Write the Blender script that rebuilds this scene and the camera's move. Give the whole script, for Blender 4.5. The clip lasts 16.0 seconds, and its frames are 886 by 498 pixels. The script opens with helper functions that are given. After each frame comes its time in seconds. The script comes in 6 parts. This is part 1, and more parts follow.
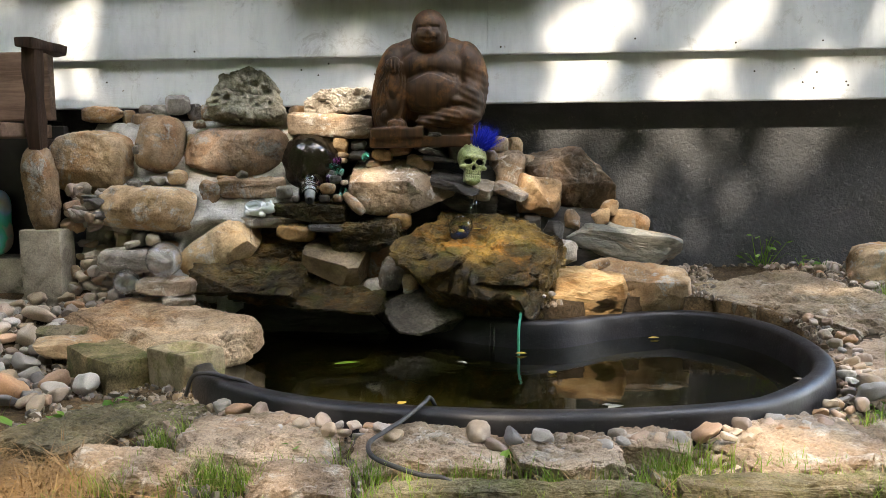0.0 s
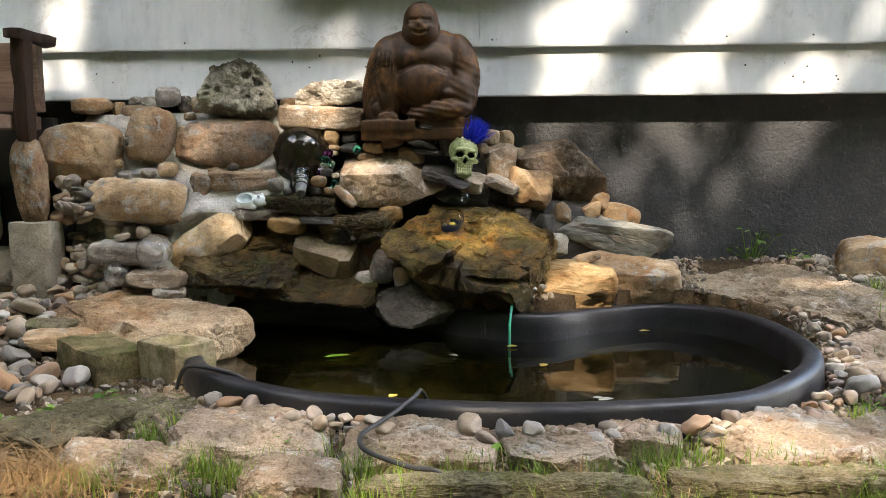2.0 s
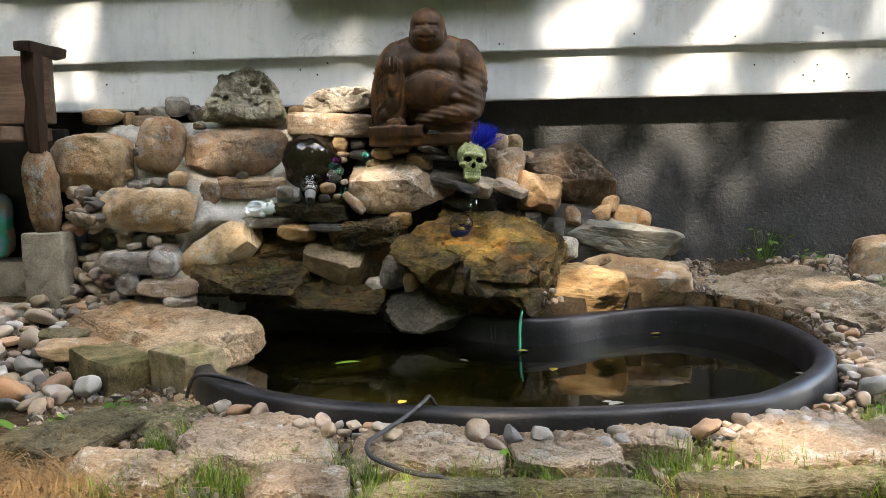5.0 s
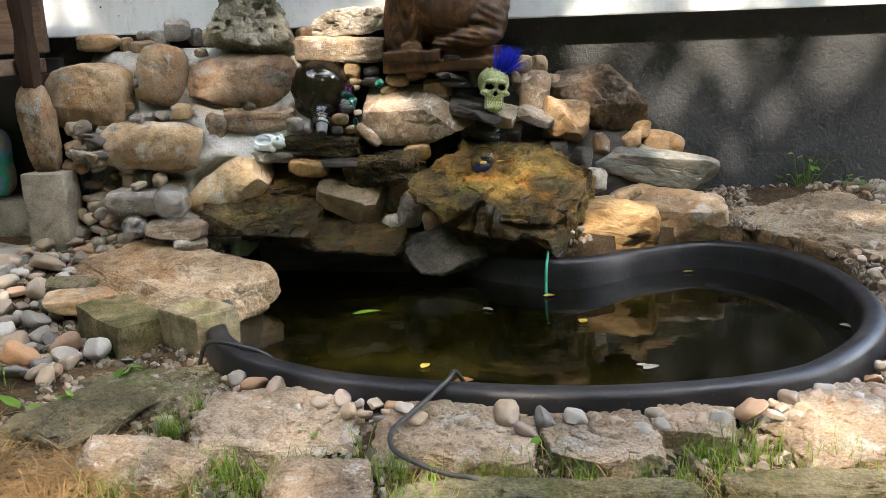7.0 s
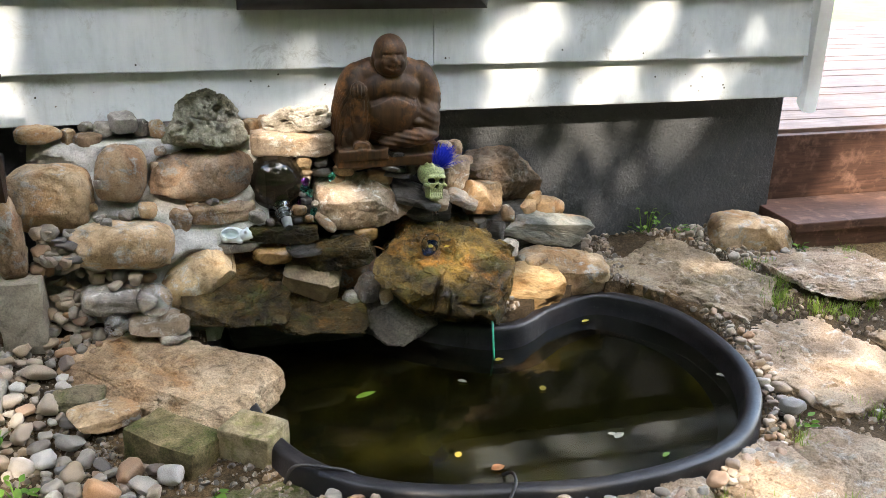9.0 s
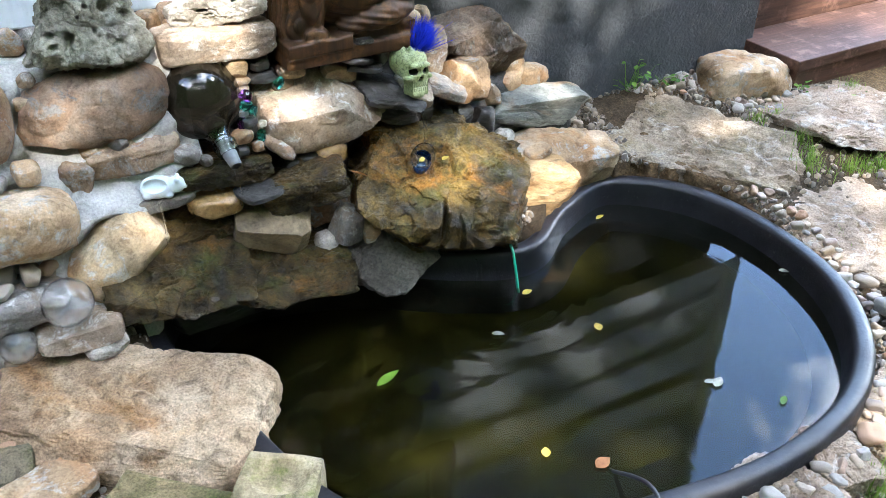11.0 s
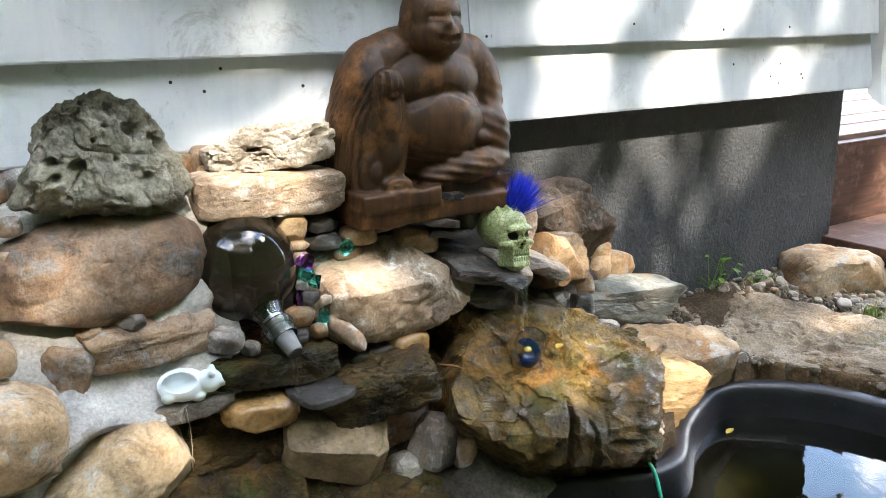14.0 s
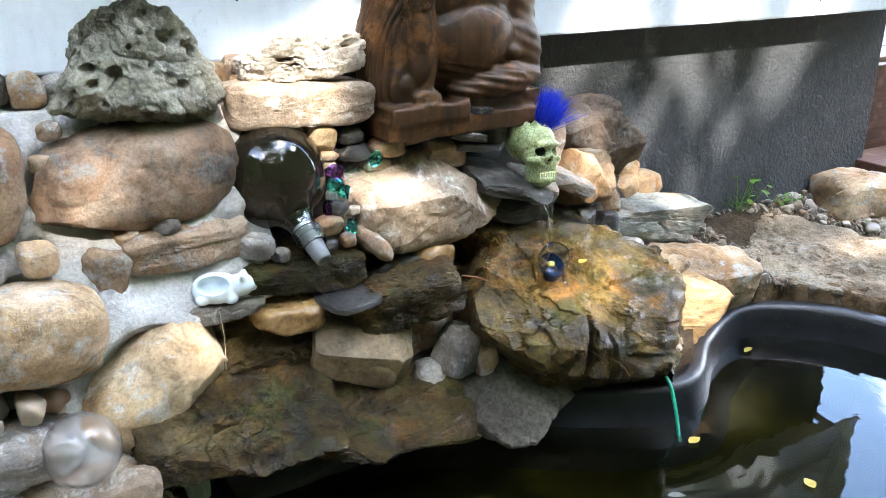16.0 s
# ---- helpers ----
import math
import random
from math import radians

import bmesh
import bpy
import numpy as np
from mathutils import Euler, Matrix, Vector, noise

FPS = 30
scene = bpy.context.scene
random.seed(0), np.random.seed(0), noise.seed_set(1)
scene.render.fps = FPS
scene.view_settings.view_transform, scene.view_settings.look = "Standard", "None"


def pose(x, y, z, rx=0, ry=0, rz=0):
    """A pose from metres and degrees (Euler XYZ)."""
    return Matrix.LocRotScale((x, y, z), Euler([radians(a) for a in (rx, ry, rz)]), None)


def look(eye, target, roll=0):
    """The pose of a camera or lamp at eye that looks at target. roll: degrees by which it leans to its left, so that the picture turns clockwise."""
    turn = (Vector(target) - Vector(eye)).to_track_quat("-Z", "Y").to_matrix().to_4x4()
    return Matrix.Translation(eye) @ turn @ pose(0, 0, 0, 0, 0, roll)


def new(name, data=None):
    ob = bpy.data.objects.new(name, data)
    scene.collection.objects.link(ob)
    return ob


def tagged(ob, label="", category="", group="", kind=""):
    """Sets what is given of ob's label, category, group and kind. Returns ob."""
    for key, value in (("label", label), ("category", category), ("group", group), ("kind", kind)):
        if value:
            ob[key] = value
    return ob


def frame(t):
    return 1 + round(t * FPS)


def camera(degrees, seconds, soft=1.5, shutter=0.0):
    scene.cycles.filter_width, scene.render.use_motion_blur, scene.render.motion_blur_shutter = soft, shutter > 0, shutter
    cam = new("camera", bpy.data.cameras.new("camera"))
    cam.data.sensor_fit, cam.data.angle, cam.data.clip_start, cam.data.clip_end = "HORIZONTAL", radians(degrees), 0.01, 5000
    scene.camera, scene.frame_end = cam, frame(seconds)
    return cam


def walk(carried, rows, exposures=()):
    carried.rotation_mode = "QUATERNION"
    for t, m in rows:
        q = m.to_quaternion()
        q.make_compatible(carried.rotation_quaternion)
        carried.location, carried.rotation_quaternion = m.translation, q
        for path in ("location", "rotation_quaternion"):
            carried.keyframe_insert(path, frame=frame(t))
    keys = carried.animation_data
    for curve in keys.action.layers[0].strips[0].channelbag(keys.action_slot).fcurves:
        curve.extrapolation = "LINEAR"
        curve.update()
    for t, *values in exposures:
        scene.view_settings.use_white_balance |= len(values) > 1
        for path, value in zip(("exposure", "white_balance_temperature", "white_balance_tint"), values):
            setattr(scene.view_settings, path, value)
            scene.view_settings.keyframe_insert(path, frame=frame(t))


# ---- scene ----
cam = camera(54, 16.0, soft=0.75)
PATH = [
    (0, (0.111, -0.278, 0.484), (-0.0, 1.707, 0.264), -0.57),
    (0.5, (0.111, -0.278, 0.485), (0.004, 1.706, 0.258), -0.55),
    (1, (0.112, -0.278, 0.486), (0.01, 1.706, 0.253), -0.48),
    (1.5, (0.111, -0.278, 0.484), (0.015, 1.706, 0.251), -0.43),
    (2, (0.11, -0.279, 0.485), (0.02, 1.705, 0.248), -0.41),
    (2.5, (0.109, -0.279, 0.485), (0.025, 1.705, 0.246), -0.39),
    (3, (0.114, -0.28, 0.487), (0.028, 1.703, 0.246), -0.39),
    (3.5, (0.111, -0.279, 0.484), (0.026, 1.705, 0.25), -0.30),
    (4, (0.112, -0.279, 0.485), (0.024, 1.706, 0.258), -0.30),
    (6.5, (0.145, -0.236, 0.51), (-0.04, 1.741, 0.265), -2.92),
    (7, (0.108, -0.14, 0.602), (-0.059, 1.792, 0.114), -2.32),
    (7.5, (0.002, -0.026, 0.733), (-0.059, 1.93, 0.322), -0.38),
    (7.6, (0.005, -0.017, 0.729), (-0.051, 1.947, 0.357), -0.58),
    (7.7, (0.019, -0.475, 0.996), (-0.026, 1.463, 0.502), 0.19),
    (7.8, (-0.055, -0.627, 1.045), (-0.048, 1.312, 0.553), 0.46),
    (8, (-0.181, -0.833, 1.226), (-0.097, 1.083, 0.658), 1.31),
    (8.5, (-0.303, -0.705, 1.158), (-0.107, 1.199, 0.578), -0.20),
    (9, (-0.574, -0.306, 1.19), (-0.071, 1.491, 0.471), 1.13),
    (9.5, (-0.731, -0.031, 1.189), (-0.045, 1.652, 0.353), 2.03),
    (10, (-0.748, 0.249, 1.182), (-0.001, 1.84, 0.227), 1.97),
    (10.2, (-0.752, 0.289, 1.191), (0.006, 1.848, 0.193), 1.42),
    (12.5, (-0.805, 0.883, 1.052), (0.078, 2.243, -0.119), -0.56),
    (13, (-0.823, 0.935, 0.888), (0.17, 2.424, -0.005), 0.88),
    (13.5, (-0.826, 0.942, 0.826), (0.224, 2.501, 0.144), -0.56),
    (14, (-0.839, 0.945, 0.822), (0.234, 2.55, 0.302), -0.59),
    (14.5, (-0.838, 0.913, 0.826), (0.198, 2.547, 0.321), -1.15),
    (15, (-0.831, 0.915, 0.823), (0.164, 2.519, 0.161), -0.85),
    (15.5, (-0.837, 0.924, 0.825), (0.146, 2.508, 0.101), 0.20),
    (16, (-0.848, 0.922, 0.825), (0.136, 2.515, 0.121), 0.21),
]
EXPOSURES = [(0, 3.3, 7800, 12), (4, 3.3, 7800, 12), (6.5, 3.35, 7800, 12), (7, 3.4, 7600, 12), (7.5, 3.57, 7800, 12), (8.5, 3.2, 7700, 12), (9, 3.42, 7400, 11), (10, 3.65, 6600, 9), (12.5, 4.35, 6000, 7), (13.5, 4.32, 6500, 9), (14, 3.8, 7000, 10), (14.5, 3.55, 7300, 11), (15, 3.7, 6900, 10), (15.5, 4.0, 6500, 9), (16, 4.2, 6400, 9)]
walk(cam, [(t, look(eye, target, roll)) for t, eye, target, roll in PATH], EXPOSURES)

# ---------------------------------------------------------------- light
world = bpy.data.worlds.new("world")
scene.world = world
world.use_nodes = True
SUN_EL, SUN_AZ = radians(48), radians(188)      # azimuth clockwise from +y (the house side)
wt = world.node_tree
sky = wt.nodes.new("ShaderNodeTexSky")
sky.sky_type = "NISHITA"
sky.sun_disc = False
sky.sun_elevation, sky.sun_rotation = SUN_EL, SUN_AZ
tcw = wt.nodes.new("ShaderNodeTexCoord")
clouds = wt.nodes.new("ShaderNodeTexNoise")
clouds.inputs["Scale"].default_value, clouds.inputs["Detail"].default_value, clouds.inputs["Roughness"].default_value = 2.6, 7, 0.6
wt.links.new(tcw.outputs["Generated"], clouds.inputs["Vector"])
cover = wt.nodes.new("ShaderNodeMapRange")
cover.inputs["From Min"].default_value, cover.inputs["From Max"].default_value, cover.inputs["To Max"].default_value = 0.50, 0.66, 0.85
wt.links.new(clouds.outputs["Fac"], cover.inputs["Value"])
blend = wt.nodes.new("ShaderNodeMix")
blend.data_type = "RGBA"
blend.inputs[7].default_value = (15.5, 15.4, 15.2, 1)
wt.links.new(cover.outputs["Result"], blend.inputs[0])
wt.links.new(sky.outputs["Color"], blend.inputs[6])
wt.links.new(blend.outputs[2], wt.nodes["Background"].inputs["Color"])
wt.nodes["Background"].inputs["Strength"].default_value = 0.22
SUN_DIR = Vector((math.sin(SUN_AZ) * math.cos(SUN_EL), math.cos(SUN_AZ) * math.cos(SUN_EL), math.sin(SUN_EL)))
sun_data = bpy.data.lights.new("sun", "SUN")
sun_data.energy, sun_data.angle, sun_data.color = 1.0, radians(0.55), (1.0, 0.93, 0.82)
sun = new("sun", sun_data)
sun.matrix_world = look(SUN_DIR * 30, (0, 0, 0))


# ---------------------------------------------------------------- materials
def material(name, rough=0.8, metal=0.0, spec=0.4):
    m = bpy.data.materials.new(name)
    m.use_nodes = True
    b = m.node_tree.nodes["Principled BSDF"]
    b.inputs["Roughness"].default_value = rough
    b.inputs["Metallic"].default_value = metal
    b.inputs["Specular IOR Level"].default_value = spec
    return m, m.node_tree, b


def coords(nt, scale=(1, 1, 1), shift=True):
    """Object coordinates in metres, shifted by the object's own random number."""
    n, l = nt.nodes, nt.links
    tc = n.new("ShaderNodeTexCoord")
    mp = n.new("ShaderNodeMapping")
    mp.inputs["Scale"].default_value = scale
    if shift:
        oi = n.new("ShaderNodeObjectInfo")
        mul = n.new("ShaderNodeMath")
        mul.operation = "MULTIPLY"
        mul.inputs[1].default_value = 37.0
        l.new(oi.outputs["Random"], mul.inputs[0])
        add = n.new("ShaderNodeVectorMath")
        l.new(tc.outputs["Object"], add.inputs[0])
        l.new(mul.outputs[0], add.inputs[1])
        l.new(add.outputs[0], mp.inputs["Vector"])
    else:
        l.new(tc.outputs["Object"], mp.inputs["Vector"])
    return mp.outputs["Vector"]


def noise_tex(nt, vec, scale, detail=5, rough=0.6, dist=0.0):
    t = nt.nodes.new("ShaderNodeTexNoise")
    t.inputs["Scale"].default_value, t.inputs["Detail"].default_value = scale, detail
    t.inputs["Roughness"].default_value, t.inputs["Distortion"].default_value = rough, dist
    nt.links.new(vec, t.inputs["Vector"])
    return t.outputs["Fac"]


def ramp(nt, fac, stops):
    r = nt.nodes.new("ShaderNodeValToRGB")
    e = r.color_ramp.elements
    while len(e) < len(stops):
        e.new(0.5)
    for el, (p, c) in zip(e, stops):
        el.position, el.color = p, (*c, 1) if len(c) == 3 else c
    nt.links.new(fac, r.inputs["Fac"])
    return r.outputs["Color"]


def mix(nt, fac, a, b, mode="MIX"):
    m = nt.nodes.new("ShaderNodeMix")
    m.data_type, m.blend_type = "RGBA", mode
    for sock, v in ((m.inputs[0], fac), (m.inputs[6], a), (m.inputs[7], b)):
        if isinstance(v, (int, float)):
            sock.default_value = v
        elif isinstance(v, tuple):
            sock.default_value = (*v, 1)
        else:
            nt.links.new(v, sock)
    return m.outputs[2]


def step(nt, fac, lo, hi):
    m = nt.nodes.new("ShaderNodeMapRange")
    m.inputs["From Min"].default_value, m.inputs["From Max"].default_value = lo, hi
    nt.links.new(fac, m.inputs["Value"])
    return m.outputs["Result"]


def bump(nt, bsdf, height, strength, distance=0.01, chain=None):
    b = nt.nodes.new("ShaderNodeBump")
    b.inputs["Strength"].default_value, b.inputs["Distance"].default_value = strength, distance
    nt.links.new(height, b.inputs["Height"])
    if chain is not None:
        nt.links.new(chain, b.inputs["Normal"])
    nt.links.new(b.outputs["Normal"], bsdf.inputs["Normal"])
    return b.outputs["Normal"]


def stone(name, cols, patch=None, patch_at=(0.52, 0.68), rough=0.85, bumps=0.6, spec=0.3, big=7.0, layers=1.0, wet=None, moss=None, grain=0.5, stain=0.85, lichen=None, dark=0.28):
    """Natural stone: cols are the tones from dark to light, patch a stain of another colour, moss a green one, wet the roughness under a film of water."""
    m, nt, b = material(name, rough, 0, spec)
    v = coords(nt, (1, 1, layers))
    f = noise_tex(nt, v, big, 8, 0.62, 0.5)
    k = len(cols)
    c = ramp(nt, f, [(0.32 + 0.36 * i / (k - 1), col) for i, col in enumerate(cols)])
    if patch:
        c = mix(nt, step(nt, noise_tex(nt, v, big * 0.8, 6, 0.6, 0.9), *patch_at), c, patch)
    if moss:
        c = mix(nt, step(nt, noise_tex(nt, v, big * 1.3, 7, 0.7), 0.5, 0.66), c, moss)
    if lichen:
        c = mix(nt, step(nt, noise_tex(nt, v, big * 2.6, 8, 0.72, 0.6), 0.54, 0.62), c, lichen)
    g = noise_tex(nt, v, 150 if wet else 210, 4, 0.7)
    c = mix(nt, grain, c, ramp(nt, g, [(0.3, (0.45, 0.44, 0.43)), (0.5, (1, 1, 1)), (0.68, (1.4, 1.38, 1.35))]), "MULTIPLY")
    tone = ramp(nt, noise_tex(nt, v, 4.5, 3, 0.5, 0.3), [(0.34, (0.62, 0.58, 0.54)), (0.5, (1, 1, 1)), (0.66, (1.22, 1.2, 1.16))])
    c = mix(nt, 0.8, c, tone, "MULTIPLY")
    c = mix(nt, stain, c, ramp(nt, noise_tex(nt, v, 19, 8, 0.7, 0.8), [(0.30, (dark, dark * 0.95, dark * 0.9)), (0.48, (0.92, 0.92, 0.92)), (0.7, (1.2, 1.19, 1.17))]), "MULTIPLY")
    nt.links.new(c, b.inputs["Base Color"])
    crag = nt.nodes.new("ShaderNodeTexNoise")
    crag.noise_type = "RIDGED_MULTIFRACTAL"
    crag.inputs["Scale"].default_value, crag.inputs["Detail"].default_value, crag.inputs["Roughness"].default_value = 9.0, 7.0, 0.65
    nt.links.new(v, crag.inputs["Vector"])
    n1 = bump(nt, b, crag.outputs["Fac"], bumps * 0.8, 0.012)
    n2 = bump(nt, b, noise_tex(nt, v, 55, 8, 0.72), bumps, 0.012, n1)
    n3 = bump(nt, b, g, bumps * 0.6, 0.003, n2)
    if wet:
        r = ramp(nt, noise_tex(nt, v, 22, 4, 0.6), [(0.35, (wet[0],) * 3), (0.65, (wet[1],) * 3)])
        nt.links.new(r, b.inputs["Roughness"])
        b.inputs["Coat Weight"].default_value, b.inputs["Coat Roughness"].default_value, b.inputs["Coat IOR"].default_value = 1.0, 0.05, 1.5
        nt.links.new(step(nt, noise_tex(nt, v, 34, 5, 0.7), 0.49, 0.58), b.inputs["Coat Weight"])
        nt.links.new(bump(nt, b, noise_tex(nt, v, 120, 3, 0.6), 1.0, 0.009, n2), b.inputs["Coat Normal"])
        nt.links.new(n3, b.inputs["Normal"])
    return m


def pebble_material():
    m, nt, b = material("pebble", 0.6, 0, 0.4)
    v = coords(nt)
    oi = nt.nodes.new("ShaderNodeObjectInfo")
    c = ramp(nt, oi.outputs["Random"], [(0.0, (0.19, 0.18, 0.17)), (0.14, (0.32, 0.24, 0.165)), (0.3, (0.37, 0.335, 0.29)), (0.45, (0.14, 0.135, 0.135)),
                                        (0.6, (0.36, 0.21, 0.12)), (0.74, (0.30, 0.29, 0.28)), (0.88, (0.36, 0.27, 0.19)), (1.0, (0.46, 0.44, 0.415))])
    c = mix(nt, 0.7, c, ramp(nt, noise_tex(nt, v, 30, 5, 0.7, 0.6), [(0.25, (0.45, 0.43, 0.42)), (0.55, (1, 1, 1)), (0.8, (1.3, 1.25, 1.2))]), "MULTIPLY")
    g = noise_tex(nt, v, 220, 3, 0.7)
    c = mix(nt, 0.35, c, ramp(nt, g, [(0.3, (0.4, 0.4, 0.4)), (0.6, (1.1, 1.1, 1.1))]), "MULTIPLY")
    nt.links.new(c, b.inputs["Base Color"])
    bump(nt, b, g, 0.25, 0.002)
    return m


def gravel_material():
    m, nt, b = material("gravel", 0.75, 0, 0.3)
    ge = nt.nodes.new("ShaderNodeNewGeometry")
    c = ramp(nt, ge.outputs["Random Per Island"], [(0.0, (0.11, 0.10, 0.09)), (0.25, (0.24, 0.18, 0.12)), (0.5, (0.16, 0.145, 0.13)), (0.75, (0.30, 0.23, 0.17)), (1.0, (0.33, 0.30, 0.27))])
    v = coords(nt, shift=False)
    c = mix(nt, 0.5, c, ramp(nt, noise_tex(nt, v, 120, 4, 0.7), [(0.3, (0.45, 0.43, 0.42)), (0.65, (1.1, 1.1, 1.1))]), "MULTIPLY")
    nt.links.new(c, b.inputs["Base Color"])
    return m


def plain(name, col, rough=0.5, metal=0.0, spec=0.5, vary=0.25, scale=40, bumps=0.1):
    m, nt, b = material(name, rough, metal, spec)
    v = coords(nt)
    f = noise_tex(nt, v, scale, 5, 0.65)
    lo, hi = tuple(x * (1 - vary) for x in col), tuple(min(1, x * (1 + vary)) for x in col)
    nt.links.new(ramp(nt, f, [(0.3, lo), (0.7, hi)]), b.inputs["Base Color"])
    bump(nt, b, noise_tex(nt, v, scale * 4, 4, 0.7), bumps, 0.003)
    return m


def wood(name, dark, light, axis=0, rough=0.6, grain=14, spec=0.3, bumps=0.25, stain=None):
    m, nt, b = material(name, rough, 0, spec)
    sc = [grain * 4] * 3
    sc[axis] = grain * 0.25
    v = coords(nt, tuple(sc))
    f = noise_tex(nt, v, 1.0, 6, 0.65, 1.2)
    c = ramp(nt, f, [(0.3, dark), (0.7, light)])
    v2 = coords(nt)
    c = mix(nt, 0.6, c, ramp(nt, noise_tex(nt, v2, 9, 5, 0.65), [(0.3, (0.45, 0.42, 0.4)), (0.65, (1.1, 1.1, 1.1))]), "MULTIPLY")
    if stain:
        c = mix(nt, step(nt, noise_tex(nt, v2, 16, 6, 0.7), 0.52, 0.7), c, stain)
    nt.links.new(c, b.inputs["Base Color"])
    bump(nt, b, f, bumps, 0.004)
    return m


def glass(name, col=(1, 1, 1), rough=0.0, ior=1.45):
    m, nt, b = material(name, rough, 0, 0.5)
    b.inputs["Base Color"].default_value = (*col, 1)
    b.inputs["Transmission Weight"].default_value = 1.0
    b.inputs["IOR"].default_value = ior
    return m


M = {}
M["greyslate"] = stone("grey_slate", [(0.05, 0.05, 0.048), (0.12, 0.115, 0.108), (0.20, 0.19, 0.175)], rough=0.7, bumps=0.6, layers=2)
M["tan"] = stone("tan_sandstone", [(0.183, 0.122, 0.073), (0.403, 0.283, 0.173), (0.537, 0.427, 0.311)], patch=(0.34, 0.19, 0.09), rough=0.85, bumps=0.6, lichen=(0.40, 0.385, 0.36))
M["orange"] = stone("orange_sandstone", [(0.242, 0.149, 0.083), (0.451, 0.319, 0.198), (0.539, 0.440, 0.325)], patch=(0.42, 0.21, 0.09), bumps=0.5, lichen=(0.46, 0.43, 0.39))
M["brown"] = stone("brown_fieldstone", [(0.175, 0.119, 0.075), (0.338, 0.237, 0.156), (0.438, 0.350, 0.269)], patch=(0.27, 0.145, 0.08), bumps=0.6, lichen=(0.33, 0.32, 0.305))
M["darkbrown"] = stone("dark_brown_rock", [(0.060, 0.045, 0.034), (0.160, 0.118, 0.086), (0.25, 0.20, 0.158)], patch=(0.20, 0.125, 0.08), bumps=0.7, lichen=(0.17, 0.155, 0.14))
M["grey"] = stone("grey_fieldstone", [(0.112, 0.105, 0.099), (0.258, 0.241, 0.224), (0.381, 0.364, 0.336)], patch=(0.31, 0.21, 0.13), bumps=0.55, big=9, lichen=(0.45, 0.43, 0.40))
M["pale"] = stone("pale_limestone", [(0.23, 0.168, 0.115), (0.385, 0.305, 0.235), (0.49, 0.43, 0.36)], patch=(0.42, 0.28, 0.18), bumps=0.7, lichen=(0.62, 0.59, 0.55))
M["porous"] = stone("porous_limestone", [(0.30, 0.26, 0.22), (0.56, 0.52, 0.46), (0.66, 0.62, 0.56)], patch=(0.25, 0.2, 0.16), bumps=0.9, big=14)


def lava_material():
    """Holed pale grey rock, overgrown dark olive towards its top."""
    m = stone("mossy_lava_rock", [(0.19, 0.185, 0.145), (0.40, 0.385, 0.315), (0.54, 0.52, 0.44)], bumps=1.0, big=11, moss=(0.25, 0.24, 0.155), stain=0.9)
    nt = m.node_tree
    b = nt.nodes["Principled BSDF"]
    old = b.inputs["Base Color"].links[0].from_socket
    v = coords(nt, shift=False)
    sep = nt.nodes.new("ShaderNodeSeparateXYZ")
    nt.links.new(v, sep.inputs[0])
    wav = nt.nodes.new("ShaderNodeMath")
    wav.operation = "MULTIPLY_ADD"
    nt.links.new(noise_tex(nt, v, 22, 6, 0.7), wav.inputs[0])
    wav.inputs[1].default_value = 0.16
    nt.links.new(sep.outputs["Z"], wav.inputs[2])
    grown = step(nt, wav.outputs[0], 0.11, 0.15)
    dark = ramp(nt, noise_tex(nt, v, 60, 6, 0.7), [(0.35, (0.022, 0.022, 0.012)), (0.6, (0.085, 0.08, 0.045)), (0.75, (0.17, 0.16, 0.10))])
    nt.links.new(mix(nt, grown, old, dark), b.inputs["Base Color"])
    return m


M["lavatop"] = lava_material()
M["greenslab"] = stone("grey_green_slate", [(0.12, 0.125, 0.115), (0.24, 0.25, 0.23), (0.36, 0.35, 0.315)], patch=(0.30, 0.215, 0.14), bumps=0.5, layers=3)
M["dampslate"] = stone("damp_grey_slate", [(0.045, 0.039, 0.031), (0.12, 0.105, 0.084), (0.23, 0.205, 0.17)], rough=0.6, bumps=1.0, layers=1.5, wet=(0.35, 0.65), stain=1.0, grain=0.9)
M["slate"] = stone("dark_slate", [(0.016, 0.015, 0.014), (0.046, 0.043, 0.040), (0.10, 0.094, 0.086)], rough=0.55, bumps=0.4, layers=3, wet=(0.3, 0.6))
M["wet"] = stone("wet_brown_rock", [(0.014, 0.009, 0.003), (0.068, 0.044, 0.014), (0.165, 0.116, 0.045)], patch=(0.17, 0.085, 0.020), patch_at=(0.54, 0.68), rough=0.4, bumps=1.1, moss=(0.054, 0.060, 0.014), layers=1.5, wet=(0.35, 0.6), spec=0.2, big=9, stain=1.0, dark=0.18, grain=1.0)
M["wetbig"] = stone("wet_golden_boulder", [(0.020, 0.013, 0.003), (0.120, 0.076, 0.020), (0.31, 0.205, 0.062)], patch=(0.32, 0.15, 0.030), patch_at=(0.52, 0.66), rough=0.4, bumps=1.2, big=10, wet=(0.35, 0.6), spec=0.2, moss=(0.090, 0.080, 0.022), stain=1.0, dark=0.16, grain=1.0)
M["wetorange"] = stone("wet_orange_stone", [(0.20, 0.10, 0.03), (0.33, 0.19, 0.07), (0.38, 0.25, 0.11)], rough=0.3, bumps=0.2, wet=(0.12, 0.3), spec=0.5)
M["wetbrick"] = stone("damp_tan_block", [(0.11, 0.076, 0.042), (0.22, 0.16, 0.092), (0.31, 0.24, 0.15)], rough=0.5, bumps=0.35, wet=(0.3, 0.55))
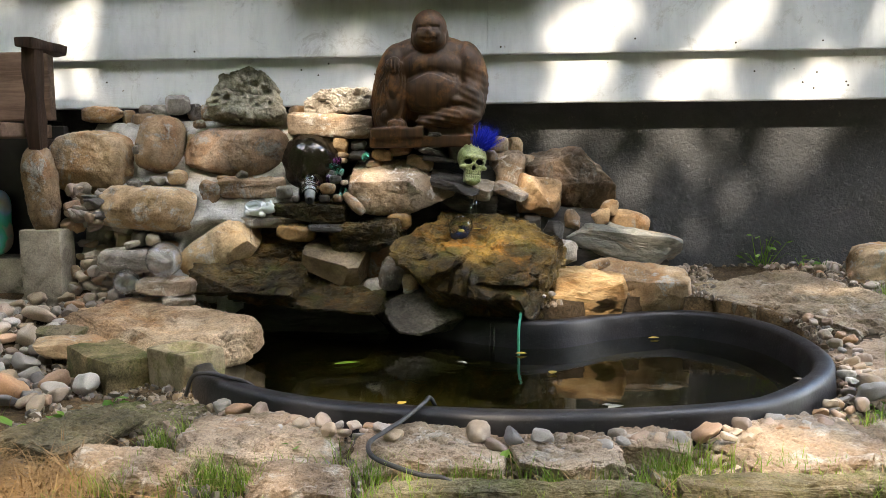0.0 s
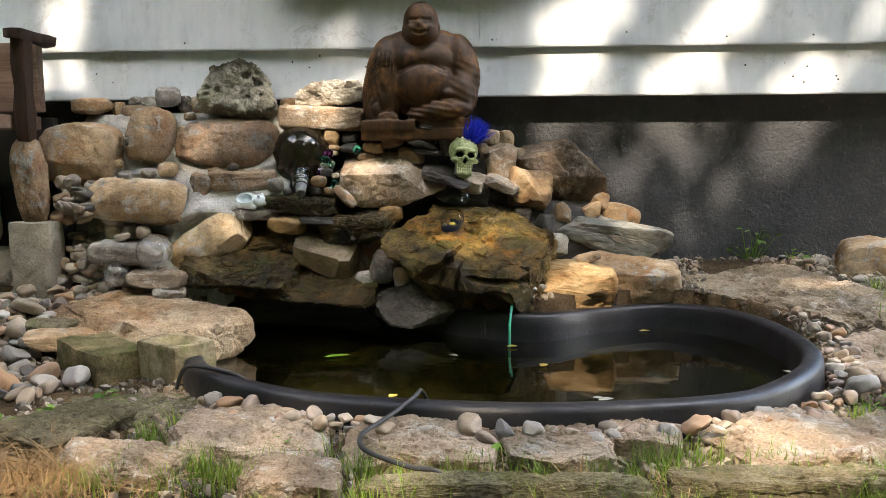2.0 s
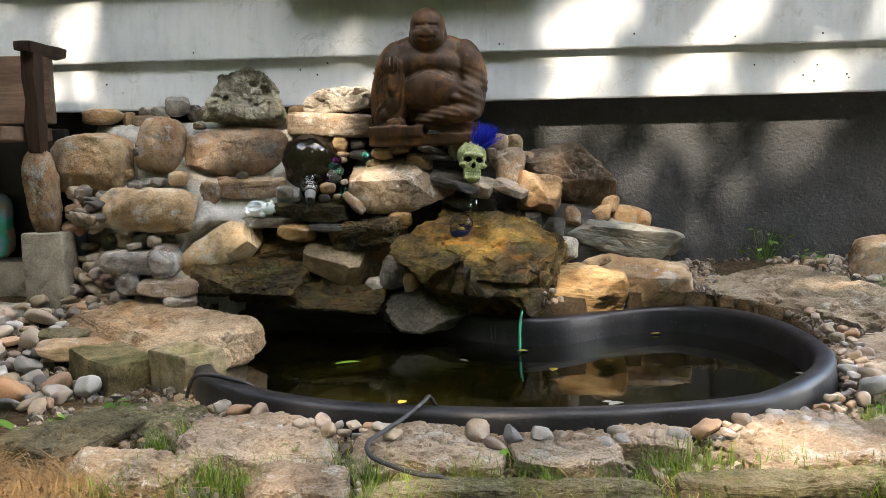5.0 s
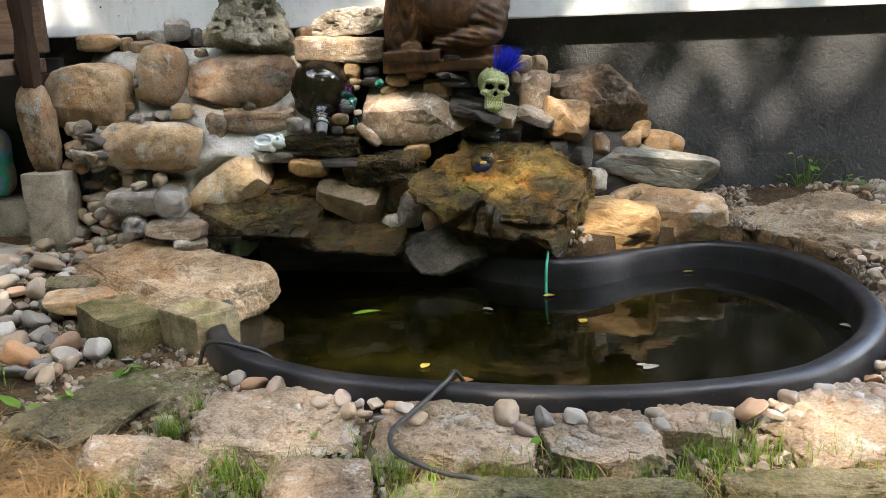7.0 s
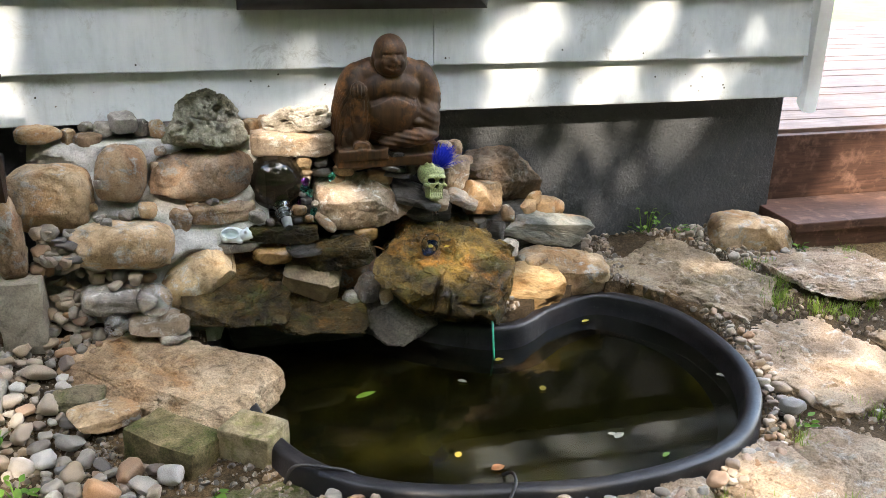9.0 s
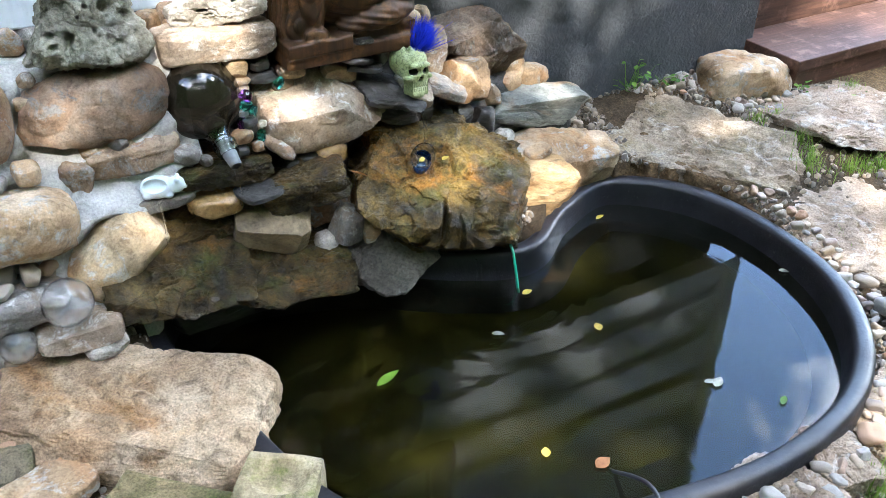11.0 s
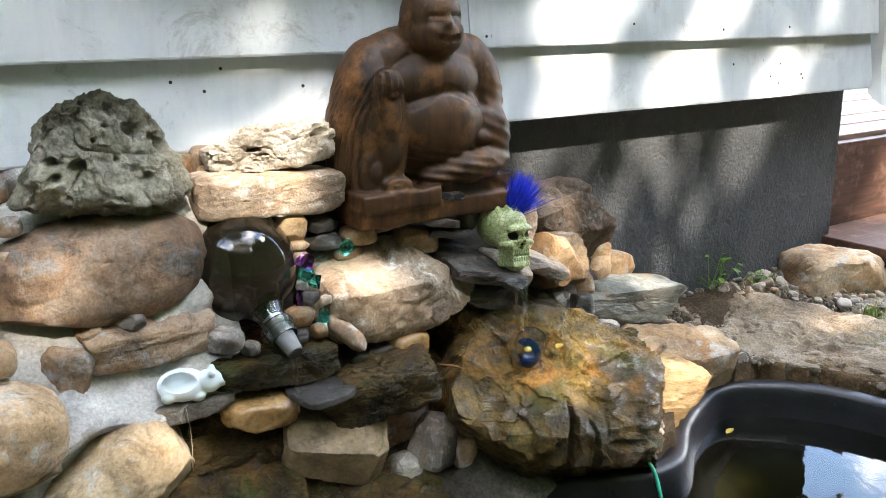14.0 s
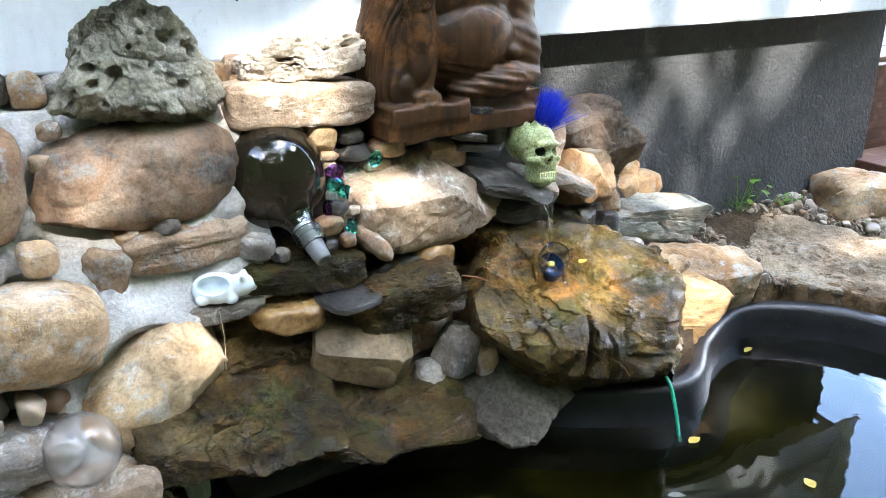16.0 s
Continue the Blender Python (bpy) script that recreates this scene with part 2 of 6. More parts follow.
M["flag"] = stone("flagstone", [(0.20, 0.142, 0.098), (0.345, 0.258, 0.187), (0.44, 0.355, 0.275)], patch=(0.255, 0.215, 0.16), bumps=1.0, big=5, lichen=(0.41, 0.37, 0.325), stain=0.7, grain=0.75, dark=0.4)
M["flagmoss"] = stone("mossy_flagstone", [(0.085, 0.076, 0.044), (0.165, 0.145, 0.088), (0.25, 0.215, 0.145)], patch=(0.21, 0.17, 0.115), bumps=1.0, big=6, moss=(0.085, 0.098, 0.026), grain=0.9, stain=0.95)
M["flagwhite"] = stone("white_stained_flagstone", [(0.175, 0.132, 0.09), (0.33, 0.26, 0.19), (0.43, 0.36, 0.275)], patch=(0.56, 0.52, 0.47), patch_at=(0.60, 0.68), bumps=1.1, big=5, moss=(0.19, 0.155, 0.09), lichen=(0.34, 0.30, 0.25), grain=0.9)
M["slab"] = stone("tan_slab", [(0.22, 0.14, 0.083), (0.44, 0.315, 0.205), (0.55, 0.435, 0.315)], patch=(0.33, 0.18, 0.08), patch_at=(0.54, 0.68), bumps=0.9, big=5, grain=0.9, stain=0.95)
M["yellow"] = stone("yellow_layered_stone", [(0.17, 0.09, 0.036), (0.33, 0.215, 0.105), (0.43, 0.325, 0.19)], patch=(0.28, 0.135, 0.05), bumps=0.7, layers=4)
M["mossbrick"] = stone("mossy_brick", [(0.075, 0.068, 0.026), (0.175, 0.145, 0.07), (0.34, 0.26, 0.145)], bumps=0.8, big=12, moss=(0.075, 0.092, 0.022), grain=0.9)
M["trough"] = stone("mossy_tan_block", [(0.17, 0.14, 0.08), (0.32, 0.26, 0.16), (0.42, 0.35, 0.235)], bumps=0.6, big=14, moss=(0.15, 0.155, 0.05))
M["redbrown"] = stone("reddish_brown_boulder", [(0.130, 0.086, 0.058), (0.305, 0.205, 0.139), (0.416, 0.319, 0.240)], patch=(0.26, 0.225, 0.19), bumps=0.6, big=8, lichen=(0.20, 0.19, 0.18))
M["concrete"] = stone("concrete_block", [(0.17, 0.16, 0.14), (0.29, 0.27, 0.24), (0.36, 0.34, 0.305)], bumps=0.5, big=9)
M["oldblock"] = stone("weathered_block", [(0.18, 0.165, 0.14), (0.31, 0.28, 0.235), (0.40, 0.365, 0.305)], bumps=0.4, big=8)
M["cream"] = stone("cream_fieldstone", [(0.28, 0.18, 0.095), (0.51, 0.385, 0.24), (0.60, 0.49, 0.345)], patch=(0.44, 0.26, 0.11), bumps=0.45, lichen=(0.52, 0.50, 0.46))
M["mortar"] = stone("mortar", [(0.36, 0.35, 0.335), (0.52, 0.515, 0.50), (0.62, 0.615, 0.60)], bumps=0.7, big=10, stain=0.55, grain=0.45)
M["pebble"] = pebble_material()
M["gravel"] = gravel_material()


def siding_material():
    m, nt, b = material("painted_siding", 0.55, 0, 0.4)
    v = coords(nt, (1, 1, 1))
    c = ramp(nt, noise_tex(nt, v, 2.2, 6, 0.7, 0.5), [(0.3, (0.45, 0.51, 0.56)), (0.55, (0.60, 0.65, 0.685)), (0.75, (0.69, 0.71, 0.715))])
    v2 = coords(nt, (14, 14, 1.6))
    c = mix(nt, 0.35, c, ramp(nt, noise_tex(nt, v2, 2.0, 5, 0.7), [(0.32, (0.68, 0.70, 0.71)), (0.55, (1.03, 1.03, 1.03))]), "MULTIPLY")
    c = mix(nt, step(nt, noise_tex(nt, v, 8, 8, 0.85, 0.6), 0.55, 0.65), c, (0.42, 0.45, 0.465))
    c = mix(nt, step(nt, noise_tex(nt, v, 46, 3, 0.6), 0.74, 0.78), c, (0.16, 0.14, 0.12))
    nt.links.new(c, b.inputs["Base Color"])
    bump(nt, b, noise_tex(nt, coords(nt, (3, 3, 30)), 9, 5, 0.7), 0.12, 0.004)
    return m


def painted_material():
    m, nt, b = material("painted_stone", 0.55, 0, 0.35)
    f = noise_tex(nt, coords(nt), 9, 2, 0.5, 0.4)
    c = ramp(nt, f, [(0.30, (0.55, 0.48, 0.36)), (0.42, (0.50, 0.42, 0.33)), (0.46, (0.04, 0.42, 0.26)), (0.52, (0.06, 0.45, 0.42)), (0.57, (0.22, 0.38, 0.62)), (0.70, (0.40, 0.36, 0.27))])
    nt.links.new(c, b.inputs["Base Color"])
    bump(nt, b, noise_tex(nt, coords(nt), 80, 4, 0.6), 0.2, 0.003)
    return m


def skull_material():
    m, nt, b = material("crackled_green_glaze", 0.35, 0, 0.5)
    v = coords(nt)
    c = ramp(nt, noise_tex(nt, v, 45, 5, 0.7), [(0.3, (0.20, 0.25, 0.10)), (0.5, (0.38, 0.44, 0.20)), (0.7, (0.52, 0.56, 0.32))])
    vo = nt.nodes.new("ShaderNodeTexVoronoi")
    vo.feature = "DISTANCE_TO_EDGE"
    vo.inputs["Scale"].default_value = 150
    nt.links.new(v, vo.inputs["Vector"])
    c = mix(nt, step(nt, vo.outputs["Distance"], 0.07, 0.01), c, (0.10, 0.12, 0.05))
    nt.links.new(c, b.inputs["Base Color"])
    bump(nt, b, vo.outputs["Distance"], 0.3, 0.002)
    return m


def foundation_material():
    m, nt, b = material("painted_foundation", 0.75, 0, 0.3)
    v = coords(nt)
    c = ramp(nt, noise_tex(nt, v, 3.5, 6, 0.7), [(0.3, (0.048, 0.053, 0.061)), (0.55, (0.078, 0.083, 0.092)), (0.75, (0.112, 0.115, 0.122))])
    c = mix(nt, step(nt, noise_tex(nt, v, 30, 6, 0.8), 0.60, 0.70), c, (0.15, 0.145, 0.14))
    nt.links.new(c, b.inputs["Base Color"])
    n1 = bump(nt, b, noise_tex(nt, v, 24, 6, 0.7), 0.7, 0.010)
    bump(nt, b, noise_tex(nt, v, 105, 3, 0.6), 1.0, 0.006, n1)
    return m


def soil_material():
    m, nt, b = material("soil", 0.95, 0, 0.15)
    v = coords(nt, shift=False)
    c = ramp(nt, noise_tex(nt, v, 9, 8, 0.75), [(0.3, (0.024, 0.017, 0.011)), (0.55, (0.066, 0.047, 0.029)), (0.75, (0.12, 0.09, 0.06))])
    c = mix(nt, step(nt, noise_tex(nt, v, 2.0, 5, 0.6), 0.5, 0.62), c, ramp(nt, noise_tex(nt, v, 60, 5, 0.7), [(0.3, (0.07, 0.042, 0.021)), (0.7, (0.20, 0.135, 0.07))]))
    nt.links.new(c, b.inputs["Base Color"])
    c = mix(nt, 0.8, c, ramp(nt, noise_tex(nt, v, 170, 4, 0.75), [(0.32, (0.35, 0.33, 0.3)), (0.5, (1, 1, 1)), (0.68, (1.9, 1.8, 1.6))]), "MULTIPLY")
    nt.links.new(c, b.inputs["Base Color"])
    bump(nt, b, noise_tex(nt, v, 70, 8, 0.75), 0.9, 0.015)
    return m


def liner_material():
    m, nt, b = material("black_liner", 0.36, 0, 0.4)
    v = coords(nt)
    c = ramp(nt, noise_tex(nt, v, 14, 6, 0.7), [(0.35, (0.006, 0.006, 0.008)), (0.7, (0.019, 0.019, 0.024))])
    c = mix(nt, step(nt, noise_tex(nt, v, 75, 6, 0.8), 0.60, 0.72), c, (0.07, 0.068, 0.066))
    nt.links.new(c, b.inputs["Base Color"])
    nt.links.new(ramp(nt, noise_tex(nt, v, 10, 4, 0.6), [(0.3, (0.30,) * 3), (0.7, (0.55,) * 3)]), b.inputs["Roughness"])
    bump(nt, b, noise_tex(nt, v, 160, 4, 0.7), 0.3, 0.003)
    return m


def water_material():
    m = glass("pond_water", (0.28, 0.32, 0.14), 0.0, 1.36)
    nt = m.node_tree
    b = nt.nodes["Principled BSDF"]
    v = coords(nt, shift=False)
    n, l = nt.nodes, nt.links
    # rings that spread from the place where the water drips in
    chain = bump(nt, b, noise_tex(nt, v, 16, 3, 0.5, 0.8), 0.035, 0.01)
    for cx, cy, freq, amp, reach in ((0.12, 1.86, 170.0, 0.018, 3.0), (-0.30, 1.90, 170.0, 0.010, 5.0)):
        away = n.new("ShaderNodeVectorMath")
        away.operation = "DISTANCE"
        away.inputs[1].default_value = (cx, cy, 0)
        l.new(v, away.inputs[0])
        wob = n.new("ShaderNodeMath")
        wob.operation = "MULTIPLY_ADD"
        l.new(noise_tex(nt, v, 9, 2, 0.5), wob.inputs[0])
        wob.inputs[1].default_value = 0.05
        l.new(away.outputs["Value"], wob.inputs[2])
        ph = n.new("ShaderNodeMath")
        ph.operation = "MULTIPLY"
        l.new(wob.outputs[0], ph.inputs[0])
        ph.inputs[1].default_value = freq
        sn = n.new("ShaderNodeMath")
        sn.operation = "SINE"
        l.new(ph.outputs[0], sn.inputs[0])
        fade = n.new("ShaderNodeMapRange")
        fade.inputs["From Min"].default_value, fade.inputs["From Max"].default_value = 0.02, 1.3 / reach
        fade.inputs["To Min"].default_value, fade.inputs["To Max"].default_value = 1.0, 0.0
        l.new(away.outputs["Value"], fade.inputs["Value"])
        hgt = n.new("ShaderNodeMath")
        hgt.operation = "MULTIPLY"
        l.new(sn.outputs[0], hgt.inputs[0])
        l.new(fade.outputs["Result"], hgt.inputs[1])
        chain = bump(nt, b, hgt.outputs[0], amp, 0.008, chain)
    return m


M["siding"], M["foundation"], M["soil"], M["liner"], M["water"] = siding_material(), foundation_material(), soil_material(), liner_material(), water_material()
M["pondfloor"] = plain("pond_sediment", (0.0165, 0.014, 0.003), 0.9, 0, 0.1, 0.5, 9)
M["benchwood"] = wood("weathered_bench_wood", (0.10, 0.062, 0.045), (0.24, 0.165, 0.125), 0, 0.7)
M["postwood"] = wood("rotten_post_wood", (0.006, 0.004, 0.003), (0.062, 0.032, 0.020), 2, 0.85, grain=9, bumps=1.0)
M["redwood"] = wood("red_stained_wood", (0.050, 0.026, 0.019), (0.125, 0.064, 0.046), 0, 0.6, stain=(0.20, 0.115, 0.085))
M["deck"] = wood("faded_red_deck", (0.13, 0.075, 0.06), (0.25, 0.165, 0.135), 0, 0.7)
M["statue"] = wood("dark_carved_wood", (0.022, 0.012, 0.006), (0.115, 0.055, 0.023), 2, 0.5, grain=7, spec=0.35, bumps=0.15, stain=(0.22, 0.10, 0.034))
M["white_trim"] = plain("white_metal_trim", (0.62, 0.63, 0.62), 0.45, 0, 0.5, 0.12, 8)
M["black_metal"] = plain("black_frame", (0.022, 0.023, 0.026), 0.4, 0, 0.5, 0.35, 25)
M["iron"] = plain("dark_iron", (0.05, 0.045, 0.04), 0.55, 0.6, 0.5, 0.4, 60)
M["jug"] = glass("smoky_glass", (0.026, 0.020, 0.012), 0.03, 1.5)
M["jug"].node_tree.nodes["Principled BSDF"].inputs["Transmission Weight"].default_value = 0.45
M["neck"] = glass("clear_neck_glass", (0.75, 0.78, 0.74), 0.02, 1.5)
M["clear"] = glass("clear_glass", (1, 1, 1), 0.0, 1.14)
M["clear"].node_tree.nodes["Principled BSDF"].inputs["Coat Weight"].default_value = 1.0
M["crackle"] = glass("crackled_glass", (1.0, 1.0, 1.0), 0.03, 1.16)
bump(M["crackle"].node_tree, M["crackle"].node_tree.nodes["Principled BSDF"], noise_tex(M["crackle"].node_tree, coords(M["crackle"].node_tree), 60, 5, 0.75, 0.5), 0.45, 0.005)
M["crackle"].node_tree.nodes["Principled BSDF"].inputs["Transmission Weight"].default_value = 0.96
M["blueglass"] = glass("blue_glass", (0.004, 0.040, 0.15), 0.02)
M["blueglass"].node_tree.nodes["Principled BSDF"].inputs["Transmission Weight"].default_value = 0.6
M["teal"] = glass("teal_glass", (0.10, 0.75, 0.70), 0.08)
M["violet"] = glass("violet_glass", (0.35, 0.10, 0.60), 0.08)
M["spout"] = plain("grey_plastic", (0.17, 0.18, 0.185), 0.4)
M["stream"] = glass("running_water", (1, 1, 1), 0.0, 1.33)
M["skull"] = skull_material()
M["dark_hole"] = plain("skull_hole_black", (0.01, 0.01, 0.01), 0.7)
M["blue"] = plain("blue_feather", (0.01, 0.03, 0.50), 0.7, 0, 0.2, 0.5, 200)
M["pig"] = plain("pale_blue_ceramic", (0.66, 0.74, 0.78), 0.3, 0, 0.5, 0.08, 30, 0.05)
M["hose_green"] = plain("green_tube", (0.02, 0.36, 0.22), 0.4)
M["cable"] = plain("black_rubber", (0.02, 0.02, 0.022), 0.5)
M["leaf_green"] = plain("green_leaf", (0.13, 0.25, 0.03), 0.5, 0, 0.4, 0.3, 60)
M["leaf_yellow"] = plain("yellow_leaf", (0.60, 0.46, 0.10), 0.6, 0, 0.3, 0.3, 60)
M["leaf_brown"] = plain("brown_leaf", (0.42, 0.20, 0.09), 0.7, 0, 0.3, 0.3, 60)
M["leaf_pale"] = plain("pale_dry_leaf", (0.42, 0.42, 0.36), 0.7, 0, 0.3, 0.4, 90)
M["painted_teal"] = painted_material()
M["painted_blue"] = plain("blue_painted_board", (0.05, 0.14, 0.24), 0.6, 0, 0.3, 0.5, 9)


def foliage(name, a, b_, trans=0.35):
    m, nt, b = material(name, 0.55, 0, 0.3)
    ge = nt.nodes.new("ShaderNodeNewGeometry")
    c = ramp(nt, ge.outputs["Random Per Island"], [(0.0, a), (1.0, b_)])
    nt.links.new(c, b.inputs["Base Color"])
    tr = nt.nodes.new("ShaderNodeBsdfTranslucent")
    nt.links.new(c, tr.inputs["Color"])
    mx = nt.nodes.new("ShaderNodeMixShader")
    mx.inputs[0].default_value = trans
    nt.links.new(b.outputs[0], mx.inputs[1])
    nt.links.new(tr.outputs[0], mx.inputs[2])
    nt.links.new(mx.outputs[0], nt.nodes["Material Output"].inputs["Surface"])
    return m


M["grass"] = foliage("grass_blade", (0.10, 0.19, 0.02), (0.24, 0.33, 0.06))
M["lawn"] = plain("sunlit_lawn", (0.16, 0.24, 0.04), 0.8, 0, 0.2, 0.5, 3, 0.6)
M["straw"] = foliage("dry_grass", (0.17, 0.095, 0.04), (0.34, 0.22, 0.105), 0.2)
M["weed"] = foliage("weed_leaf", (0.06, 0.15, 0.02), (0.16, 0.30, 0.05))
M["canopy"] = foliage("tree_leaf", (0.03, 0.08, 0.012), (0.08, 0.15, 0.03), 0.3)
M["bark"] = wood("bark", (0.05, 0.04, 0.03), (0.16, 0.13, 0.10), 2, 0.9, bumps=0.8)


# ---------------------------------------------------------------- mesh helpers
def mesh_of(name, verts, faces, mat, smooth=True, sharp=None):
    me = bpy.data.meshes.new(name)
    me.from_pydata([tuple(v) for v in verts], [], [tuple(f) for f in faces])
    me.materials.append(mat)
    if smooth:
        me.polygons.foreach_set("use_smooth", [True] * len(me.polygons))
        if sharp:
            me.set_sharp_from_angle(angle=radians(sharp))
    me.update()
    return me


def under(ob, parent):
    """Hangs ob, built in world places, under a thing or a part of one."""
    ob.parent = parent
    if parent.parent is None:
        ob.matrix_parent_inverse = parent.matrix_basis.inverted()
    return ob


def part(name, bm, mat, parent=None, label="", smooth=False, sharp=35):
    """Links a bmesh as one mesh object, under a thing where parent is given."""
    me = bpy.data.meshes.new(name)
    bm.normal_update()
    bm.to_mesh(me)
    bm.free()
    me.materials.append(mat)
    if smooth:
        me.polygons.foreach_set("use_smooth", [True] * len(me.polygons))
        me.set_sharp_from_angle(angle=radians(sharp))
    ob = new(name, me)
    if parent is not None:
        under(ob, parent)
    if label:
        tagged(ob, label)
    return ob


def put(name, me, parent=None, m=None):
    ob = new(name, me)
    if parent is not None:
        under(ob, parent)
    if m is not None:
        ob.matrix_basis = m
    return ob


def block(x0, y0, z0, x1, y1, z1, bev=0.004, seg=2, wobble=0.0, seed=0, bm=None):
    """A box with rounded edges, between two corners."""
    own = bm is None
    b = bmesh.new()
    bmesh.ops.create_cube(b, size=1)
    for v in b.verts:
        v.co = Vector((x0 + (v.co.x + 0.5) * (x1 - x0), y0 + (v.co.y + 0.5) * (y1 - y0), z0 + (v.co.z + 0.5) * (z1 - z0)))
    if bev:
        bmesh.ops.bevel(b, geom=list(b.edges), offset=bev, segments=seg, affect="EDGES", profile=0.6)
    if wobble:
        bmesh.ops.subdivide_edges(b, edges=[e for e in b.edges if e.calc_length() > 0.03], cuts=3, use_grid_fill=True)
        for v in b.verts:
            v.co += Vector(noise.noise_vector(v.co * 18 + Vector((seed, 0, 0)))) * wobble
    if own:
        return b
    me = bpy.data.meshes.new("tmp")
    b.to_mesh(me)
    b.free()
    bm.from_mesh(me)
    bpy.data.meshes.remove(me)
    return bm


ICO = {}


def ico(n):
    if n not in ICO:
        b = bmesh.new()
        bmesh.ops.create_icosphere(b, subdivisions=n, radius=1)
        b.verts.ensure_lookup_table()
        ICO[n] = (np.array([v.co[:] for v in b.verts]), [tuple(v.index for v in f.verts) for f in b.faces])
        b.free()
    return ICO[n]


def rock_mesh(name, mat, w, d, h, seed, boxy=0.3, cuts=9, rough=0.045, fine=0.011, strata=0.0, sub=5, sharp=32, pits=0, taper=0.0, cutmin=0.66, planes=(), crag=0.0, chunk=5.0, dents=()):
    """A stone of that width, depth and height: a rounded block, cut by planes, weathered by noise, layered by strata, pitted by holes."""
    rng = np.random.default_rng(seed)
    v, faces = ico(sub)
    v = v.copy()
    p = 2 + boxy * 7
    v /= (np.abs(v) ** p).sum(1, keepdims=True) ** (1 / p)
    for _ in range(cuts):
        n = rng.normal(size=3)
        n /= np.linalg.norm(n)
        reach = (v @ n).max()
        v -= np.maximum(0, v @ n - rng.uniform(cutmin, 0.93) * reach)[:, None] * n
    for nx, ny, nz, dist in planes:
        n = np.array((nx, ny, nz), float)
        n /= np.linalg.norm(n)
        v -= np.maximum(0, v @ n - dist)[:, None] * n
    if taper:
        v[:, 0] *= 1 - taper * v[:, 2]
        v[:, 1] *= 1 - taper * v[:, 2]
    half = np.array((w, d, h)) / 2
    v *= half
    size = (w * d * h) ** (1 / 3)
    off = Vector(rng.uniform(-50, 50, 3))
    out = []
    holes = [(rng.normal(size=3), rng.uniform(0.04, 0.09) if k > 6 + pits // 8 else rng.uniform(0.13, 0.22)) for k in range(pits)]
    holes = [(c / np.linalg.norm(c), r) for c, r in holes]
    for co in v:
        q = Vector(co)
        n = Vector(co / half)
        n.normalize()
        a = noise.fractal(q * (2.2 / size) + off, 0.9, 2.1, 4)
        b_ = noise.fractal(q * (15 / size) + off, 0.8, 2.2, 3)
        crease = max(0, 0.22 - abs(noise.noise(q * (4.2 / size) - off))) / 0.22
        s = a * rough * size + b_ * fine * size - crease ** 2 * fine * 1.8 * size
        if strata:
            lay = noise.noise(Vector((q.x * 3, q.y * 3, q.z * 34 / max(h, 0.02) * 0.12)) + off)
            s += strata * size * (round(lay * 3) / 3 * (1 - abs(n.z)))
        if crag:
            for kk, amp in ((chunk, 1.0), (chunk * 2.3, 0.5)):
                wv = q * (kk / size) + off + Vector(noise.noise_vector(q * (2 * kk / size))) * 0.25
                near = noise.voronoi(wv)[1][0]
                tilt = Vector(noise.cell_vector(near * 7.3)) - Vector((0.5, 0.5, 0.5))
                s += crag * size * amp * ((wv - near).dot(tilt) * 1.1 + tilt.x * 0.9)
        nn = np.array(n)
        for dx, dz, rx, rz, deep in dents:
            if nn[1] < 0:
                dd = math.hypot((nn[0] - dx) / rx, (nn[2] - dz - 0.06 * noise.noise(q * 30)) / rz)
                if dd < 1:
                    s -= size * deep * (1 - dd ** 3)
        for c, r in holes:
            dd = np.linalg.norm(nn - c)
            if dd < r:
                s -= size * (1.3 if r > 0.1 else 2.4) * r * (1 - (dd / r) ** 4)
        out.append(q + n * s)
    o = np.array([x[:] for x in out])
    lo, hi = o.min(0), o.max(0)
    o = (o - (lo + hi) / 2) * (np.array((w, d, h)) / (hi - lo))
    return mesh_of(name, o, faces, mat, True, sharp)


def rock(name, mat, at, size, seed, label, rot=(0, 0, 0), category="rock", group="", parent=None, **kw):
    me = rock_mesh(name, M[mat], *size, seed, **kw)
    ob = put(name, me, parent, pose(*at, *rot))
    if parent is None:
        tagged(ob, label, category, group)
    elif label:
        tagged(ob, label)
    return ob


PEBBLES = []


def pebble_meshes():
    for i in range(14):
        w, d, h = 1.0, 0.62 + 0.025 * i % 0.3, 0.45 + 0.035 * (i * 5 % 9)
        PEBBLES.append(rock_mesh("pebble", M["pebble"], w, d, h, 500 + i, boxy=0.12 + 0.04 * (i % 6), cuts=5 + i % 4, rough=0.09, fine=0.012, sub=3, sharp=50, cutmin=0.58))


pebble_meshes()


def pebble(x, y, z, size, rng, group, label="smooth rounded river pebble among other pebbles", parent=None):
    ob = put("pebble", PEBBLES[rng.randrange(len(PEBBLES))], parent)
    ob.matrix_basis = pose(x, y, z, rng.uniform(-25, 25), rng.uniform(-25, 25), rng.uniform(0, 360)) @ Matrix.Diagonal((size, size, size, 1))
    return tagged(ob, label, "pebble", group) if parent is None else ob


def lathe(profile, segs=48, cap=True):
    """A turned shape from (radius, height) pairs along z."""
    verts, faces = [], []
    for r, z in profile:
        for i in range(segs):
            a = 2 * math.pi * i / segs
            verts.append((r * math.cos(a), r * math.sin(a), z))
    for j in range(len(profile) - 1):
        for i in range(segs):
            k = (i + 1) % segs
            faces.append((j * segs + i, j * segs + k, (j + 1) * segs + k, (j + 1) * segs + i))
    if cap:
        faces.append(tuple(range(segs))[::-1])
        faces.append(tuple((len(profile) - 1) * segs + i for i in range(segs)))
    return verts, faces


